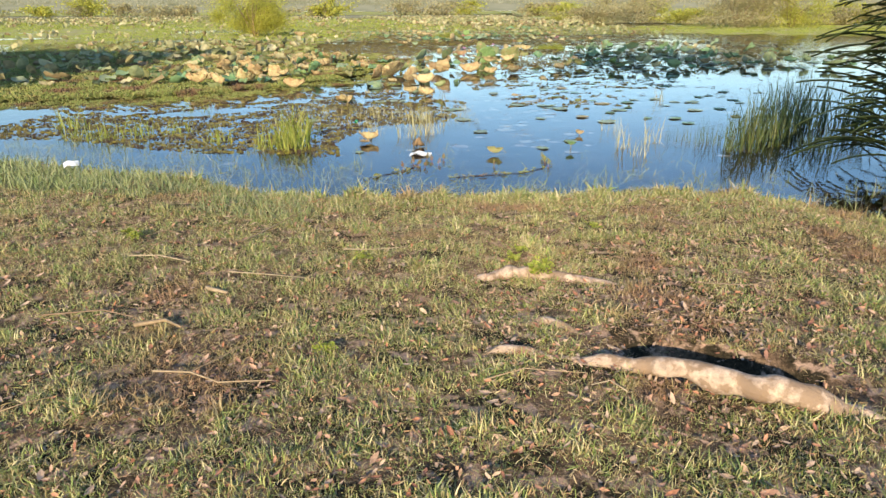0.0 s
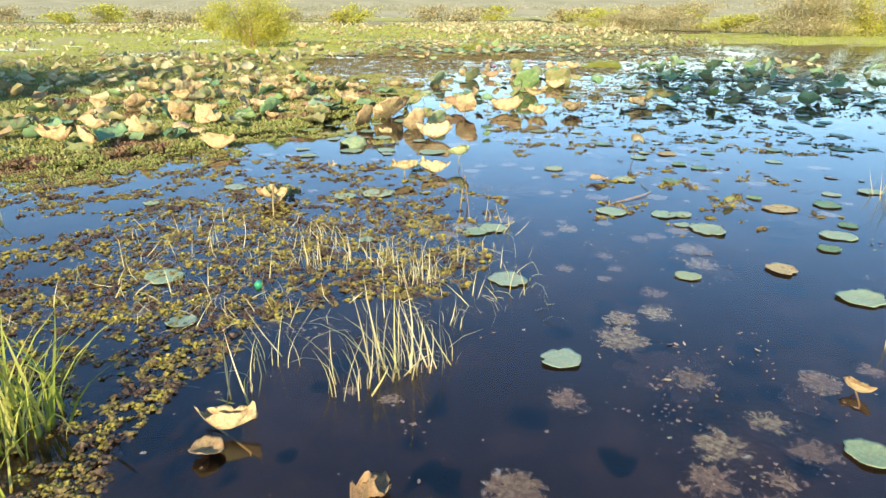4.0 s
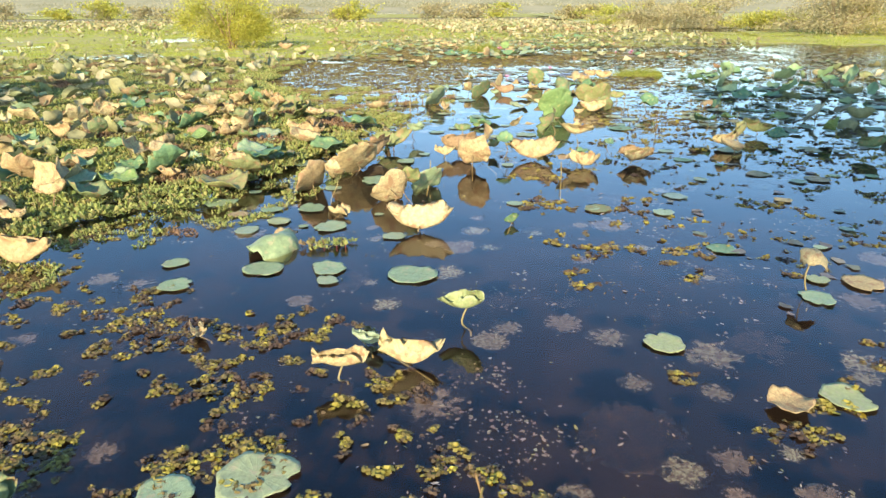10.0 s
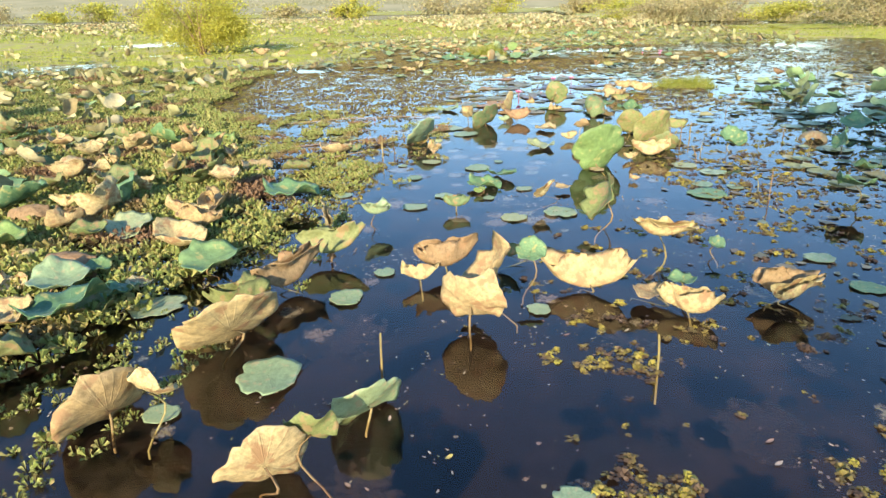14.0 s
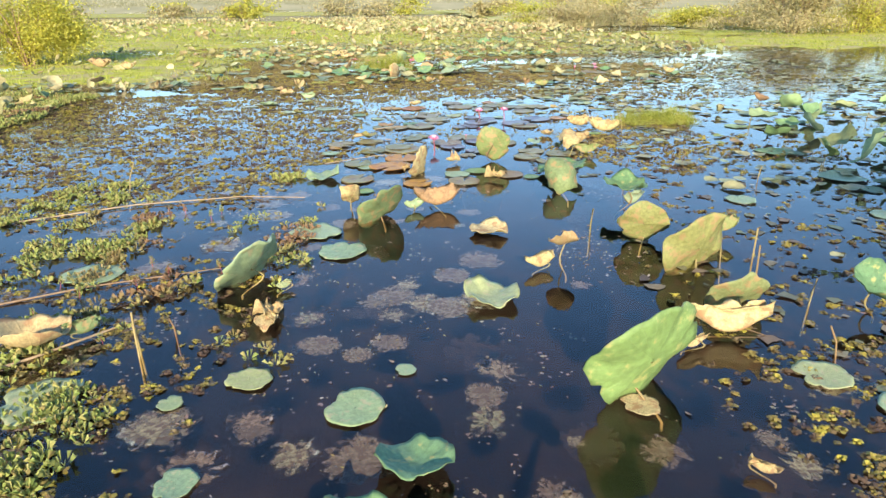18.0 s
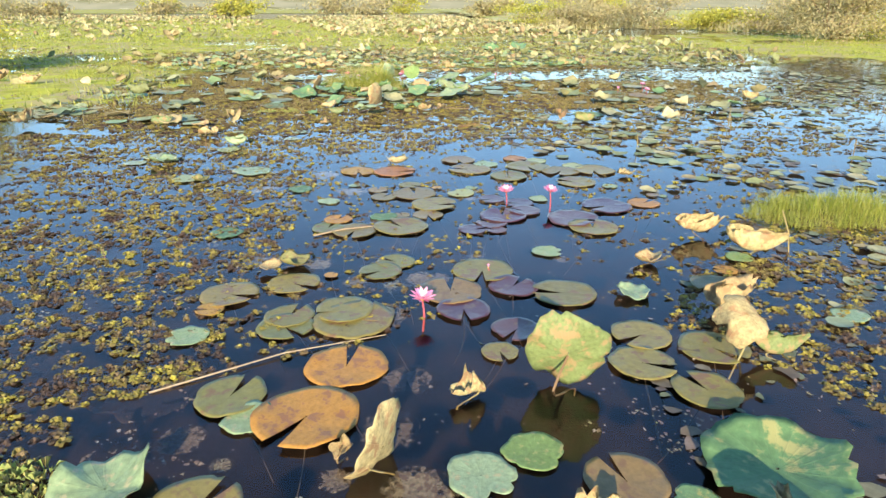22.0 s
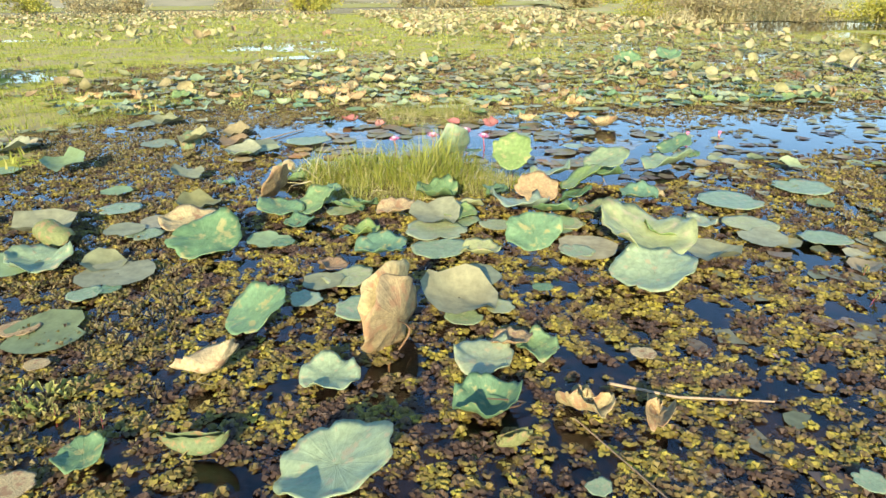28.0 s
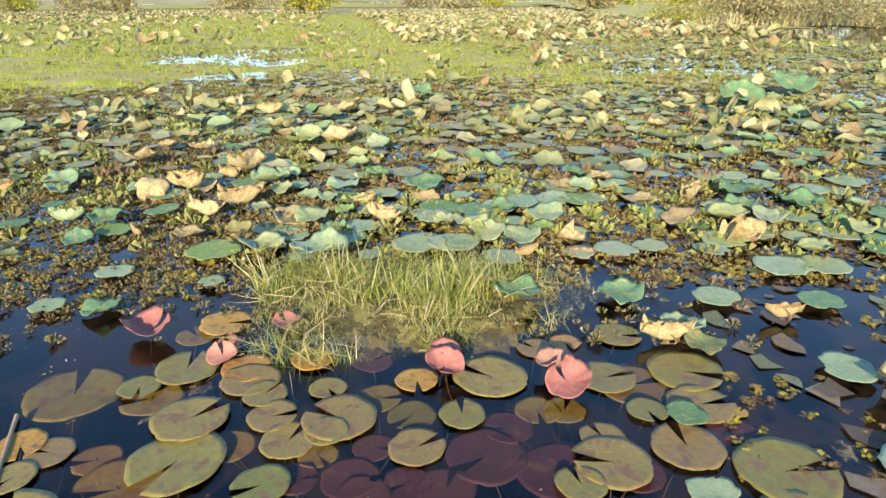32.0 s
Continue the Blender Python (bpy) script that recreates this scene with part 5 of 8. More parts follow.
lv = np.array([(-1.0, 0, 0.10), (-0.45, 0.36, 0.0), (0.30, 0.34, 0.02), (1.0, 0, 0.22), (0.30, -0.34, 0.06), (-0.45, -0.36, 0.10), (-0.1, 0, -0.08)]) * 0.9
lf = np.array([(0, 1, 6), (1, 2, 6), (2, 3, 6), (3, 4, 6), (4, 5, 6), (5, 0, 6)])
stuff("leaf_litter", *repeat(lv, lf, places(x, y, ground_height(x, y) + rng.uniform(0.004, 0.028, len(x)), rng.uniform(0.003, 0.015, len(x)) * (1 + 0.6 * (rng.random(len(x)) < 0.15)), rng.uniform(0, 6.28, len(x)), np.abs(rng.normal(0, 0.5, len(x))), rng.uniform(0, 6.28, len(x)))), LITTER, "fallen reddish-brown dead leaves on the bank", "leaves", False)


def herb(x, y, size):
    z = float(ground_height(np.array(x), np.array(y)))
    n = 16
    tv, tf = rosette(78, 5, 0.5, 0.2)
    v, f = repeat(tv, tf, places(rng.normal(0, size * 0.35, n), rng.normal(0, size * 0.35, n), rng.uniform(0.02, size * 0.9, n), rng.uniform(0.5, 0.9, n) * size, rng.uniform(0, 6.28, n), rng.uniform(0, 0.8, n), rng.uniform(0, 6.28, n)))
    ob = tagged(new("herb", mesh_of("herb", v, f, LUSH, None, False)), "small fresh green herb growing beside a root", "herb", "herbs on the bank")
    ob.location = (x, y, z)


for hx, hy, hs in ((0.43, 2.60, 0.05), (0.52, 2.43, 0.07), (0.56, 2.50, 0.05), (-0.25, 2.62, 0.04), (0.48, 2.72, 0.04), (-1.4, 2.9, 0.06), (0.9, 2.95, 0.04), (-0.3, 1.75, 0.04)):
    herb(hx, hy, hs)

# ---- shallows: tufts, reeds, rubbish ----
for tx, ty, n, h in ((0.04, 6.19, 34, 0.34), (-0.10, 6.09, 18, 0.28), (0.20, 6.24, 16, 0.26), (-0.48, 6.01, 10, 0.26), (-0.40, 6.25, 12, 0.22), (1.86, 5.48, 16, 0.26), (1.90, 5.12, 14, 0.24), (2.20, 5.69, 20, 0.26), (2.0, 6.3, 10, 0.22), (3.3, 8.4, 14, 0.3), (0.15, 7.05, 26, 0.2), (-0.1, 7.25, 30, 0.16), (0.35, 7.35, 18, 0.15), (-0.45, 7.2, 26, 0.16), (-0.5, 7.6, 18, 0.14), (0.1, 7.0, 20, 0.2)):
    tuft("dry_grass_tuft", "bleached straw-coloured grass tuft standing in the water", tx, ty, 0.09, n, h, STRAW, 0.022, 0.5, 0.30)
for tx, ty, n, h, w in ((-1.12, 5.89, 90, 0.34, 0.16), (-1.06, 5.52, 60, 0.26, 0.14), (-1.30, 5.6, 50, 0.24, 0.15), (-1.14, 5.75, 60, 0.28, 0.18), (-2.80, 6.25, 60, 0.22, 0.22), (-3.63, 6.73, 40, 0.24, 0.16), (-3.02, 6.06, 40, 0.22, 0.14), (-1.85, 5.84, 40, 0.20, 0.16), (-2.4, 6.35, 40, 0.2, 0.2), (-3.3, 6.2, 30, 0.2, 0.14), (-3.3, 8.8, 50, 0.16, 0.3), (-2.7, 7.9, 40, 0.14, 0.2)):
    tuft("grass_tuft", "upright green and yellow grass tuft growing in the shallow water", tx, ty, w, n, h, LUSH, 0.035, 0.5, 0.22)
for tx, ty, n, h, w in ((2.89, 5.30, 120, 0.37, 0.22), (3.25, 5.6, 130, 0.43, 0.28), (2.67, 5.60, 60, 0.23, 0.2), (3.7, 6.2, 130, 0.48, 0.3), (4.15, 6.5, 150, 0.51, 0.35), (4.6, 6.3, 120, 0.48, 0.3), (2.5, 5.75, 40, 0.17, 0.2), (3.5, 5.2, 60, 0.31, 0.2), (4.7, 5.5, 80, 0.39, 0.3)):
    tuft("reed_clump", "dense clump of upright dark green reeds standing in the water", tx, ty, w * 0.8, n, h * 1.08, REED, 0.018, 0.35, 0.13, category="reeds")
x, y = scatter_in(900, -1.6, 0.7, 6.5, 8.0, lambda x, y: rng.random(len(x)) < 0.6 + 0.5 * wob(x, y, 0.4, 76))
stuff("wet_straw", *blades(x, y, -0.01, 0.14, 0.03, 0.9, 0.8, 3), STRAW, "thin dry straws standing and lying among the water fern", "grass")


def strap_plant(x, y, seed):
    """A tall plant of long arching straps."""
    top = thing("screw_pine", "spiky screw pine at the water's edge, long arching leaves coloured shade-dark", "plant", "", "", (x, y, 0))
    r = np.random.default_rng(seed)
    v, f = tube([(0, 0, -0.3), (0.05, 0, 0.6), (0, 0.05, 1.3)], [0.08, 0.07, 0.06], 8)
    part("trunk", mesh_of("trunk", v, f, TWIG), top)
    for k in range(280):
        a, z0, l, up = r.uniform(0, 6.28), r.uniform(0.05, 1.45), r.uniform(0.42, 0.85), r.uniform(0.3, 1.3)
        v, f = [], []
        for i in range(9):
            u = i / 8
            d, z = l * u * math.cos(up * (1 - u)) * 0.95, z0 + l * (u * math.sin(up) - 0.5 * u * u)
            w = 0.020 * (1 - u) ** 0.6 + 0.002
            for s, dz in ((-1, 0.012), (0, 0), (1, 0.012)):
                v.append((d * math.cos(a) - s * w * math.sin(a), d * math.sin(a) + s * w * math.cos(a), z + dz))
        for i in range(8):
            for s in (0, 1):
                q = i * 3 + s
                f.append((q, q + 1, q + 4, q + 3))
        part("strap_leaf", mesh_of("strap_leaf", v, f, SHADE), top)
    return top


strap_plant(3.55, 4.25, 91)
strap_plant(4.25, 4.75, 92)

v, f = sheet(np.linspace(-0.085, 0.085, 9), np.linspace(-0.055, 0.055, 7), lambda x, y: 0.012 * np.sin(x * 55) * np.cos(y * 40) + 0.018 - 2.2 * x * x)
v = np.concatenate([v, v - np.array((0, 0, 0.006))])
f = np.concatenate([f, f[:, ::-1] + 63])
ob = tagged(new("plastic_bag", mesh_of("plastic_bag", v, f, WHITE)), "crumpled white plastic scrap floating on the water", "litter")
ob.matrix_basis = pose(0.04, 5.22, 0.004, 0, 0, -15)
ob = tagged(new("plastic_scrap", mesh_of("plastic_scrap", v * 0.6, f, WHITE)), "small white plastic scrap lying in the edge grass", "litter")
ob.matrix_basis = pose(-2.55, 4.62, 0.10, 20, 0, 30)
bv, bf = tube([(0, 0, 0), (0, 0, 0.004), (0, 0, 0.02), (0, 0, 0.045), (0, 0, 0.06), (0, 0, 0.066)], [0.006, 0.026, 0.036, 0.036, 0.026, 0.004], 9)
bv = bv * 0.55 + 0.004 * np.stack([wob(bv[:, 0] * 60, bv[:, 2] * 60, 1, 95)] * 3, 1)
ob = tagged(new("plastic_ball", mesh_of("plastic_ball", bv, bf, BOTTLE)), "small crumpled green plastic scrap floating among water fern", "litter")
ob.location = (-0.65, 6.94, -0.01)


def mound(name, label, cx, cy, rx, ry, n, h, mat, straw=0, uneven=0.45):
    """A floating tussock: a low peat cushion with blades on it, one thing with parts."""
    top = thing(name, label, "grass", "tussocks in the pond", "", (cx, cy, 0))
    a, d = rng.uniform(0, 6.28, n), np.sqrt(rng.random(n))
    d *= 1 + 0.12 * np.sin(3 * a + cx) + 0.08 * np.sin(5 * a)
    bx, by = rx * d * np.cos(a), ry * d * np.sin(a)
    tall = np.clip(1 + uneven * (wob(bx * 1.0, by, 0.3, 98) + 0.5 * wob(bx, by, 0.12, 99)), 0.25, 2.0)
    if uneven > 0.8:
        keep = rng.random(n) < np.clip(0.75 + 0.6 * wob(bx, by, 0.22, 96), 0.15, 1)
        bx, by, d, tall = bx[keep], by[keep], d[keep], tall[keep]
        straw = int(straw * keep.mean())
        n = len(bx)
    k = n - straw
    v, f = blades(bx[:k], by[:k], 0.0, h * tall[:k] * np.clip(1.25 - 0.5 * d[:k], 0.4, 1.2) * rng.uniform(0.4, 1.15, k), 0.018, 0.55 if uneven < 0.8 else 0.8, 0.24 if uneven < 0.8 else 0.42, 3)
    tagged(part("sward", mesh_of("sward", v, f, mat), top), "fresh upright grass blades", kind="stuff")
    if straw:
        v, f = blades(bx[k:], by[k:], 0.01, h * tall[k:] * rng.uniform(0.5, 1.1, n - k), 0.03, 1.0, 0.9, 3)
        tagged(part("straw", mesh_of("straw", v, f, STRAW), top), "bleached dead straws", kind="stuff")
    v, f = sheet(np.linspace(-1, 1, 41), np.linspace(-1, 1, 41), lambda x, y: 0.030 - 0.06 * (x * x + y * y))
    v = v * np.array((rx, ry, 1)) + np.array((0, 0, 0.008)) * wob(v[:, 0] * 4, v[:, 1] * 4, 1, 97)[:, None]
    f = f[np.hypot(v[f].mean(1)[:, 0] / rx, v[f].mean(1)[:, 1] / ry) < 0.86 + 0.1 * np.sin(5 * np.arctan2(v[f].mean(1)[:, 1], v[f].mean(1)[:, 0]))]
    part("peat", mesh_of("peat", v, f, PEAT), top)
    return top


mound("tussock", "bright green floating tussock of low grass", 4.25, 20.05, 0.50, 0.32, 5200, 0.13, LUSH)
mound("tussock", "tall fresh yellow-green grass tussock between lotus leaves", 1.50, 27.40, 0.80, 0.42, 8500, 0.20, LUSH, 900, 0.7)
mound("tussock", "low straw-and-green grass tussock at the edge of the lily pool", 1.72, 30.12, 0.70, 0.50, 10000, 0.12, LUSH, 3000, 1.0)
mound("tussock", "low green floating tussock", 1.0, 33.2, 0.8, 0.4, 600, 0.12, LUSH)
mound("tussock", "low green floating tussock", -0.6, 33.6, 0.6, 0.4, 500, 0.10, LUSH)
mound("tussock", "broad bright yellow-green floating grass tussock", -3.3, 30.2, 1.5, 0.8, 5200, 0.16, LUSH)

# ---- water-lily flowers ----
flower(1.47, 18.99, 0.085, 0.135)
flower(2.22, 20.57, 0.09, 0.13, toward=-120.0)
flower(2.50, 20.47, 0.11, 0.12, lean=12.0)
flower(5.84, 26.3, 0.10, 0.13)
flower(5.61, 25.65, 0.10, 0.12)
flower(5.3, 26.0, 0.08, 0.10, "pink", 0.4)
flower(1.33, 28.57, 0.07, 0.12, toward=-150.0)
flower(1.66, 28.60, 0.09, 0.13)
flower(1.95, 28.60, 0.125, 0.13, lean=4.0)
flower(2.10, 28.53, 0.09, 0.125, toward=-30.0)
flower(3.96, 28.75, 0.03, 0.10, "pink", 0.2)
flower(4.25, 28.75, 0.03, 0.10, "pink", 0.2)
flower(1.86, 19.45, 0.02, 0.05, "pink", 0.1)


# ---- stalks, branches and debris ----
def stalk(x, y, h, lean=10.0, toward=0.0, radius=0.0045, kink=0.0, label="dead brown lotus stalk standing in the water"):
    a = radians(toward)
    s = math.tan(radians(lean))
    pts = [(0, 0, -0.15), (s * h * 0.5 * math.cos(a), s * h * 0.5 * math.sin(a), h * 0.5), (s * h * math.cos(a), s * h * math.sin(a), h)]
    if kink:
        pts.append((s * h * math.cos(a) + kink * math.cos(a + 1), s * h * math.sin(a) + kink * math.sin(a + 1), h * 0.55))
    v, f = tube(pts, [radius, radius, radius * 0.9, radius * 0.7][:len(pts)], 5)
    ob = tagged(new("stalk", mesh_of("stalk", v, f, LIMB)), label, "stalk", "dead stalks")
    ob.location = (x, y, 0)
    return ob


for sx, sy, sh in ((-0.14, 15.37, 0.20), (2.62, 15.64, 0.20), (2.83, 15.98, 0.16), (2.09, 16.47, 0.16), (1.71, 22.88, 0.12), (2.63, 23.59, 0.13), (3.90, 22.17, 0.14), (5.37, 23.05, 0.22), (-0.14, 15.41, 0.14), (0.19, 11.87, 0.15), (1.21, 11.83, 0.14), (1.35, 8.25, 0.05)):
    stalk(sx, sy, sh, rng.uniform(0, 14), rng.uniform(0, 360))
stalk(0.34, 8.27, 0.20, 14, 20, 0.004)
stalk(0.42, 8.34, 0.20, 14, 190, 0.004)
stalk(-0.86, 8.04, 0.16, 10, 60, 0.005, 0.10, "pale dead stalk bent over in a sharp kink")
r = np.random.default_rng(101)
for k in range(90):
    sx, sy = (r.uniform(2.0, 8.5), r.uniform(13.5, 24)) if k < 45 else ((r.uniform(-3.5, 0.0) if k % 2 else r.uniform(2.5, 5), r.uniform(14, 25)) if k < 70 else (r.uniform(-2, 5), r.uniform(30.5, 38)))
    if not inside(sx, sy, LILY_POOL):
        stalk(sx, sy, r.uniform(0.06, 0.24), r.uniform(0, 30), r.uniform(0, 360), 0.004, r.uniform(0.04, 0.12) if r.random() < 0.25 else 0.0)


def branch(points, radius=0.008, label="thin bare branch floating on the water"):
    v, f = tube(points, list(np.linspace(radius, radius * 0.5, len(points))), 6)
    return tagged(new("branch", mesh_of("branch", v, f, TWIG)), label, "branch", "branches in the water")


branch([(1.32, 8.22, -0.005), (1.42, 8.30, 0.006), (1.50, 8.34, 0.008), (1.58, 8.40, 0.008), (1.66, 8.46, 0.010), (1.73, 8.56, 0.008), (1.72, 8.70, 0.006), (1.74, 8.85, 0.004)], 0.004)
branch([(1.35, 8.25, 0.0), (1.5, 8.35, 0.01), (1.72, 8.50, 0.02)], 0.0025)
branch([(-1.1, 15.9, 0.005), (-0.6, 16.1, 0.012), (0.0, 16.25, 0.008)], 0.006)
branch([(-0.9, 15.2, 0.005), (-0.55, 15.42, 0.015), (-0.25, 15.7, 0.01)], 0.008)
branch([(-1.6, 17.2, 0.005), (-0.8, 17.5, 0.015), (-0.1, 17.6, 0.01), (0.35, 17.5, 0.01)], 0.006)
branch([(2.25, 24.95, 0.01), (2.45, 24.85, 0.02), (2.75, 24.83, 0.01)], 0.006, "reddish dead lotus stalk lying on the water fern")
branch([(2.05, 24.2, 0.01), (2.3, 24.35, 0.02), (2.1, 24.75, 0.02)], 0.004)
branch([(0.45, 18.55, 0.006), (0.9, 18.75, 0.012), (1.3, 18.85, 0.006)], 0.004, "thin red lily stalk lying on the water")
branch([(0.94, 20.10, 0.010), (1.12, 20.18, 0.014), (1.33, 20.23, 0.010)], 0.006, "long red water-lily stalk lying across the pads")
branch([(0.6, 29.35, 0.01), (0.75, 29.0, 0.012), (0.66, 28.75, 0.01), (0.7, 28.5, 0.008)], 0.007, "long curved lily stalk lying over the pads")
branch([(-0.2, 28.6, 0.01), (0.2, 29.2, 0.015), (0.35, 29.5, 0.012)], 0.008)
# weed strings with small leaf whorls
def weed_string(points, count, size, label="floating string of water weed with small leaf whorls"):
    pts = np.array(points, float)
    t = np.sort(rng.uniform(0, len(pts) - 1, count))
    xs, ys = np.interp(t, range(len(pts)), pts[:, 0]) + rng.normal(0, 0.03, count), np.interp(t, range(len(pts)), pts[:, 1]) + rng.normal(0, 0.03, count)
    out = []
    for k in range(4):
        s = np.arange(count) % 4 == k
        out.append(repeat(*WHORL[k], places(xs[s], ys[s], 0.008, rng.uniform(0.7, 1.2, s.sum()) * size, rng.uniform(0, 6.28, s.sum()), rng.uniform(0, 0.5, s.sum()), rng.uniform(0, 6.28, s.sum()))))
    top = thing("weed_string", label, "water weed", "weed strings")
    part("foliage", mesh_of("foliage", *soup(out), SPRIG, None, False), top)
    v, f = tube([(p[0], p[1], 0.004) for p in points], [0.0025] * len(points), 5)
    part("runner", mesh_of("runner", v, f, MUDSTALK), top)


weed_string([(0.25, 4.45), (0.55, 4.5), (0.80, 4.55), (1.0, 4.7), (1.08, 4.95)], 34, 0.036)
weed_string([(-0.35, 4.45), (-0.05, 4.7), (0.05, 5.0)], 18, 0.036)
weed_string([(-0.85, 15.65), (-0.55, 15.75), (-0.25, 15.95), (-0.1, 16.1)], 34, 0.09)
weed_string([(-1.5, 15.2), (-0.9, 15.45), (-0.45, 15.5)], 30, 0.09)
weed_string([(-0.45, 10.35), (-0.30, 10.4), (-0.2, 10.42)], 12, 0.09)
weed_string([(-1.2, 13.5), (-0.7, 13.4), (-0.5, 13.9)], 50, 0.09)
weed_string([(0.0, 24.9), (0.3, 24.85), (0.5, 25.0)], 24, 0.09)
weed_string([(2.4, 23.5), (2.55, 23.55), (2.7, 23.4)], 24, 0.07)


# single upright sprigs of weed
def sprig_mesh(seed, whorls):
    r = np.random.default_rng(seed)
    out, z = [], 0.0
    for k in range(whorls):
        z += r.uniform(0.12, 0.22)
        v, f = rosette(seed + 5 * k, 7, 0.9, 0.09)
        out.append((v * (0.62 - 0.05 * k) + np.array((0.10 * math.sin(1.3 * z), 0.06 * z, z)), f))
    return soup(out), z


SPRIGS = []
for k in range(3):
    (v, f), top_z = sprig_mesh(170 + 11 * k, 4 + k)
    sprig = thing("weed_sprig", "small upright sprig of water weed with whorled leaves", "water weed", "weed sprigs", "", (0, 0, 0))
    part("foliage", mesh_of("foliage", v, f, SPRIG, None, False), sprig)
    v, f = tube([(0, 0, -0.6), (0.04, 0, 0.2), (0.1 * math.sin(1.3 * top_z), 0.06 * top_z, top_z)], [0.035, 0.03, 0.015], 5)
    part("stem", mesh_of("stem", v, f, REDSTALK), sprig, "thin reddish stem")
    SPRIGS.append(sprig)
SPRIG_SPOTS = [(0.13, 5.00), (0.23, 5.04), (0.02, 4.85), (0.18, 4.88), (1.06, 4.96), (1.04, 4.87), (1.06, 5.05), (-0.10, 4.76), (0.09, 5.06), (0.62, 4.82), (-0.02, 4.91), (0.07, 4.80), (1.05, 4.79), (-0.44, 10.39), (-0.37, 10.38), (-0.30, 10.38), (-0.25, 10.38), (-2.08, 13.00), (-1.70, 13.06), (-1.35, 14.03), (-1.34, 14.46), (-0.75, 16.16), (-0.60, 16.01), (-0.75, 16.59), (-0.50, 16.30), (-0.25, 16.22), (-0.10, 16.13), (0.00, 16.26), (-1.03, 16.77), (-0.70, 15.79), (-0.33, 15.53), (-0.70, 15.63), (-0.37, 16.10), (-0.37, 16.36), (-0.42, 17.29), (-0.50, 17.22), (-0.23, 17.16), (-0.18, 17.25), (-0.69, 19.48), (-0.61, 19.64), (-1.00, 20.07), (-0.17, 19.93), (0.56, 24.82), (0.48, 24.83), (0.64, 24.80), (3.53, 25.53), (3.66, 25.79), (0.38, 24.88)]
r = np.random.default_rng(178)
for k, (sx, sy) in enumerate(SPRIG_SPOTS):
    m = pose(sx, sy, 0, r.uniform(-14, 14), r.uniform(-14, 14), r.uniform(0, 360))
    src = SPRIGS[k % 3]
    if k < 3:
        src.scale = (0.05,) * 3
        src.matrix_basis = m @ Matrix.Scale(0.05, 4)
    else:
        copy_thing(src, m)

# crumbs of dead leaf on the water
x, y = scatter_in(150000, -3, 5.5, 4.2, 30, lambda x, y: rng.random(len(x)) < np.clip(0.9 * wob(x, y, 0.7, 111) + 0.8 * wob(x, y, 0.16, 112) - 0.35 + 0.35 * np.exp(-((y - 14.5) / 4) ** 2) + 0.5 * np.exp(-((x + 0.6) / 1.2) ** 2 - ((y - 15.6) / 2) ** 2), 0.012, 1) * np.where(inside(x, y, LILY_POOL), 0.15, 1) * 0.7)
stuff("leaf_crumbs", *repeat(lv, lf, places(x, y, 0.004, rng.uniform(0.003, 0.010, len(x)) * (1 + (rng.random(len(x)) < 0.10)), rng.uniform(0, 6.28, len(x)), np.abs(rng.normal(0, 0.2, len(x))), rng.uniform(0, 6.28, len(x)))), CRUMB, "small tan and pinkish crumbs of dead leaf on the water", "debris", False)


x, y = scatter_in(250000, -2.2, 4.6, 4.8, 20.5, lambda x, y: ~inside(x, y, LEFT_MAT) & (rng.random(len(x)) < np.clip(1.1 * wob(x, y, 0.55, 151) + 0.9 * wob(x, y, 0.13, 152) + 0.5 * wob(x, y, 2.2, 153) - 0.75, 0.004, 0.9) * np.where(inside(x, y, LILY_POOL), 0.2, 1)))
out = []
for k in range(4):
    w = np.random.default_rng(155 + k)
    tv = np.array([(0, 0, 0)] + [((0.2 + 1.0 * w.random()) * math.cos(6.283 * j / 9), (0.35 + 0.85 * w.random()) * math.sin(6.283 * j / 9) * 0.8, 0.1 * w.uniform(-1, 1)) for j in range(9)])
    pick = np.arange(len(x)) % 4 == k
    out.append(repeat(tv, np.array([(0, 1 + j, 1 + (j + 1) % 9) for j in range(9)]), places(x[pick], y[pick], rng.uniform(-0.010, 0.001, pick.sum()), 0.003 + 0.010 * rng.random(pick.sum()) ** 2, rng.uniform(0, 6.28, pick.sum()), 0.05, 0.0)))
stuff("rotten_scraps", *soup(out), SCUM, "pinkish-grey rotting shreds of leaf drifting at the surface", "debris", False)


# ---- lotus away from the path ----
def leaf_soup(shape, seed):
    me = leaf_mesh("loose", seed, None, **SHAPES[shape], rings=4, spokes=16)
    v, f = np.zeros(len(me.vertices) * 3), np.zeros(len(me.loops), int)
    me.vertices.foreach_get("co", v)
    me.loops.foreach_get("vertex_index", f)
    v, f = v.reshape(-1, 3), f.reshape(-1, 4)
    bpy.data.meshes.remove(me)
    n = len(v) // 2
    return v[:n], f[(f < n).all(1)]


LOOSE = {shape: [leaf_soup(shape, 5000 + 10 * k + len(shape)) for k in range(3)] for shape in SHAPES}
JOINED = {"dry": (FARDRY, []), "green": (FARGREEN, []), "pale": (FARLEAF, []), "faded": (FARDRY, []), "sunken": (ROTTEN, []), "drowned": (ROTTEN, [])}


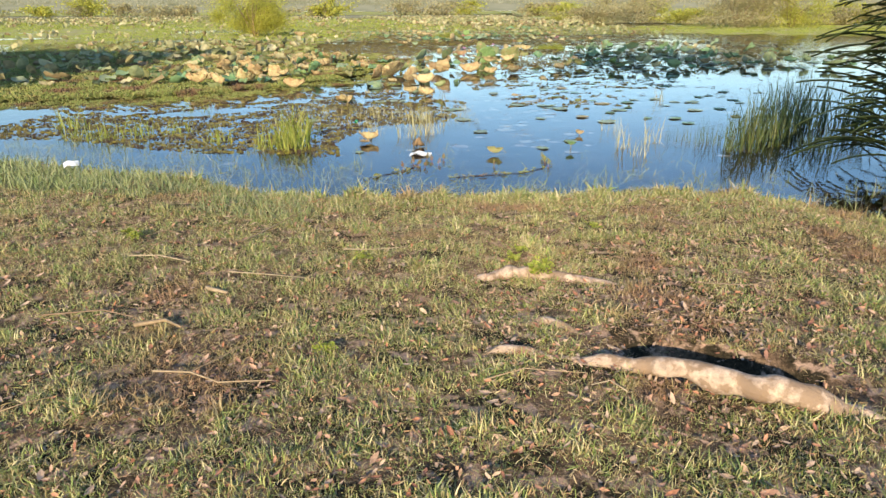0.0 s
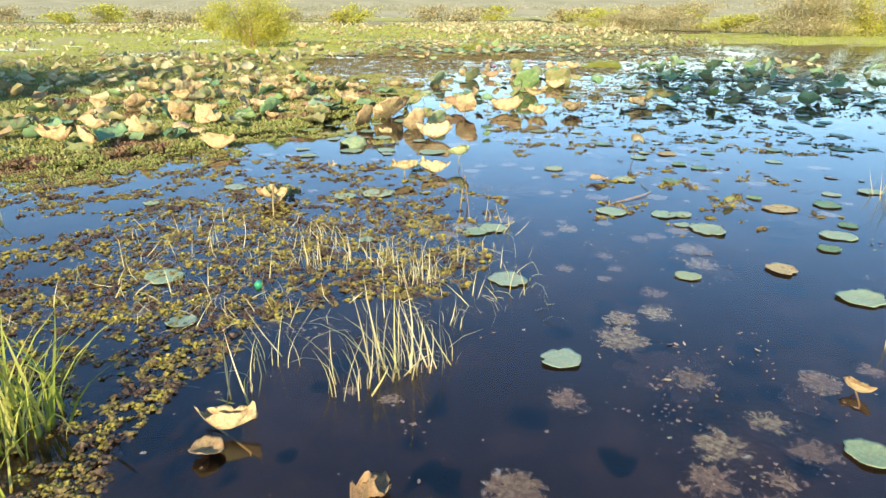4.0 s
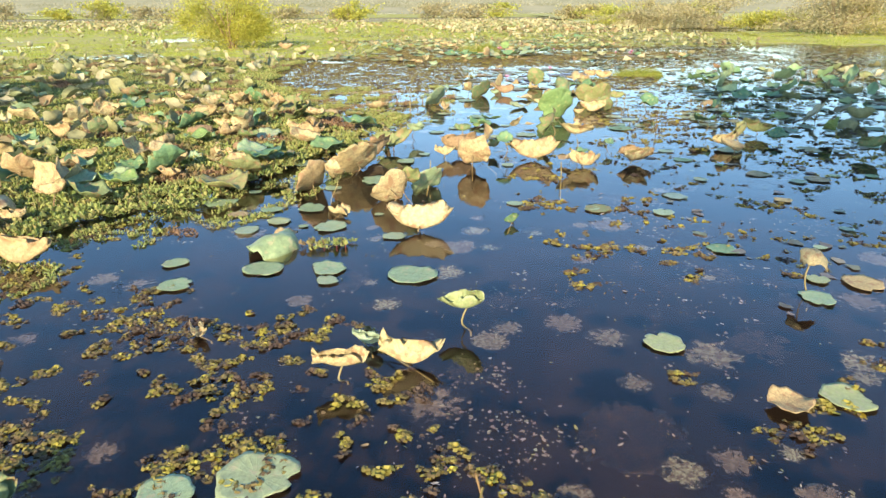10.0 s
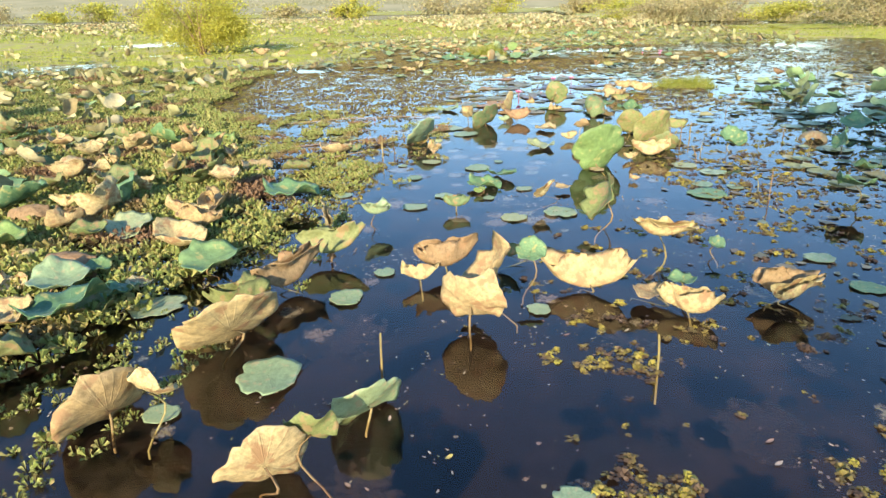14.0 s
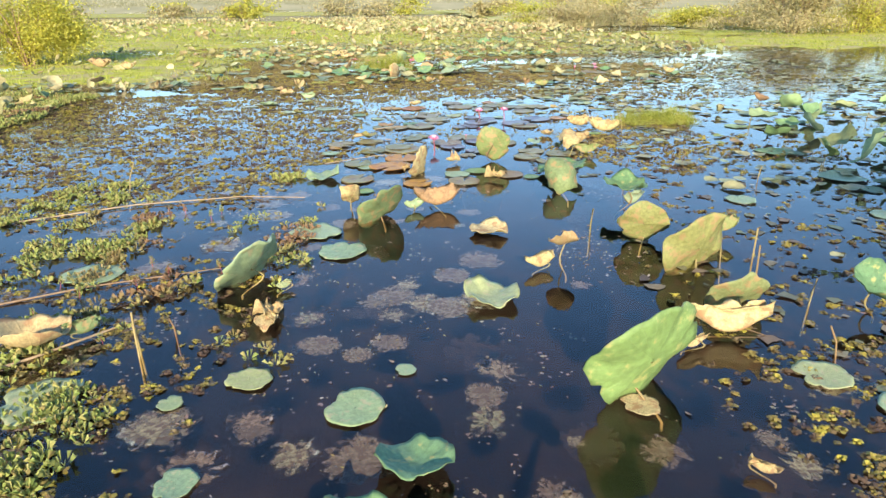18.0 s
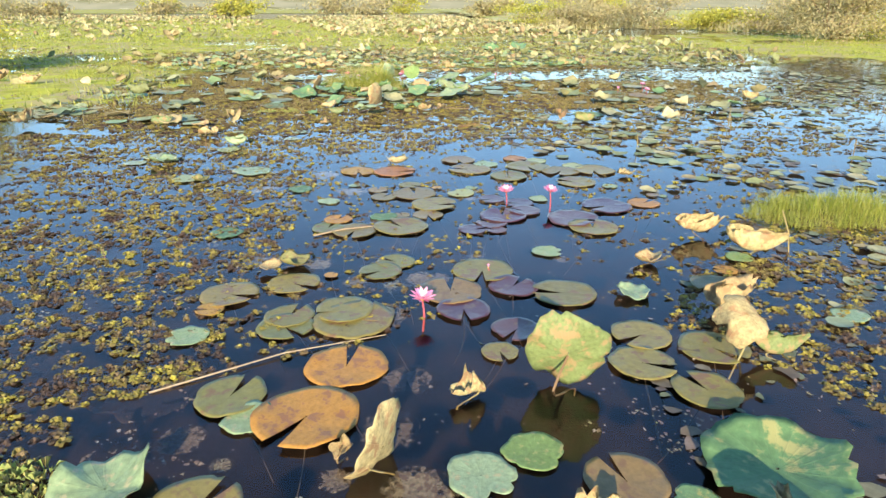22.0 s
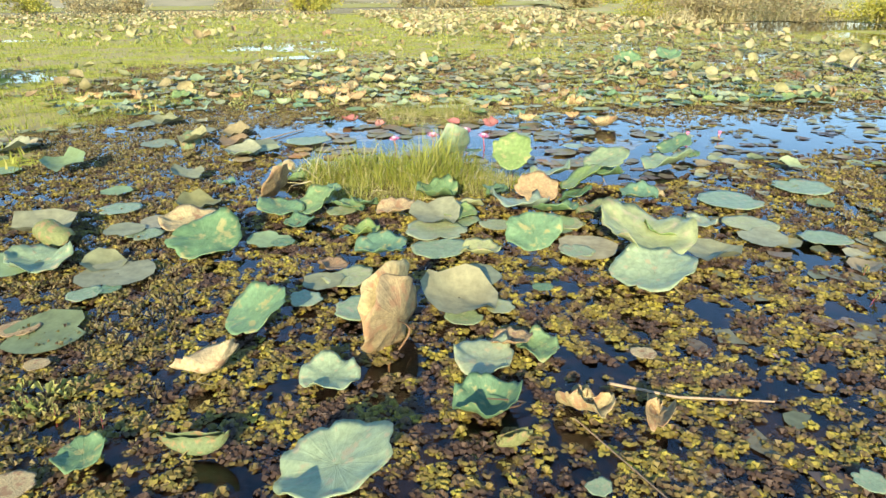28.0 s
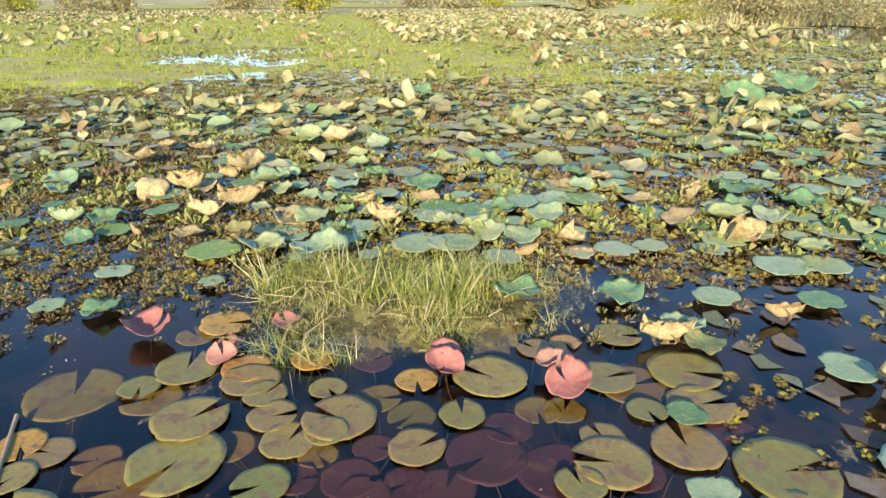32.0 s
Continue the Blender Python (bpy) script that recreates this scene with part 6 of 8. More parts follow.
def strew(n, box, keep, mix, gap=0.16, seed=0, near=None, low=0.18, high=0.36):
    """Lotus leaves strewn over a box; those within near are things, the rest is joined. mix: (share, colour, shape, z low, z high, tilt)."""
    r = np.random.default_rng(seed)
    shares = np.cumsum([m[0] for m in mix])
    done = []
    for _ in range(n * 6):
        if len(done) >= n:
            break
        x, y = r.uniform(box[0], box[1]), r.uniform(box[2], box[3])
        if not keep(np.array(x), np.array(y)) or any((x - a) ** 2 + (y - b) ** 2 < gap * gap for a, b in done):
            continue
        done.append((x, y))
        _, colour, shape, lo, hi, tilt = mix[int(np.searchsorted(shares, r.uniform(0, shares[-1])))]
        z, size, tilt, toward = r.uniform(lo, hi), r.uniform(low, high), tilt * r.uniform(0.3, 1.2), -90 + r.normal(0, 60)
        if near and near(x, y):
            lotus(colour, shape, x, y, z, size, tilt, toward)
        else:
            JOINED[colour][1].append(repeat(*LOOSE[shape][int(r.integers(0, 3))], places(np.array([x]), np.array([y]), z, size / 2, r.normal(1.57, 0.6) if shape in ("shell", "cup") else r.uniform(0, 6.28), radians(tilt), radians(toward))))


MAT_MIX = ((1.5, "dry", "shell", 0.03, 0.14, 15), (1.5, "dry", "fold", 0.03, 0.14, 20), (4, "dry", "shield", 0.08, 0.20, -70), (1.5, "faded", "shield", 0.08, 0.18, -60), (1, "green", "shield", 0.08, 0.18, -50), (2, "dry", "cup", 0.04, 0.16, 15), (2, "faded", "cup", 0.04, 0.14, 15), (2, "green", "wavy", 0.05, 0.13, 15), (2, "pale", "wavy", 0.03, 0.10, 15), (1, "dry", "twist", 0.04, 0.10, 20), (2, "dry", "droop", 0.06, 0.16, 15), (1, "faded", "fold", 0.03, 0.12, 20))
strew(460, (-9, -0.7, 9.8, 24), lambda x, y: inside(x + 0.35, y, LEFT_MAT), MAT_MIX, 0.22, 121, lambda x, y: x > -2.6 and y < 16, 0.13, 0.29)
strew(95, (-4.2, -0.9, 9.9, 16.5), lambda x, y: inside(x + 0.2, y, LEFT_MAT), MAT_MIX, 0.28, 130, lambda x, y: True, 0.20, 0.36)
DARK_MIX = ((5, "green", "shield", 0.07, 0.17, -65), (3, "faded", "shield", 0.07, 0.15, -65), (2, "green", "cup", 0.04, 0.13, 20), (3, "faded", "fold", 0.03, 0.10, 20), (3, "green", "wavy", 0.03, 0.09, 15), (1, "dry", "droop", 0.08, 0.15, 15), (4, "pale", "flat", 0.005, 0.008, 0), (3, "green", "flat", 0.005, 0.008, 0), (1, "dry", "shell", 0.02, 0.06, 12))
strew(150, (2.9, 9.5, 12.6, 20.5), lambda x, y: (x > 3.2 + 0.25 * (y - 13)) | (y < 14) & (x > 2.9), DARK_MIX, 0.3, 122, lambda x, y: x < 4.6)
FIELD_MIX = ((9, "pale", "flat", 0.022, 0.034, 3), (4, "green", "flat", 0.022, 0.034, 3), (5, "pale", "wavy", 0.03, 0.06, 10), (2, "green", "wavy", 0.03, 0.08, 14), (1, "dry", "wavy", 0.02, 0.05, 10), (1, "dry", "fold", 0.015, 0.06, 15), (0.6, "dry", "shell", 0.02, 0.08, 12), (0.6, "faded", "cup", 0.02, 0.10, 12), (0.6, "dry", "twist", 0.02, 0.06, 20))
strew(760, (-3.0, 6.5, 30.5, 35.5), lambda x, y: (np.hypot((x - 1.72) / 0.7, (y - 30.1) / 0.6) > 1) & ((x > 0) | (y > 31.5) | (x < -1)), FIELD_MIX, 0.10, 123, lambda x, y: y < 32.0, 0.11, 0.27)
strew(60, (-3.2, 0.3, 24.0, 30.0), lambda x, y: x < 0.2, FIELD_MIX, 0.2, 124)
strew(50, (3.3, 7.5, 23.5, 28.3), lambda x, y: (y < 27.9) & (x > 3.9), FIELD_MIX, 0.2, 125)
strew(12, (-2.5, 3.4, 24.6, 26.6), lambda x, y: (y > 25.3 + 0.3 * np.abs(x - 1.4)) & (x > 0), FIELD_MIX, 0.15, 126)
FLAT_MIX = ((3, "pale", "flat", 0.004, 0.008, 0), (3, "green", "flat", 0.004, 0.008, 0), (3, "sunken", "flat", -0.008, -0.003, 0), (1, "dry", "flat", 0.004, 0.01, 0))
strew(105, (1.3, 5.2, 6.6, 12.5), lambda x, y: (y > 8.0) | (x > 1.9), FLAT_MIX, 0.18, 131, lambda x, y: True, 0.07, 0.20)
SUNK_MIX = ((3, "sunken", "flat", -0.015, -0.004, 0), (2, "sunken", "flat", -0.05, -0.015, 1))
strew(70, (-1.6, 3.4, 5.0, 20.5), lambda x, y: ~inside(x, y, LEFT_MAT), SUNK_MIX, 0.22, 127, lambda x, y: True, 0.08, 0.28)
strew(55, (-2.0, 1.6, 13.4, 18.0), lambda x, y: True, SUNK_MIX, 0.2, 129, lambda x, y: True, 0.12, 0.30)
strew(10, (0.4, 4.4, 27.9, 29.7), lambda x, y: True, SUNK_MIX, 0.2, 128, lambda x, y: True, 0.14, 0.3)
DEEP_MIX = ((1, "drowned", "flat", -0.10, -0.03, 4),)
strew(75, (-1.4, 3.2, 5.5, 19.0), lambda x, y: ~inside(x, y, LEFT_MAT), DEEP_MIX, 0.26, 133, lambda x, y: True, 0.14, 0.42)
for bx, by, bz, bs in ((6.16, 20.99, 0.16, 0.22), (6.84, 24.96, 0.14, 0.24), (3.21, 19.80, 0.08, 0.28), (3.36, 19.50, 0.05, 0.34), (2.85, 18.9, 0.05, 0.30), (-4.9, 28.6, 0.25, 0.5), (-4.2, 28.3, 0.2, 0.35), (-2.5, 24.3, 0.15, 0.3), (1.94, 12.4, 0.07, 0.30), (2.97, 13.0, 0.09, 0.26)):
    lotus("dry", "shell", bx, by, bz * 0.4, bs, 14)


# ---- the leaves and pads along the path, one by one ----
# around 4 to 7 metres along the path
lotus("pale", "flat", -1.14, 7.05, 0.006, 0.19)
lotus("pale", "flat", 0.54, 6.99, 0.006, 0.18)
lotus("pale", "flat", 0.66, 6.25, 0.006, 0.15)
lotus("sunken", "flat", 1.10, 6.13, -0.012, 0.19)
lotus("sunken", "flat", 1.53, 6.09, -0.004, 0.16)
lotus("sunken", "flat", 1.76, 6.16, -0.004, 0.14)
lotus("sunken", "flat", 1.25, 5.88, -0.012, 0.22)
lotus("sunken", "flat", 1.30, 5.73, -0.004, 0.18)
lotus("pale", "flat", 1.45, 5.71, 0.006, 0.13)
lotus("sunken", "flat", 1.16, 5.61, -0.012, 0.15)
lotus("sunken", "flat", 1.07, 5.51, -0.004, 0.17)
lotus("pale", "flat", 1.13, 5.42, 0.006, 0.11)
lotus("sunken", "flat", 1.58, 5.59, -0.012, 0.20)
lotus("sunken", "flat", 1.36, 5.28, -0.004, 0.16)
lotus("pale", "flat", -0.49, 5.36, 0.006, 0.08)
lotus("sunken", "flat", 0.34, 5.29, -0.012, 0.09)
lotus("sunken", "flat", 0.97, 6.58, -0.004, 0.16)
lotus("sunken", "flat", 1.14, 6.63, -0.004, 0.18)
lotus("pale", "flat", -0.87, 6.57, 0.006, 0.12)
lotus("sunken", "flat", -1.13, 6.70, -0.004, 0.17)
lotus("sunken", "flat", 1.04, 5.76, -0.004, 0.21)
lotus("sunken", "flat", 0.96, 5.62, -0.012, 0.21)
lotus("sunken", "flat", 0.41, 5.58, -0.004, 0.19)
lotus("sunken", "flat", 0.63, 6.00, -0.004, 0.19)
lotus("sunken", "flat", 0.04, 6.02, -0.012, 0.13)
lotus("pale", "flat", -1.41, 5.90, 0.006, 0.08)
lotus("dry", "fold", -0.44, 5.82, 0.026, 0.18, 13, 80, 99)
lotus("dry", "wavy", -0.47, 5.73, 0.020, 0.10)
lotus("dry", "fold", 1.61, 6.01, 0.015, 0.10)
lotus("dry", "twist", 0.02, 5.55, 0.015, 0.13, -14)
lotus("faded", "fold", 0.67, 5.19, 0.018, 0.14)
lotus("green", "fold", 1.36, 5.35, 0.050, 0.08, 27)
lotus("sunken", "flat", -0.04, 5.44, -0.004, 0.12)
lotus("sunken", "flat", -0.65, 5.30, -0.012, 0.13)

# around 7 to 8 metres along the path
lotus("pale", "flat", -0.21, 7.57, 0.006, 0.09)
lotus("pale", "flat", 0.42, 7.70, 0.006, 0.14)
lotus("pale", "flat", 0.53, 7.76, 0.006, 0.17)
lotus("sunken", "flat", 0.25, 7.67, -0.004, 0.18)
lotus("sunken", "flat", 0.35, 7.83, -0.004, 0.18)
lotus("sunken", "flat", 0.63, 7.96, -0.012, 0.14)
lotus("pale", "flat", 1.80, 7.71, 0.006, 0.21)
lotus("pale", "flat", 1.64, 8.01, 0.006, 0.16)
lotus("pale", "flat", 1.68, 7.80, 0.006, 0.09)
lotus("sunken", "flat", 1.60, 7.40, -0.004, 0.20)
lotus("sunken", "flat", 0.98, 7.76, -0.004, 0.16)
lotus("pale", "flat", -1.76, 8.33, 0.006, 0.11)
lotus("sunken", "flat", -0.44, 7.91, -0.004, 0.12)
lotus("dry", "twist", -0.91, 8.32, 0.050, 0.24, 4)
lotus("faded", "fold", 2.15, 8.23, 0.018, 0.11)

# around 8 to 10 metres along the path
lotus("dry", "fold", 0.17, 9.13, 0.020, 0.24, 11, 57, 277)
lotus("dry", "fold", -0.06, 9.04, 0.070, 0.20, 32)
lotus("pale", "fold", 0.00, 9.27, 0.022, 0.13, 5, -60)
lotus("dry", "fold", -1.89, 10.11, 0.026, 0.35, 14, 85, 266)
lotus("dry", "wavy", 1.43, 8.87, 0.020, 0.14)
lotus("dry", "droop", 1.98, 9.77, 0.200, 0.17, 20)
lotus("pale", "fold", 0.39, 9.43, 0.100, 0.20, 36, -130)
lotus("pale", "droop", -0.61, 10.32, 0.090, 0.36, 10, -60)
lotus("dry", "twist", -0.68, 9.36, 0.020, 0.10, -2)
lotus("pale", "flat", -0.46, 8.48, 0.006, 0.16)
lotus("pale", "flat", -0.23, 8.55, 0.006, 0.22)
lotus("pale", "flat", 1.16, 9.29, 0.006, 0.16)
lotus("pale", "flat", -1.10, 10.14, 0.006, 0.13)
lotus("pale", "flat", -0.99, 9.86, 0.006, 0.16)
lotus("pale", "flat", -0.29, 10.06, 0.006, 0.18)
lotus("pale", "flat", -0.27, 9.91, 0.006, 0.11)
lotus("pale", "flat", -0.62, 10.06, 0.006, 0.20)
lotus("sunken", "flat", -1.39, 9.97, -0.012, 0.17)
lotus("sunken", "flat", -1.18, 9.88, -0.004, 0.22)
lotus("pale", "flat", 0.14, 9.98, 0.006, 0.24)
lotus("sunken", "flat", 0.32, 10.04, -0.012, 0.19)
lotus("sunken", "flat", 0.04, 9.66, -0.004, 0.15)
lotus("sunken", "flat", -0.36, 9.70, -0.004, 0.13)
lotus("sunken", "flat", -0.06, 9.92, -0.012, 0.13)
lotus("sunken", "flat", 0.56, 9.43, -0.004, 0.16)
lotus("sunken", "flat", 0.80, 9.47, -0.004, 0.18)
lotus("sunken", "flat", 0.96, 9.36, -0.012, 0.19)
lotus("sunken", "flat", 0.97, 9.02, -0.004, 0.14)
lotus("sunken", "flat", 0.98, 8.57, -0.004, 0.15)
lotus("sunken", "flat", 1.14, 8.62, -0.012, 0.16)
lotus("sunken", "flat", 1.09, 8.48, -0.004, 0.11)
lotus("sunken", "flat", 1.31, 8.44, -0.004, 0.17)
lotus("sunken", "flat", 0.65, 8.48, -0.012, 0.12)
lotus("sunken", "flat", -1.30, 8.89, -0.004, 0.14)
lotus("pale", "flat", -1.31, 8.75, 0.006, 0.17)
lotus("sunken", "flat", -1.41, 9.36, -0.012, 0.16)
lotus("sunken", "flat", -0.73, 8.66, -0.004, 0.14)
lotus("sunken", "flat", 1.23, 8.96, -0.004, 0.13)
lotus("sunken", "flat", 1.03, 10.20, -0.012, 0.17)
lotus("faded", "fold", -0.91, 8.39, 0.018, 0.23)
lotus("sunken", "flat", 1.84, 8.77, -0.004, 0.15)
lotus("sunken", "flat", 1.80, 9.06, -0.012, 0.19)

# around 10 to 12 metres along the path
lotus("dry", "fold", 0.16, 10.63, 0.022, 0.39, 10, 92, 94)
lotus("dry", "dish", -0.06, 11.23, 0.100, 0.28, 69, 118)
lotus("faded", "shield", 0.06, 11.28, 0.170, 0.16, 64, 92)
lotus("dry", "wavy", -0.64, 11.51, 0.090, 0.33, 53, 144)
lotus("dry", "shield", -0.50, 11.52, 0.150, 0.18, 45, 72)
lotus("pale", "dish", 0.18, 11.55, 0.060, 0.28, 52, 129)
lotus("faded", "wavy", -1.28, 11.44, 0.080, 0.37, 4)
lotus("green", "fold", 0.71, 10.76, 0.015, 0.12, 5)
lotus("pale", "flat", -0.58, 11.10, 0.006, 0.19)
lotus("pale", "flat", -0.39, 10.72, 0.006, 0.20)
lotus("pale", "flat", 0.01, 10.54, 0.006, 0.13)
lotus("sunken", "flat", -0.10, 10.53, -0.012, 0.09)
lotus("sunken", "flat", 0.28, 11.07, -0.004, 0.19)
lotus("pale", "flat", -0.88, 10.65, 0.006, 0.15)
lotus("pale", "flat", -0.22, 11.82, 0.006, 0.25)
lotus("sunken", "flat", -0.85, 11.07, -0.004, 0.13)
lotus("sunken", "flat", -0.99, 11.13, -0.004, 0.12)
lotus("pale", "flat", -1.23, 11.23, 0.006, 0.16)
lotus("faded", "flat", 1.31, 11.06, 0.006, 0.18)
lotus("pale", "flat", -0.12, 10.96, 0.006, 0.06)
lotus("sunken", "flat", -0.15, 10.73, -0.012, 0.08)
lotus("sunken", "flat", -1.42, 11.97, -0.004, 0.26)
lotus("dry", "twist", -0.38, 10.94, 0.020, 0.16, -8)
lotus("dry", "flat", -1.03, 10.97, 0.006, 0.13)
lotus("sunken", "flat", 0.48, 10.65, -0.004, 0.18)
lotus("sunken", "flat", 0.84, 10.62, -0.004, 0.20)
lotus("sunken", "flat", 0.38, 10.40, -0.012, 0.22)
lotus("sunken", "flat", 0.55, 10.37, -0.004, 0.17)
lotus("dry", "wavy", -0.62, 10.53, 0.020, 0.14)
lotus("pale", "flat", -0.73, 10.82, 0.006, 0.14)
lotus("pale", "flat", -0.52, 11.60, 0.006, 0.12)
lotus("pale", "flat", 0.78, 11.19, 0.006, 0.11)
lotus("sunken", "flat", 1.14, 10.77, -0.012, 0.11)
lotus("sunken", "flat", 0.11, 10.78, -0.004, 0.15)

# around 12 to 13 metres along the path
lotus("dry", "shell", 0.44, 12.73, 0.053, 0.36, 5)
lotus("dry", "fold", 0.31, 12.60, 0.036, 0.19, 21, 95, 285)
lotus("dry", "shield", 0.64, 12.36, 0.180, 0.31, 49, 187)
lotus("green", "wavy", 0.83, 12.57, 0.180, 0.15, 33)
lotus("faded", "fold", 0.76, 12.82, 0.060, 0.17, 20, 98, 222)
lotus("dry", "shield", 0.53, 12.09, 0.150, 0.30, 59, 69)
lotus("dry", "fold", 1.09, 12.51, 0.022, 0.44, 10, 96, 76)
lotus("dry", "wavy", 1.34, 12.38, 0.050, 0.16, -3)
lotus("green", "wavy", 1.48, 12.39, 0.100, 0.13, 4)
lotus("dry", "shell", 1.47, 12.25, 0.018, 0.28)
lotus("dry", "fold", 1.48, 12.72, 0.200, 0.30, 36)
lotus("green", "cup", 1.83, 12.88, 0.080, 0.10, 36)
lotus("dry", "shell", 1.92, 12.30, 0.060, 0.25, 33)
lotus("faded", "fold", -0.17, 12.92, 0.057, 0.36, 20, 113, 277)
lotus("dry", "fold", -0.31, 12.57, 0.043, 0.40, 5)
lotus("faded", "fold", -0.47, 12.31, 0.043, 0.31, 7, 93, 126)
lotus("dry", "dish", -0.41, 12.01, 0.100, 0.44, 51, 131)
lotus("green", "wavy", -0.76, 12.77, 0.080, 0.32, 7)
lotus("pale", "flat", -0.89, 12.41, 0.006, 0.24)
lotus("green", "wavy", -1.07, 12.46, 0.060, 0.18, 1)
lotus("faded", "cup", -1.14, 12.33, 0.036, 0.27)
lotus("dry", "wavy", -1.02, 12.55, 0.060, 0.14, -3)
lotus("pale", "flat", 0.12, 12.76, 0.006, 0.11)
lotus("sunken", "flat", 0.06, 12.66, -0.004, 0.14)
lotus("sunken", "flat", -0.06, 12.46, -0.004, 0.13)
lotus("sunken", "flat", -0.27, 12.37, -0.012, 0.13)
lotus("sunken", "flat", -0.10, 12.14, -0.004, 0.18)
lotus("sunken", "flat", 0.90, 12.44, -0.004, 0.16)
lotus("pale", "flat", 0.84, 12.32, 0.006, 0.11)
lotus("sunken", "flat", 1.23, 12.20, -0.004, 0.08)
lotus("pale", "flat", 2.36, 12.85, 0.006, 0.15)
lotus("sunken", "flat", 1.88, 12.49, -0.012, 0.16)
lotus("sunken", "flat", -0.60, 12.17, -0.004, 0.12)
lotus("green", "wavy", -1.32, 12.70, 0.080, 0.17, 4)

# around 13 to 16 metres along the path
lotus("faded", "shield", 1.37, 13.37, 0.190, 0.32, 59, 179)
lotus("pale", "flat", 1.17, 13.69, 0.006, 0.22)
lotus("pale", "flat", 0.86, 13.60, 0.006, 0.17)
lotus("sunken", "flat", 0.95, 13.73, -0.012, 0.23)
lotus("sunken", "flat", 0.74, 13.52, -0.004, 0.15)
lotus("dry", "fold", 1.07, 13.81, 0.090, 0.20, 26)
lotus("faded", "fold", 0.50, 13.74, 0.043, 0.19, 20, 91, 93)
lotus("pale", "fold", 0.00, 13.44, 0.100, 0.20, 21, -40)
lotus("dry", "fold", -0.28, 13.41, 0.043, 0.27, 5)
lotus("green", "wavy", -0.63, 13.94, 0.100, 0.37, -2)
lotus("sunken", "flat", 0.08, 13.96, -0.004, 0.31)
lotus("pale", "flat", 0.22, 13.86, 0.006, 0.16)
lotus("green", "wavy", 0.71, 14.34, 0.020, 0.26)
lotus("green", "wavy", 0.86, 14.59, 0.030, 0.24, 12, 78)
lotus("pale", "flat", 1.00, 14.26, 0.006, 0.12)
lotus("pale", "flat", 0.69, 14.92, 0.006, 0.21)
lotus("pale", "flat", 0.31, 15.15, 0.006, 0.16)
lotus("pale", "flat", -0.39, 15.12, 0.006, 0.28)
lotus("pale", "flat", 0.42, 14.11, 0.006, 0.14)
lotus("green", "fold", 0.67, 14.15, 0.015, 0.10)
lotus("dry", "wavy", 1.27, 14.19, 0.030, 0.11)
lotus("green", "flat", 1.59, 14.19, 0.006, 0.09)
lotus("dry", "fold", 1.85, 14.42, 0.015, 0.09, 5)
lotus("green", "dish", 1.68, 14.81, 0.170, 0.45, 75, 108)
lotus("dry", "fold", 2.21, 15.18, 0.029, 0.32, 7, 116, 257)
lotus("faded", "dish", 2.38, 15.41, 0.060, 0.28, 57, 92)
lotus("dry", "flat", 1.65, 14.79, 0.006, 0.13)
lotus("dry", "fold", 2.01, 15.11, 0.015, 0.13)
lotus("green", "flat", 2.25, 14.05, 0.006, 0.27)
lotus("pale", "flat", 2.52, 14.63, 0.006, 0.19)
lotus("sunken", "flat", 2.38, 14.83, -0.012, 0.20)
lotus("pale", "flat", 2.31, 14.29, 0.006, 0.15)
lotus("pale", "flat", 2.51, 14.20, 0.006, 0.12)
lotus("dry", "cup", -0.59, 15.52, 0.029, 0.33)
lotus("faded", "fold", -0.42, 15.58, 0.026, 0.16, 5)
lotus("pale", "flat", -0.31, 14.17, 0.006, 0.13)
lotus("sunken", "flat", -0.18, 14.56, -0.012, 0.28)
lotus("sunken", "flat", 0.07, 14.91, -0.004, 0.26)
lotus("pale", "flat", 0.18, 14.63, 0.006, 0.13)
lotus("sunken", "flat", 0.36, 14.86, -0.012, 0.17)
lotus("faded", "cup", -0.80, 14.94, 0.022, 0.27)
lotus("dry", "wavy", -1.14, 14.91, 0.050, 0.28, 5)
lotus("dry", "twist", -1.48, 15.38, 0.080, 0.22, 8)
lotus("sunken", "flat", 1.83, 13.91, -0.004, 0.21)
lotus("sunken", "flat", 2.00, 13.52, -0.004, 0.16)
lotus("green", "cup", 2.94, 15.30, 0.120, 0.26, 42)
lotus("dry", "twist", 0.32, 15.58, 0.020, 0.12, 6)
lotus("pale", "flat", 0.73, 14.04, 0.006, 0.09)
lotus("sunken", "flat", 0.51, 14.45, -0.012, 0.15)
lotus("sunken", "flat", 1.25, 14.38, -0.004, 0.15)
lotus("sunken", "flat", 0.17, 14.37, -0.004, 0.17)
lotus("sunken", "flat", 0.52, 13.63, -0.012, 0.16)
lotus("sunken", "flat", 0.86, 14.04, -0.004, 0.17)

# around 16 to 18 metres along the path
lotus("pale", "dish", 0.20, 16.00, 0.100, 0.40, 55, 149)
lotus("dry", "twist", 0.32, 15.65, 0.030, 0.13, -8)
lotus("pale", "fold", 0.36, 15.93, 0.015, 0.09)
lotus("pale", "flat", 0.63, 16.40, 0.006, 0.27)
lotus("pale", "flat", 0.47, 16.75, 0.006, 0.30)
lotus("faded", "dish", 0.88, 16.88, 0.090, 0.36, 59, 126)
lotus("dry", "shield", 0.69, 17.11, 0.120, 0.17, 64, 120)
lotus("dry", "fold", 1.26, 17.11, 0.029, 0.32, 14, 93, 98)
lotus("pale", "fold", 1.10, 17.09, 0.018, 0.15)
lotus("dry", "wavy", 1.50, 16.57, 0.020, 0.24)
lotus("dry", "shield", 1.76, 15.96, 0.150, 0.16, 45, 89)
lotus("dry", "fold", 1.65, 15.98, 0.020, 0.18, 16, 117, 106)
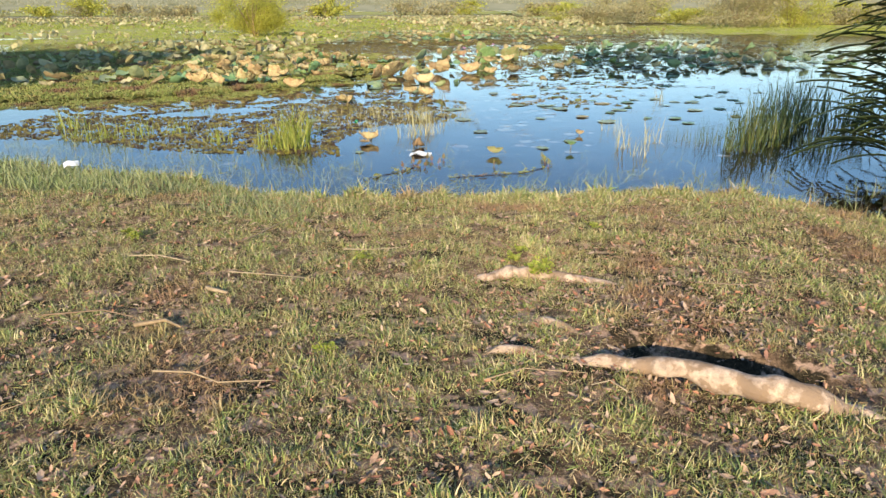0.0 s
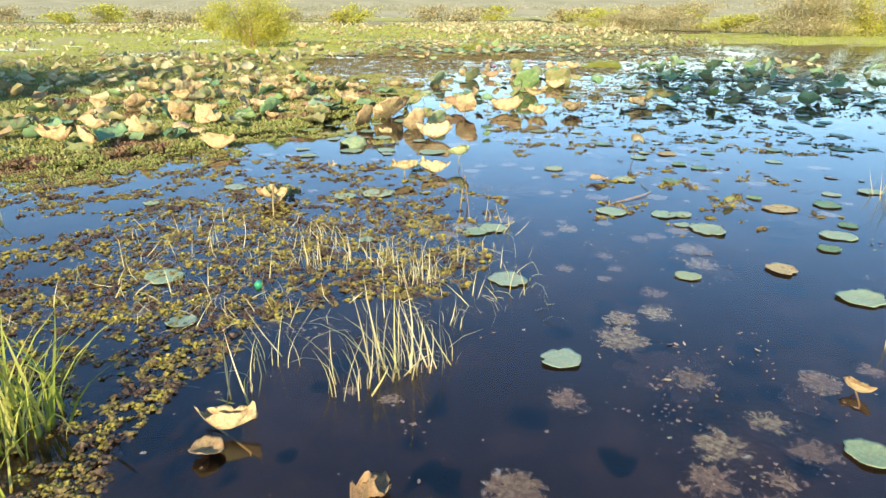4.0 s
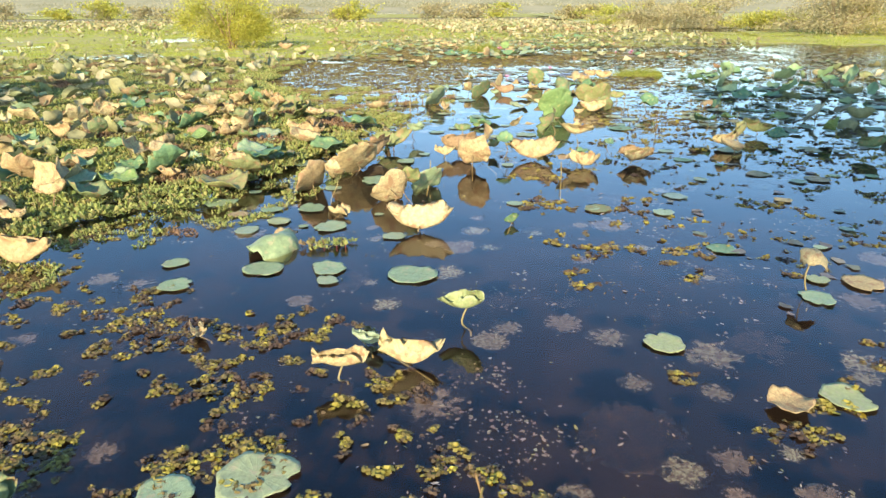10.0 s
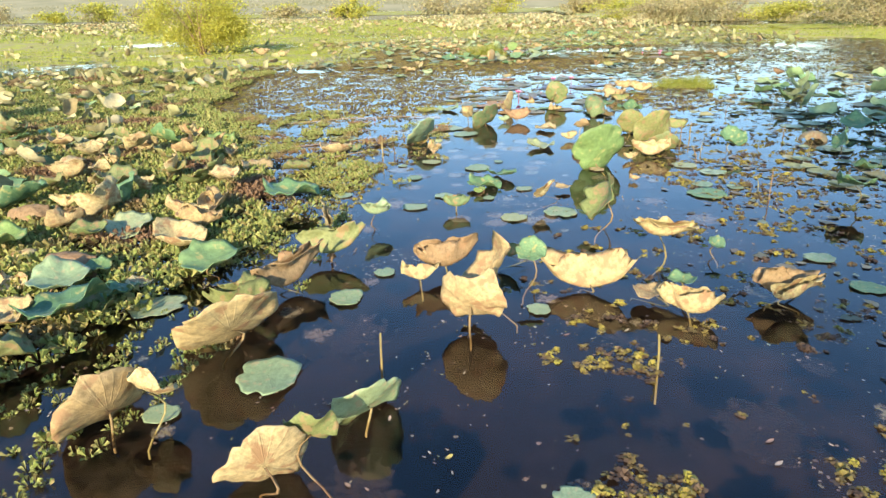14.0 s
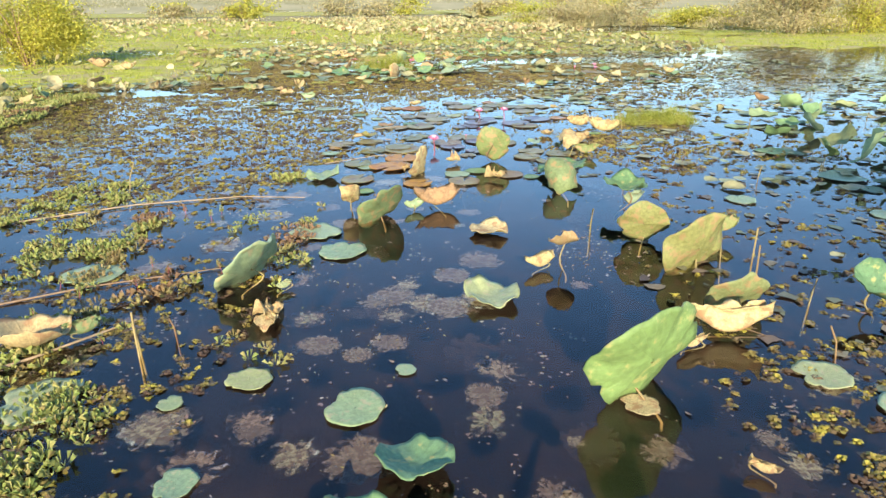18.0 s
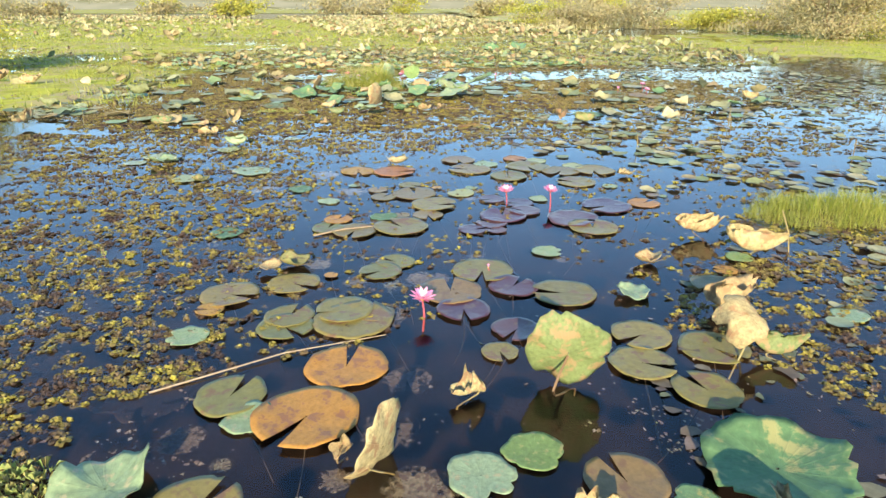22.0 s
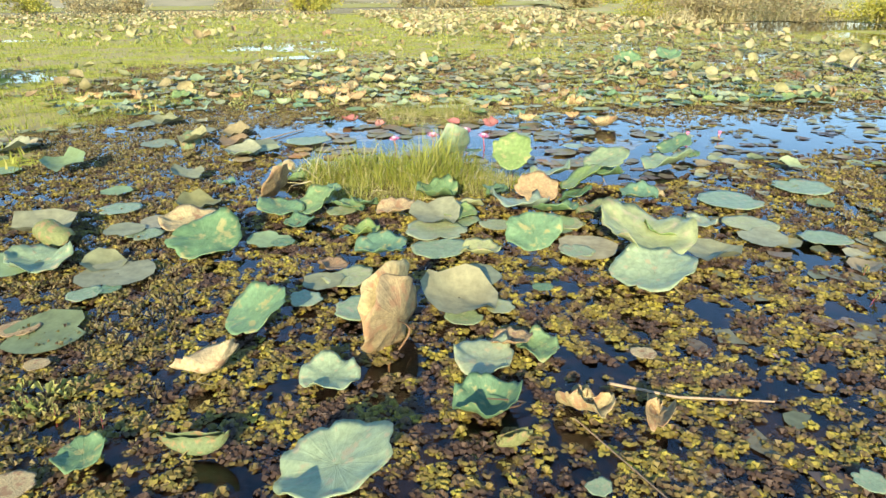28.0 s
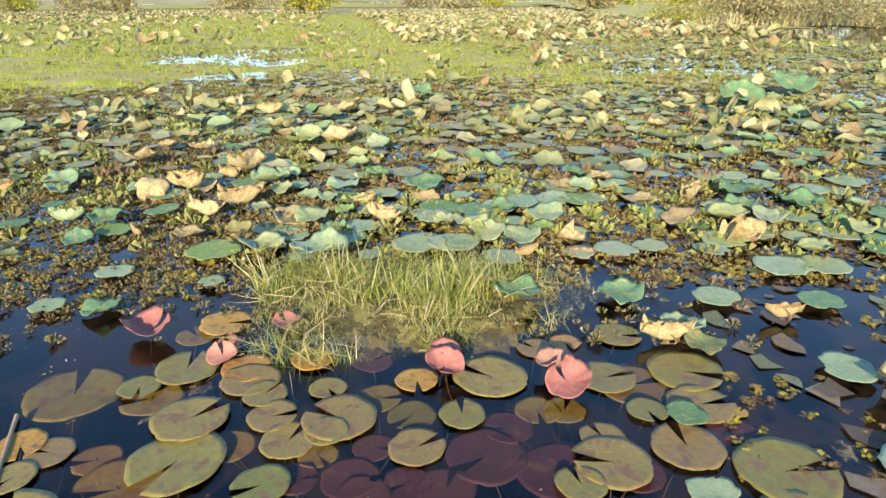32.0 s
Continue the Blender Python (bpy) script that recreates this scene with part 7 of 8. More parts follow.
lotus("faded", "dish", 2.32, 16.25, 0.120, 0.28, 73, 73)
lotus("green", "wavy", 2.48, 16.89, 0.160, 0.29, 12)
lotus("pale", "fold", 2.55, 16.90, 0.036, 0.22)
lotus("faded", "droop", 2.20, 17.34, 0.200, 0.39, 40)
lotus("faded", "fold", 2.78, 16.23, 0.057, 0.24, 21, 89, 264)
lotus("faded", "dish", 2.44, 15.87, 0.110, 0.42, 71, 105)
lotus("sunken", "flat", 0.50, 15.62, -0.004, 0.21)
lotus("sunken", "flat", 1.02, 15.70, -0.012, 0.22)
lotus("pale", "wavy", 1.32, 15.68, 0.015, 0.28)
lotus("sunken", "flat", 1.19, 15.99, -0.004, 0.21)
lotus("sunken", "flat", 0.44, 16.11, -0.012, 0.16)
lotus("sunken", "flat", 0.78, 15.73, -0.004, 0.16)
lotus("sunken", "flat", 0.95, 15.90, -0.004, 0.15)
lotus("pale", "flat", 3.36, 16.94, 0.006, 0.21)
lotus("sunken", "flat", 1.79, 15.77, -0.004, 0.15)

# around 18 to 19 metres along the path
lotus("pale", "flat", 0.49, 18.95, 0.006, 0.17)
pad("olive", 0.88, 18.98, 0.24)
pad("olive", 1.17, 19.00, 0.35)
pad("orange", 1.14, 18.63, 0.31)
pad("orange", 1.01, 18.33, 0.35)
pad("olive", 0.74, 18.49, 0.25)
lotus("pale", "flat", 0.82, 18.35, 0.006, 0.17)
pad("sunken", 1.36, 18.52, 0.23, z=-0.005)
pad("olive", 0.73, 17.95, 0.27)
pad("sunken", 0.96, 17.85, 0.25, z=-0.005)
pad("orange", 1.19, 17.76, 0.23)
lotus("green", "flat", 0.78, 17.60, 0.006, 0.14)
lotus("pale", "wavy", 0.47, 18.07, 0.010, 0.28)
lotus("sunken", "flat", 0.62, 18.29, -0.012, 0.16)
lotus("sunken", "flat", 0.77, 18.14, -0.004, 0.08)
lotus("sunken", "flat", 1.11, 18.03, -0.004, 0.11)
lotus("sunken", "flat", 0.29, 17.62, -0.012, 0.23)
lotus("dry", "dish", 1.25, 18.04, 0.100, 0.26, 81, 144)
lotus("dry", "twist", 1.13, 18.11, 0.040, 0.08, -6)
lotus("faded", "dish", 1.91, 18.36, 0.160, 0.31, 76, 80)
lotus("dry", "droop", 2.64, 18.47, 0.200, 0.24, 30)
lotus("faded", "fold", 2.79, 18.45, 0.029, 0.22, 14, 79, 262)
lotus("green", "dish", 2.36, 17.84, 0.050, 0.41, 10, 157)
lotus("dry", "fold", 2.25, 17.63, 0.022, 0.24)
lotus("green", "flat", 1.71, 18.06, 0.006, 0.19)
lotus("pale", "flat", 1.53, 17.98, 0.006, 0.21)
pad("olive", 1.55, 17.75, 0.25)
pad("olive", 1.94, 17.90, 0.24)
lotus("green", "flat", 2.10, 17.80, 0.006, 0.13)
lotus("dry", "twist", 1.80, 17.77, 0.030, 0.16, -10)
lotus("dry", "twist", 1.56, 18.36, 0.030, 0.14, -3)
pad("purple", 1.85, 18.82, 0.21)
pad("olive", 1.74, 18.65, 0.15)
pad("olive", 2.35, 18.70, 0.25)
pad("olive", 2.26, 18.49, 0.25)
pad("olive", 2.59, 18.56, 0.27)
pad("olive", 2.41, 18.29, 0.24)
lotus("pale", "flat", 3.34, 18.74, 0.006, 0.15)

# around 19 to 20 metres along the path
pad("olive", 0.59, 19.34, 0.27)
pad("olive", 0.88, 19.43, 0.25)
pad("orange", 0.53, 19.19, 0.13)
pad("olive", 1.13, 19.10, 0.26)
pad("olive", 1.27, 19.05, 0.16)
pad("olive", 0.89, 19.08, 0.22)
lotus("faded", "cup", 0.86, 19.67, 0.015, 0.18)
lotus("dry", "wavy", 0.75, 19.60, 0.030, 0.12)
pad("orange", 1.06, 19.50, 0.07)
pad("olive", 1.31, 19.52, 0.22)
pad("olive", 1.40, 19.64, 0.20)
lotus("sunken", "flat", 1.18, 19.44, -0.012, 0.15)
pad("sunken", 1.36, 19.34, 0.22, z=-0.005)
lotus("sunken", "flat", 1.51, 19.41, -0.004, 0.17)
pad("olive", 1.63, 19.23, 0.30)
pad("olive", 1.83, 19.45, 0.31)
pad("purple", 1.94, 19.24, 0.24)
pad("purple", 1.66, 19.03, 0.24)
pad("olive", 2.16, 19.13, 0.30)
lotus("sunken", "flat", 1.60, 19.41, -0.004, 0.12)
lotus("pale", "flat", 2.24, 19.67, 0.006, 0.17)
lotus("dry", "cup", 2.73, 19.44, 0.015, 0.17)
lotus("pale", "wavy", 2.48, 19.08, 0.015, 0.17)
pad("orange", 3.08, 19.29, 0.12)
pad("olive", 2.92, 19.11, 0.24)
lotus("green", "flat", 3.25, 19.44, 0.006, 0.15)
lotus("sunken", "flat", 1.85, 19.70, -0.012, 0.13)

# around 20 to 23 metres along the path
pad("olive", 2.15, 21.57, 0.35)
pad("olive", 2.42, 21.31, 0.30)
pad("olive", 2.66, 21.60, 0.37)
pad("olive", 2.88, 21.40, 0.31)
pad("olive", 3.17, 21.40, 0.34)
pad("olive", 2.90, 21.07, 0.31)
pad("orange", 1.52, 21.59, 0.34)
pad("orange", 1.22, 21.64, 0.29)
lotus("pale", "flat", 0.36, 21.75, 0.006, 0.30)
lotus("sunken", "flat", 0.96, 21.57, -0.004, 0.25)
lotus("dry", "cup", 1.56, 21.86, 0.015, 0.21)
pad("olive", 2.11, 21.91, 0.30)
pad("orange", 2.62, 21.89, 0.22)
lotus("pale", "flat", 2.78, 21.79, 0.006, 0.19)
lotus("pale", "flat", 2.32, 21.73, 0.006, 0.22)
lotus("pale", "flat", 3.05, 21.57, 0.006, 0.19)
lotus("sunken", "flat", 1.42, 21.78, -0.004, 0.15)
pad("olive", 1.61, 21.16, 0.17)
pad("olive", 1.36, 21.04, 0.15)
pad("olive", 1.62, 20.91, 0.32)
pad("olive", 1.39, 20.86, 0.18)
pad("olive", 1.73, 20.63, 0.31)
pad("olive", 1.66, 20.41, 0.20)
lotus("pale", "flat", 1.96, 20.88, 0.006, 0.20)
lotus("sunken", "flat", 2.00, 20.76, -0.004, 0.17)
lotus("pale", "flat", 1.19, 21.20, 0.006, 0.09)
lotus("sunken", "flat", 1.16, 21.08, -0.012, 0.26)
lotus("green", "flat", 0.79, 21.15, 0.006, 0.18)
lotus("sunken", "flat", 0.76, 20.81, -0.004, 0.14)
lotus("pale", "flat", 1.01, 20.81, 0.006, 0.15)
lotus("green", "flat", 1.37, 20.41, 0.006, 0.17)
lotus("sunken", "flat", 1.33, 20.32, -0.004, 0.16)
pad("orange", 1.08, 20.39, 0.18)
pad("olive", 1.02, 20.24, 0.20)
pad("olive", 1.18, 20.16, 0.27)
pad("olive", 1.47, 20.20, 0.33)
pad("olive", 1.49, 20.43, 0.11)
pad("purple", 2.15, 20.70, 0.19)
pad("purple", 2.32, 20.58, 0.20)
lotus("pale", "flat", 2.48, 20.66, 0.006, 0.14)
pad("purple", 2.89, 20.43, 0.34)
pad("orange", 3.17, 20.46, 0.22)
pad("purple", 2.14, 20.32, 0.30)
pad("purple", 2.04, 20.19, 0.20)
pad("purple", 2.31, 20.40, 0.21)
pad("purple", 2.57, 20.20, 0.33)
pad("purple", 1.90, 20.09, 0.18)
pad("purple", 2.04, 20.06, 0.13)
pad("olive", 2.64, 20.02, 0.30)
pad("olive", 3.32, 20.63, 0.09)
lotus("pale", "flat", 3.11, 20.91, 0.006, 0.12)
lotus("dry", "cup", 3.37, 21.20, 0.015, 0.14)
pad("orange", 1.80, 21.04, 0.08)
lotus("pale", "flat", -0.12, 21.58, 0.006, 0.24)
lotus("faded", "cup", -0.00, 21.48, 0.015, 0.15)
lotus("sunken", "flat", 0.50, 21.20, -0.004, 0.22)
lotus("pale", "flat", 2.06, 21.01, 0.006, 0.09)
lotus("pale", "flat", -0.58, 22.43, 0.006, 0.24)
lotus("pale", "wavy", -0.45, 22.14, 0.030, 0.25)
lotus("sunken", "flat", 0.58, 21.30, -0.012, 0.18)
lotus("pale", "flat", 4.00, 21.84, 0.006, 0.19)
lotus("pale", "flat", 3.89, 21.63, 0.006, 0.24)
lotus("sunken", "flat", 3.94, 22.00, -0.012, 0.20)
lotus("pale", "flat", 4.17, 22.46, 0.006, 0.19)
lotus("pale", "flat", -0.70, 22.21, 0.006, 0.19)
lotus("pale", "flat", 0.01, 22.65, 0.006, 0.22)
lotus("green", "flat", 0.42, 20.23, 0.006, 0.19)

# around 22 to 24 metres along the path
lotus("sunken", "flat", 0.39, 23.21, -0.004, 0.20)
lotus("pale", "flat", 0.56, 23.09, 0.006, 0.15)
lotus("dry", "twist", -0.32, 23.41, 0.030, 0.22, 5)
lotus("pale", "flat", -0.03, 23.54, 0.006, 0.15)
lotus("pale", "flat", 0.61, 23.47, 0.006, 0.17)
lotus("pale", "fold", 0.05, 22.85, 0.015, 0.22)
lotus("pale", "flat", 2.54, 24.03, 0.006, 0.26)
lotus("dry", "twist", 3.68, 23.91, 0.050, 0.23, 8)
lotus("pale", "flat", 4.09, 24.27, 0.006, 0.22)
lotus("faded", "fold", 3.88, 23.58, 0.029, 0.25, 5)
lotus("pale", "flat", 3.53, 24.13, 0.006, 0.21)
lotus("dry", "twist", 0.87, 23.92, 0.020, 0.11, 5)
lotus("sunken", "flat", 2.28, 23.80, -0.004, 0.15)
lotus("sunken", "flat", -0.25, 23.87, -0.012, 0.27)
lotus("dry", "wavy", -0.90, 24.18, 0.050, 0.28, 10)
lotus("dry", "wavy", -0.52, 23.94, 0.030, 0.20)
lotus("faded", "fold", -0.98, 24.12, 0.018, 0.25)
lotus("dry", "twist", -0.19, 24.09, 0.080, 0.28, 9)

# around 24 to 27 metres along the path
lotus("pale", "dish", 1.42, 24.48, 0.100, 0.33, 12, 180)
lotus("green", "dish", 0.97, 25.40, 0.070, 0.29, 25, -138)
lotus("dry", "shell", 0.92, 25.00, 0.060, 0.23, 68, 122)
lotus("faded", "fold", 1.00, 24.63, 0.015, 0.20)
lotus("green", "wavy", 0.68, 24.62, 0.030, 0.15)
lotus("pale", "wavy", 1.32, 24.99, 0.030, 0.21)
lotus("green", "cup", 1.84, 24.82, 0.018, 0.25)
lotus("pale", "wavy", 1.85, 25.09, 0.020, 0.24)
lotus("green", "wavy", 2.05, 25.17, 0.020, 0.17)
lotus("dry", "wavy", 1.96, 25.19, 0.040, 0.16, -5)
lotus("pale", "flat", 1.94, 25.49, 0.026, 0.13)
lotus("pale", "flat", 1.79, 25.41, 0.026, 0.16)
lotus("pale", "flat", 1.37, 25.50, 0.026, 0.23)
lotus("pale", "flat", 1.28, 25.81, 0.026, 0.23)
lotus("dry", "wavy", 1.52, 25.30, 0.140, 0.36, 80, 160)
lotus("dry", "wavy", 1.54, 25.21, 0.130, 0.34, 79, 150)
lotus("pale", "dish", 2.62, 25.62, 0.110, 0.36, 15, -140)
lotus("pale", "wavy", 2.68, 26.00, 0.130, 0.49, 13, -73)
lotus("green", "wavy", 2.83, 26.07, 0.120, 0.25, 5)
lotus("green", "dish", 2.18, 26.17, 0.100, 0.29, 28, -103)
lotus("faded", "wavy", 2.62, 26.63, 0.060, 0.24, 11, 145)
lotus("dry", "dish", 2.32, 26.96, 0.090, 0.28, 29, -85)
lotus("green", "dish", 2.56, 26.95, 0.050, 0.24, 25, 160)
lotus("pale", "flat", 1.68, 26.42, 0.026, 0.35)
lotus("pale", "flat", 1.82, 26.58, 0.026, 0.23)
lotus("green", "wavy", 1.40, 26.15, 0.030, 0.28)
lotus("pale", "flat", 1.70, 26.15, 0.026, 0.29)
lotus("dry", "wavy", 1.44, 26.80, 0.030, 0.25, 7)
lotus("green", "cup", 1.69, 26.97, 0.070, 0.29, 10, -82)
lotus("green", "flat", 0.87, 26.27, 0.026, 0.13)
lotus("green", "dish", 0.76, 26.73, 0.070, 0.27, 15, -10)
lotus("green", "dish", 0.49, 26.23, 0.070, 0.39, 14, -70)
lotus("dry", "wavy", 0.31, 26.51, 0.060, 0.35, 7)
lotus("pale", "flat", 0.08, 26.43, 0.026, 0.19)
lotus("pale", "flat", 0.95, 27.01, 0.026, 0.19)
lotus("pale", "flat", 1.11, 26.79, 0.026, 0.19)
lotus("pale", "flat", 4.10, 27.12, 0.026, 0.37)
lotus("pale", "flat", 3.51, 26.86, 0.026, 0.39)
lotus("pale", "flat", 3.43, 26.42, 0.026, 0.29)
lotus("pale", "flat", 3.71, 26.19, 0.026, 0.24)
lotus("dry", "twist", 2.15, 24.80, 0.020, 0.20, -15)
lotus("dry", "twist", 2.33, 24.72, 0.050, 0.16, -10)
lotus("faded", "fold", 1.90, 24.64, 0.015, 0.12)
lotus("pale", "flat", 2.10, 24.46, 0.026, 0.07)
lotus("dry", "flat", 2.42, 25.11, 0.026, 0.09)
lotus("pale", "wavy", -0.26, 26.02, 0.040, 0.33, 6)
lotus("faded", "droop", -0.36, 26.28, 0.140, 0.27, 30)
lotus("green", "flat", 0.21, 25.73, 0.026, 0.11)
lotus("dry", "flat", 0.03, 25.38, 0.026, 0.16)
lotus("dry", "flat", 0.26, 25.11, 0.026, 0.09)
lotus("green", "flat", 2.15, 25.67, 0.026, 0.09)
lotus("sunken", "flat", 2.38, 24.52, -0.004, 0.17)
lotus("pale", "flat", 2.81, 24.46, 0.026, 0.09)
lotus("sunken", "flat", 0.29, 26.01, -0.004, 0.17)
lotus("pale", "flat", -0.28, 26.90, 0.026, 0.25)
lotus("pale", "flat", 2.03, 26.49, 0.026, 0.20)
lotus("pale", "flat", 2.41, 26.50, 0.026, 0.23)
lotus("pale", "flat", 2.39, 26.08, 0.026, 0.18)
lotus("green", "wavy", 1.27, 26.43, 0.020, 0.22)
lotus("pale", "wavy", 1.91, 26.11, 0.020, 0.23)
lotus("green", "wavy", 0.91, 26.54, 0.040, 0.19, 6)
lotus("pale", "wavy", 2.19, 26.76, 0.050, 0.39, 15, 60)
lotus("green", "wavy", 2.96, 26.94, 0.050, 0.25, 8)
lotus("dry", "wavy", 1.18, 25.96, 0.020, 0.16)
lotus("pale", "flat", 0.13, 25.68, 0.026, 0.15)
lotus("pale", "wavy", 3.16, 26.45, 0.030, 0.19)
lotus("dry", "flat", 0.55, 24.51, 0.026, 0.12)
lotus("pale", "flat", 1.12, 25.59, 0.026, 0.15)

# around 28 to 29 metres along the path
pad("olive", 0.88, 28.63, 0.16)
pad("olive", 0.72, 28.57, 0.18)
pad("olive", 1.07, 28.58, 0.24, z=-0.012)
pad("olive", 0.88, 28.45, 0.19)
pad("olive", 1.07, 28.51, 0.20)
pad("olive", 1.31, 28.43, 0.18, z=-0.012)
pad("purple", 1.47, 28.50, 0.18, z=-0.012)
pad("olive", 1.52, 28.33, 0.22)
pad("olive", 1.34, 28.25, 0.25, z=-0.012)
pad("olive", 1.03, 28.17, 0.30)
pad("orange", 0.83, 28.28, 0.16)
pad("orange", 0.55, 28.39, 0.15)
pad("orange", 0.52, 28.34, 0.15)
pad("orange", 0.53, 28.57, 0.16)
pad("orange", 0.85, 28.05, 0.14, z=0.030, up=True, tilt=-8)
lotus("pale", "flat", 0.73, 28.04, 0.026, 0.15)
lotus("green", "wavy", 1.03, 27.92, 0.030, 0.18)
lotus("green", "wavy", 1.24, 27.98, 0.040, 0.27, -12)
pad("olive", 1.19, 27.89, 0.23)
pad("olive", 0.79, 27.94, 0.19)
pad("orange", 0.94, 27.88, 0.13)
pad("olive", 1.39, 27.86, 0.13)
pad("olive", 1.44, 28.10, 0.11)
pad("olive", 1.47, 27.94, 0.10, z=-0.012)
pad("purple", 1.85, 28.53, 0.26, z=-0.012)
pad("purple", 1.84, 28.36, 0.24, z=-0.012)
pad("purple", 1.70, 28.52, 0.16, z=-0.012)
lotus("green", "flat", 2.00, 28.35, 0.026, 0.14)
pad("purple", 1.70, 28.21, 0.17, z=-0.012)
pad("olive", 1.85, 28.15, 0.25, z=-0.012)
pad("purple", 2.13, 28.26, 0.12, z=-0.012)
pad("purple", 2.28, 28.35, 0.22, z=-0.012)
pad("purple", 2.26, 28.55, 0.24, z=-0.012)
pad("olive", 2.04, 28.07, 0.14)
lotus("green", "flat", 2.19, 28.11, 0.026, 0.12)
pad("olive", 2.15, 28.02, 0.13, z=-0.012)
pad("olive", 2.18, 27.93, 0.13)
pad("olive", 2.99, 28.41, 0.18)
pad("olive", 2.73, 28.48, 0.16, z=-0.012)
pad("olive", 2.73, 28.31, 0.27)
lotus("sunken", "flat", 2.89, 28.55, -0.004, 0.19)
pad("olive", 2.61, 28.11, 0.31, z=-0.012)
pad("olive", 3.00, 28.13, 0.20)
pad("olive", 2.93, 28.05, 0.21)
pad("olive", 3.31, 28.53, 0.24, z=-0.012)
pad("olive", 2.77, 27.94, 0.26)
pad("orange", 2.84, 27.92, 0.13)
pad("olive", 2.72, 27.97, 0.15, z=-0.012)
pad("olive", 2.42, 27.99, 0.14)
pad("olive", 2.37, 28.03, 0.13)
pad("purple", 2.58, 28.56, 0.16, z=-0.012)
pad("olive", 2.61, 27.96, 0.17)
pad("olive", 2.63, 27.85, 0.13)
pad("olive", 2.75, 27.84, 0.21, z=-0.012)
pad("orange", 2.53, 28.03, 0.09)
pad("olive", 2.41, 27.87, 0.11)
pad("purple", 1.57, 28.46, 0.17, z=-0.012)
pad("purple", 1.95, 28.26, 0.12, z=-0.012)

# around 27 to 30 metres along the path
lotus("green", "wavy", 2.05, 27.03, 0.080, 0.14, -4)
lotus("green", "dish", 2.20, 27.30, 0.250, 0.29, 43, -106)
lotus("pale", "dish", 1.81, 27.74, 0.170, 0.40, 59, 131)
lotus("green", "dish", 2.63, 27.09, 0.120, 0.30, 34, 175)
lotus("pale", "dish", 2.88, 27.45, 0.150, 0.32, 19, -158)
lotus("green", "wavy", 2.85, 27.40, 0.060, 0.31, -2)
lotus("pale", "wavy", 3.43, 27.74, 0.050, 0.40, 12, 156)
lotus("green", "dish", 3.66, 28.22, 0.070, 0.29, 27, -166)
lotus("dry", "wavy", 0.66, 27.11, 0.100, 0.33, 63, 162)
lotus("pale", "wavy", 0.60, 27.71, 0.040, 0.28, -3)
lotus("dry", "droop", 0.59, 27.74, 0.100, 0.14, 30)
lotus("pale", "wavy", 0.07, 28.37, 0.030, 0.26)
lotus("green", "wavy", 0.72, 27.52, 0.030, 0.24)
lotus("green", "wavy", 0.21, 27.44, 0.030, 0.15)
lotus("dry", "flat", 0.12, 28.16, 0.026, 0.17)
lotus("pale", "wavy", 2.52, 27.52, 0.040, 0.31, 10, 111)
lotus("pale", "flat", 0.52, 28.86, 0.026, 0.39)
lotus("dry", "cup", 3.34, 29.36, 0.022, 0.36)
lotus("pale", "flat", 2.87, 28.46, 0.026, 0.18)
lotus("pale", "flat", 3.09, 29.04, 0.026, 0.25)
lotus("dry", "wavy", 3.07, 27.00, 0.030, 0.16)
lotus("pale", "flat", 2.51, 28.91, 0.026, 0.14)
lotus("pale", "flat", 3.80, 29.13, 0.026, 0.20)
lotus("faded", "droop", -0.54, 28.79, 0.120, 0.32, 20)
lotus("green", "wavy", 3.70, 28.01, 0.030, 0.16)
pad("olive", 1.53, 28.68, 0.25, z=-0.012)
pad("olive", 0.84, 28.93, 0.23)
pad("olive", 1.12, 29.33, 0.22)
pad("olive", 0.95, 29.46, 0.19, z=-0.012)
pad("olive", 2.31, 29.13, 0.21)
pad("olive", 2.37, 28.16, 0.24)
pad("olive", 3.36, 28.70, 0.35, z=-0.012)
pad("olive", 3.66, 29.00, 0.27)
pad("olive", 2.71, 28.91, 0.23)
pad("purple", 1.90, 28.72, 0.22, z=-0.012)
pad("olive", 1.24, 29.53, 0.19)
pad("olive", 1.56, 29.33, 0.22)
pad("olive", 2.47, 29.51, 0.23, z=-0.012)
pad("purple", 2.69, 29.25, 0.18, z=-0.012)
pad("salmon", 1.11, 29.66, 0.11, z=0.020, up=True, tilt=22)
pad("salmon", 1.87, 29.55, 0.14, z=0.040, up=True, tilt=21)
pad("salmon", 2.25, 29.46, 0.17, z=0.040, up=True, tilt=21)
lotus("pale", "flat", 3.93, 28.82, 0.026, 0.23)
lotus("green", "wavy", 0.97, 26.80, 0.080, 0.29, 27, -136)
lotus("green", "wavy", 1.14, 26.80, 0.050, 0.21, 16, 19)
lotus("green", "wavy", 1.24, 26.88, 0.040, 0.18, 17, 84)
lotus("green", "dish", 1.03, 27.03, 0.100, 0.11, 13, -67)
lotus("green", "dish", 1.83, 26.63, 0.050, 0.21, 1, -136)
lotus("green", "dish", 2.08, 27.06, 0.060, 0.15, 15, -143)
lotus("green", "wavy", 2.39, 26.69, 0.040, 0.27, 15, 100)
lotus("green", "wavy", 2.69, 26.64, 0.070, 0.18, 29, 140)
lotus("pale", "wavy", 1.89, 26.85, 0.030, 0.19, 16, 91)
lotus("dry", "shell", 2.87, 12.63, 0.090, 0.23, 69, 66)

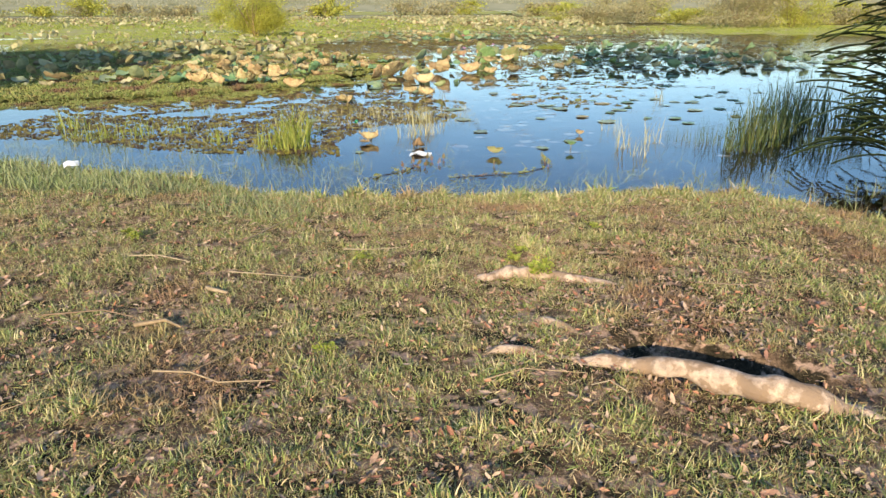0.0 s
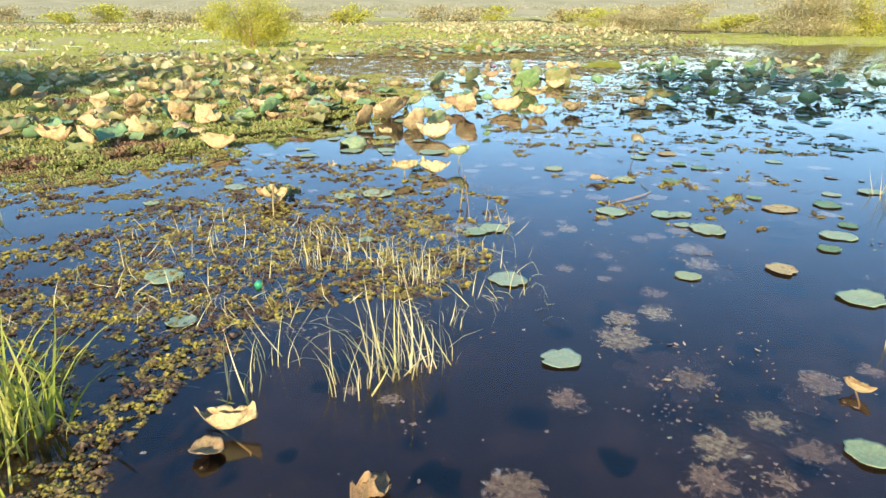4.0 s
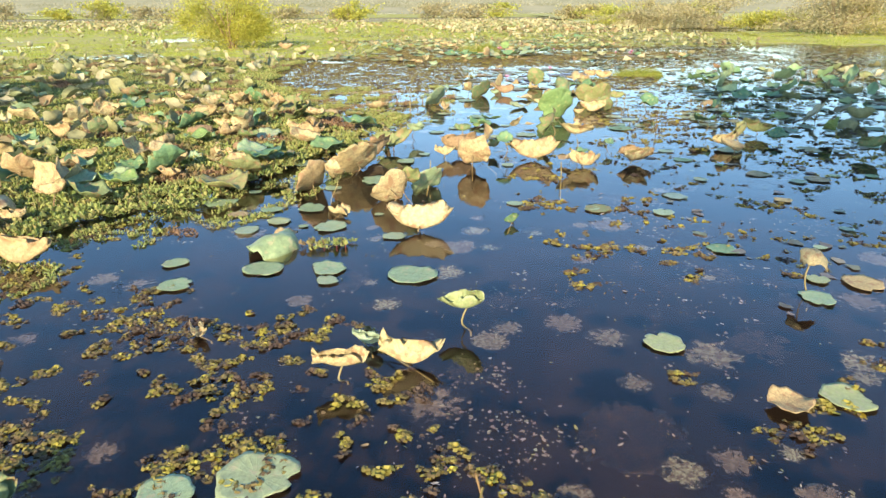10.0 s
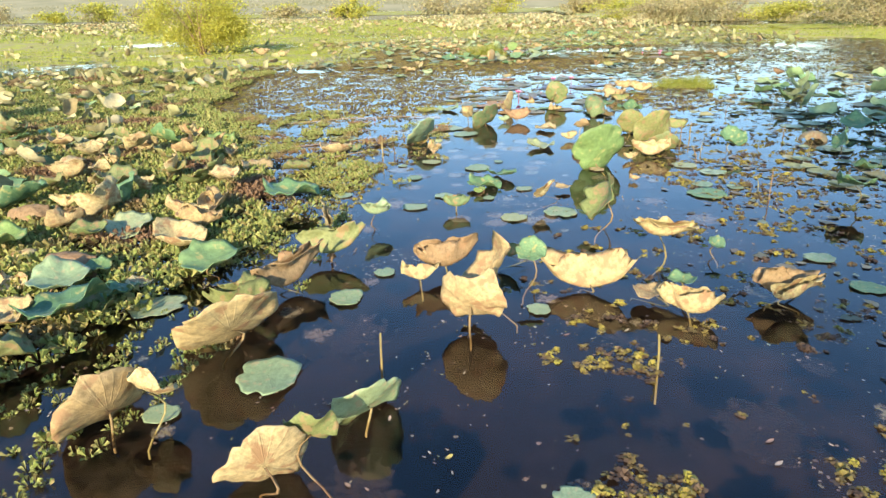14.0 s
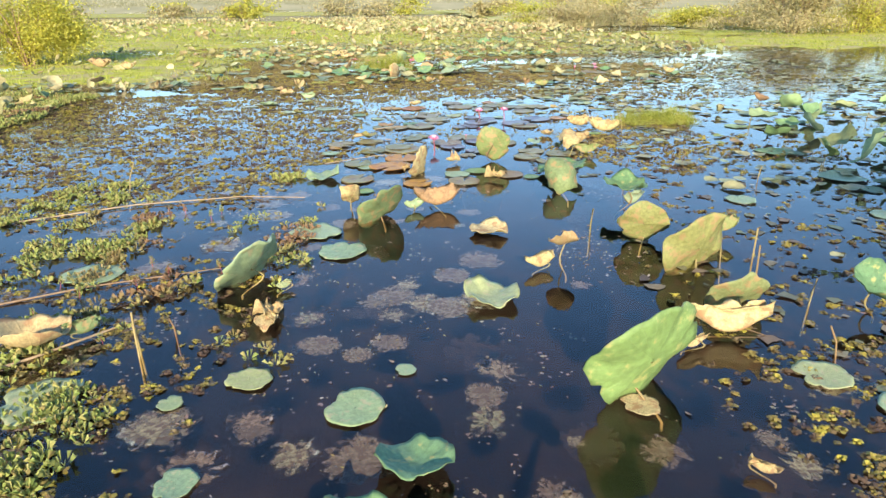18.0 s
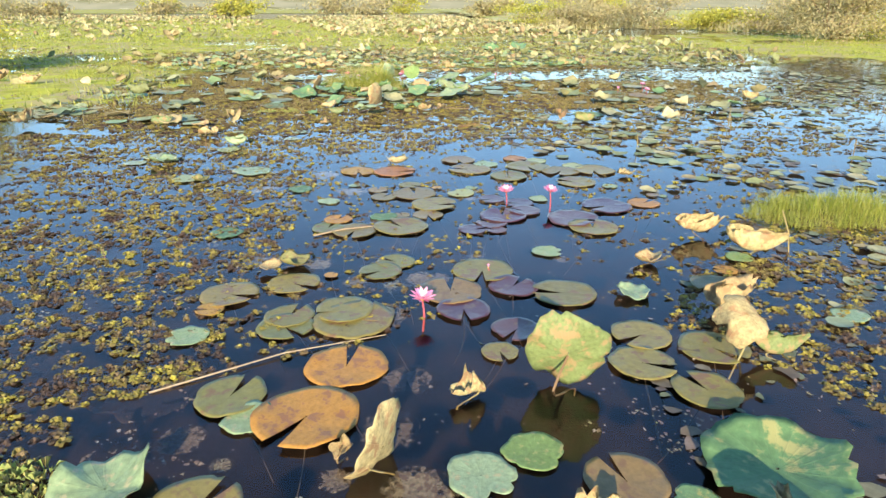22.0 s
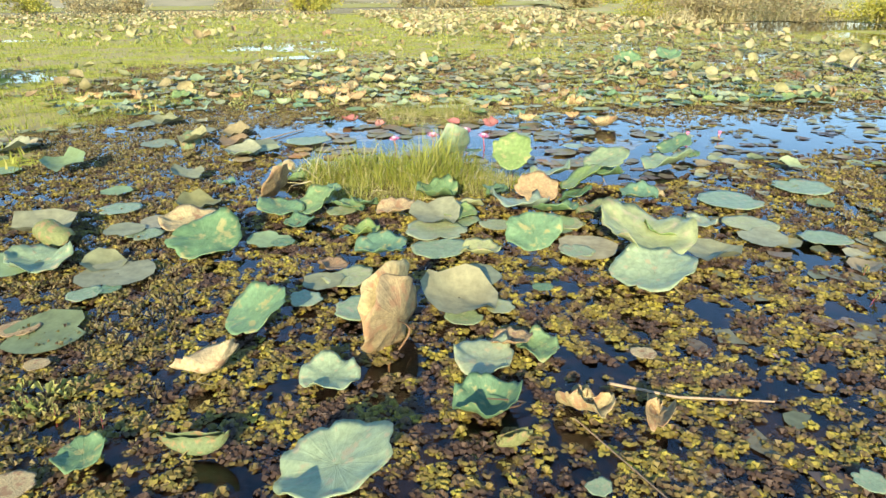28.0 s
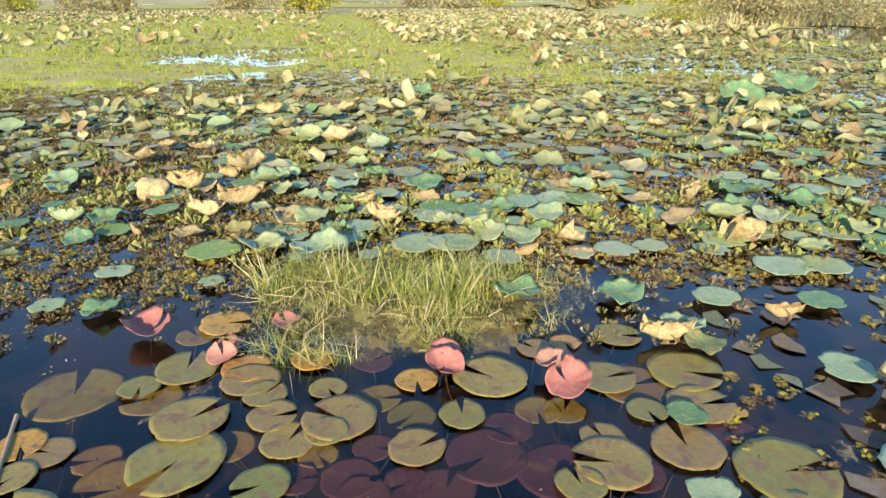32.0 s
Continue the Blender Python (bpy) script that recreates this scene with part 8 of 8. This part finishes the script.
# flat and rotting leaves between the standing ones
lotus("sunken", "flat", -0.09, 10.54, -0.003, 0.10)
lotus("pale", "flat", -1.23, 11.23, 0.006, 0.21)
lotus("sunken", "flat", -1.00, 11.14, -0.003, 0.12)
lotus("pale", "flat", -0.84, 11.07, 0.006, 0.14)
lotus("sunken", "flat", -1.03, 10.98, -0.003, 0.13)
lotus("sunken", "flat", -0.70, 11.18, -0.003, 0.14)
lotus("sunken", "flat", -0.13, 10.73, -0.003, 0.08)
lotus("pale", "flat", -1.07, 11.50, 0.006, 0.09)
lotus("sunken", "flat", -0.53, 10.80, -0.003, 0.14)
lotus("sunken", "flat", -0.59, 10.69, -0.003, 0.07)
lotus("pale", "flat", -0.56, 10.73, 0.006, 0.06)
lotus("sunken", "flat", 0.80, 11.20, -0.003, 0.14)
lotus("sunken", "flat", 0.50, 10.89, -0.003, 0.13)
lotus("pale", "flat", 1.28, 11.08, 0.006, 0.10)
lotus("sunken", "flat", 1.35, 11.04, -0.003, 0.11)
lotus("pale", "flat", -1.40, 11.96, 0.006, 0.23)
lotus("sunken", "flat", -1.19, 11.18, -0.003, 0.16)
lotus("pale", "flat", -0.73, 10.83, 0.006, 0.14)
lotus("sunken", "flat", 1.09, 10.50, -0.003, 0.08)
lotus("pale", "flat", -0.03, 12.47, 0.006, 0.17)
lotus("sunken", "flat", 0.35, 14.91, -0.003, 0.18)
lotus("sunken", "flat", 0.02, 14.92, -0.003, 0.22)
lotus("sunken", "flat", 0.20, 14.69, -0.003, 0.25)
lotus("sunken", "flat", 0.50, 14.71, -0.003, 0.19)
lotus("sunken", "flat", 1.23, 15.08, -0.003, 0.23)
lotus("sunken", "flat", 1.62, 14.56, -0.003, 0.19)
lotus("sunken", "flat", 1.98, 14.56, -0.003, 0.12)
lotus("sunken", "flat", 2.00, 14.44, -0.003, 0.14)
lotus("sunken", "flat", 0.83, 15.35, -0.003, 0.16)
lotus("sunken", "flat", 0.70, 15.28, -0.003, 0.13)
lotus("sunken", "flat", 0.50, 15.62, -0.003, 0.20)
lotus("pale", "flat", 2.38, 14.86, 0.006, 0.20)
lotus("sunken", "flat", -0.41, 15.04, -0.003, 0.19)
lotus("pale", "flat", 0.88, 15.13, 0.006, 0.08)
lotus("sunken", "flat", 1.11, 15.63, -0.003, 0.23)
lotus("pale", "flat", 0.06, 15.04, 0.006, 0.09)
lotus("sunken", "flat", -0.06, 16.62, -0.003, 0.29)
lotus("pale", "flat", -0.63, 16.27, 0.006, 0.29)
lotus("sunken", "flat", 1.37, 14.65, -0.003, 0.07)
lotus("sunken", "flat", 1.27, 15.69, -0.003, 0.24)
lotus("sunken", "flat", -0.27, 15.69, -0.003, 0.15)
lotus("pale", "flat", 1.80, 7.74, 0.006, 0.17)
lotus("pale", "flat", 1.75, 8.01, 0.006, 0.13)
lotus("sunken", "flat", 1.62, 7.71, -0.003, 0.14)
lotus("pale", "flat", 1.42, 7.02, 0.006, 0.12)
lotus("sunken", "flat", 1.57, 7.41, -0.003, 0.18)
lotus("sunken", "flat", 1.10, 7.13, -0.003, 0.11)
lotus("sunken", "flat", 0.84, 7.14, -0.003, 0.11)
lotus("sunken", "flat", 0.85, 7.67, -0.003, 0.13)
lotus("sunken", "flat", 1.08, 7.31, -0.003, 0.14)
lotus("sunken", "flat", 1.46, 7.62, -0.003, 0.13)
lotus("sunken", "flat", 1.22, 7.86, -0.003, 0.12)
lotus("sunken", "flat", 1.73, 8.43, -0.003, 0.17)
lotus("sunken", "flat", 2.12, 8.68, -0.003, 0.22)
lotus("sunken", "flat", 2.21, 8.21, -0.003, 0.19)
lotus("sunken", "flat", 1.01, 7.01, -0.003, 0.08)
lotus("sunken", "flat", 1.20, 6.84, -0.003, 0.15)

# around 29 to 36 metres along the path
pad("olive", 0.69, 29.49, 0.30, z=-0.012)
pad("olive", 1.01, 29.60, 0.21)
pad("orange", 1.21, 29.60, 0.17)
pad("orange", 1.42, 29.65, 0.15)
pad("salmon", 0.79, 29.82, 0.21, z=0.030, up=True, tilt=-1)
pad("orange", 1.04, 29.91, 0.20)
pad("olive", 0.95, 29.85, 0.15, z=-0.012)
pad("salmon", 1.28, 29.89, 0.12, z=0.020, up=True, tilt=-3)
pad("salmon", 1.87, 29.63, 0.12, z=0.040, up=True, tilt=5)
pad("salmon", 2.23, 29.55, 0.14, z=0.040, up=True, tilt=5)
pad("olive", 1.31, 29.45, 0.14)
pad("olive", 1.50, 29.48, 0.12)
pad("olive", 1.66, 29.45, 0.15, z=-0.012)
pad("olive", 1.36, 29.34, 0.15)
pad("orange", 1.78, 29.52, 0.14)
pad("olive", 1.77, 29.36, 0.15, z=-0.012)
pad("olive", 1.92, 29.34, 0.14)
pad("olive", 2.02, 29.54, 0.24)
pad("olive", 2.15, 29.38, 0.14, z=-0.012)
pad("olive", 2.39, 29.53, 0.19)
pad("olive", 2.47, 29.35, 0.12)
lotus("green", "flat", 2.57, 29.31, 0.026, 0.12)
pad("olive", 2.66, 29.56, 0.24)
pad("olive", 2.64, 29.38, 0.20)
pad("olive", 1.26, 29.23, 0.15, z=-0.012)
pad("olive", 1.43, 29.23, 0.16)
pad("olive", 1.53, 29.27, 0.13)
pad("purple", 1.67, 29.22, 0.12, z=-0.012)
pad("olive", 1.79, 29.20, 0.16)
pad("olive", 1.15, 29.15, 0.26)
pad("olive", 0.92, 29.18, 0.13, z=-0.012)
pad("olive", 0.79, 29.19, 0.13)
pad("orange", 0.69, 29.22, 0.14)
pad("purple", 1.48, 29.10, 0.12, z=-0.012)
pad("olive", 1.40, 29.06, 0.15)
pad("purple", 1.62, 29.10, 0.16, z=-0.012)
pad("purple", 1.98, 29.18, 0.23, z=-0.012)
pad("purple", 2.17, 29.12, 0.23, z=-0.012)
pad("olive", 2.31, 29.23, 0.13)
pad("purple", 2.37, 29.11, 0.15, z=-0.012)
pad("olive", 2.53, 29.19, 0.20)
pad("purple", 2.05, 29.30, 0.15, z=-0.012)
pad("olive", 1.03, 29.07, 0.24, z=-0.012)
pad("olive", 0.75, 29.09, 0.12)
pad("olive", 2.75, 29.09, 0.26)
pad("purple", 1.66, 29.04, 0.14, z=-0.012)
lotus("pale", "flat", 2.52, 29.00, 0.026, 0.12)
pad("olive", 2.50, 29.80, 0.17)
pad("purple", 1.62, 29.67, 0.15, z=-0.012)
pad("olive", 2.19, 29.71, 0.13)
pad("orange", 2.30, 29.75, 0.11)
pad("orange", 2.74, 29.34, 0.05)
pad("olive", 2.21, 29.05, 0.13)
pad("purple", 1.77, 29.08, 0.13, z=-0.012)
pad("olive", 2.23, 29.38, 0.13, z=-0.012)
pad("purple", 1.87, 29.06, 0.15, z=-0.012)
pad("salmon", 1.12, 29.73, 0.11, z=0.015, up=True, tilt=-4)
pad("olive", 1.52, 29.19, 0.11, z=-0.012)
pad("olive", 0.90, 29.49, 0.13)
pad("olive", 1.59, 29.34, 0.09)
lotus("green", "wavy", 2.16, 30.08, 0.050, 0.21, -1)
lotus("pale", "wavy", 1.30, 30.49, 0.080, 0.27, 4)
lotus("pale", "cup", 0.74, 31.81, 0.050, 0.28)
lotus("dry", "cup", -0.36, 32.35, 0.064, 0.27)
lotus("dry", "cup", -0.34, 32.81, 0.057, 0.20)
lotus("dry", "cup", -0.05, 32.75, 0.057, 0.22)
lotus("dry", "droop", 0.05, 31.56, 0.100, 0.25, 30)
lotus("dry", "fold", 0.50, 32.11, 0.043, 0.33)
lotus("dry", "wavy", 0.37, 31.62, 0.060, 0.16, 10)
lotus("dry", "fold", 0.54, 31.17, 0.022, 0.23)
lotus("dry", "fold", 0.68, 31.36, 0.029, 0.28)
lotus("dry", "cup", 1.00, 33.02, 0.057, 0.38, 5)
lotus("dry", "cup", 0.85, 34.48, 0.071, 0.29, 5)
lotus("pale", "fold", -0.20, 31.07, 0.029, 0.19, 5)
lotus("green", "wavy", 0.04, 31.02, 0.060, 0.19, 8)
lotus("green", "flat", -0.46, 31.38, 0.026, 0.14)
lotus("green", "flat", -0.48, 31.04, 0.026, 0.16)
lotus("faded", "wavy", -0.24, 30.60, 0.020, 0.11)
lotus("green", "wavy", 0.52, 30.01, 0.020, 0.16)
lotus("pale", "flat", 0.29, 30.04, 0.026, 0.14)
lotus("pale", "flat", 0.40, 30.37, 0.026, 0.16)
lotus("pale", "flat", 0.87, 30.26, 0.026, 0.11)
lotus("green", "wavy", 2.59, 30.09, 0.030, 0.19)
lotus("pale", "flat", 2.70, 30.59, 0.026, 0.20)
lotus("pale", "wavy", 2.74, 29.81, 0.030, 0.17)
lotus("dry", "fold", 2.66, 29.75, 0.015, 0.19)
lotus("faded", "wavy", 2.77, 29.69, 0.030, 0.14)
lotus("green", "wavy", 5.11, 34.65, 0.160, 0.50, 23)
lotus("green", "wavy", 6.17, 35.55, 0.160, 0.50, 24)
lotus("pale", "flat", 3.58, 30.37, 0.026, 0.23)
lotus("pale", "flat", 3.39, 30.37, 0.026, 0.25)
lotus("pale", "flat", 3.48, 30.85, 0.026, 0.24)
lotus("pale", "flat", 3.88, 30.80, 0.026, 0.27)
lotus("green", "flat", 3.37, 30.03, 0.026, 0.18)
lotus("pale", "flat", 3.18, 29.54, 0.026, 0.18)
lotus("dry", "fold", 3.16, 29.91, 0.015, 0.15)
lotus("dry", "fold", 3.36, 31.40, 0.022, 0.24)
lotus("dry", "cup", 3.91, 33.66, 0.036, 0.23)
lotus("green", "flat", 3.23, 30.90, 0.026, 0.10)
lotus("pale", "flat", 2.97, 30.07, 0.026, 0.19)
lotus("pale", "flat", 3.16, 30.58, 0.026, 0.17)
lotus("pale", "flat", 2.15, 30.50, 0.026, 0.19)
lotus("pale", "flat", 1.97, 30.72, 0.026, 0.18)
lotus("pale", "flat", 1.75, 30.69, 0.026, 0.28)
lotus("pale", "flat", 1.52, 30.55, 0.026, 0.12)
lotus("green", "wavy", 1.30, 30.87, 0.040, 0.14, 5)
lotus("pale", "flat", 1.02, 30.67, 0.026, 0.14)
lotus("pale", "flat", 1.04, 30.94, 0.026, 0.25)
lotus("pale", "flat", 1.44, 30.95, 0.026, 0.19)
lotus("pale", "flat", 1.60, 31.21, 0.026, 0.20)
lotus("pale", "flat", 2.19, 31.27, 0.026, 0.24)
lotus("pale", "flat", 2.47, 31.16, 0.026, 0.20)
lotus("pale", "flat", 2.77, 31.42, 0.026, 0.21)
lotus("green", "flat", 3.08, 31.94, 0.026, 0.20)
lotus("dry", "wavy", 2.91, 31.82, 0.050, 0.17, 10)
lotus("dry", "wavy", 2.62, 31.65, 0.040, 0.19, 9)
lotus("dry", "wavy", 2.52, 30.54, 0.020, 0.14)
lotus("pale", "flat", 2.88, 30.63, 0.026, 0.17)
lotus("green", "wavy", 1.63, 35.39, 0.150, 0.27, 23)
lotus("pale", "wavy", 1.37, 32.65, 0.100, 0.22, 18)
lotus("pale", "wavy", 0.77, 33.00, 0.100, 0.24, 19)
lotus("dry", "fold", 0.07, 34.44, 0.053, 0.27, 5)

for colour, (mat, soups) in JOINED.items():
    if soups:
        stuff("strewn_" + NAMES[colour], *soup(soups), mat, COLOURS[colour][1] + " lotus leaves strewn over the pond away from the path", "leaves")
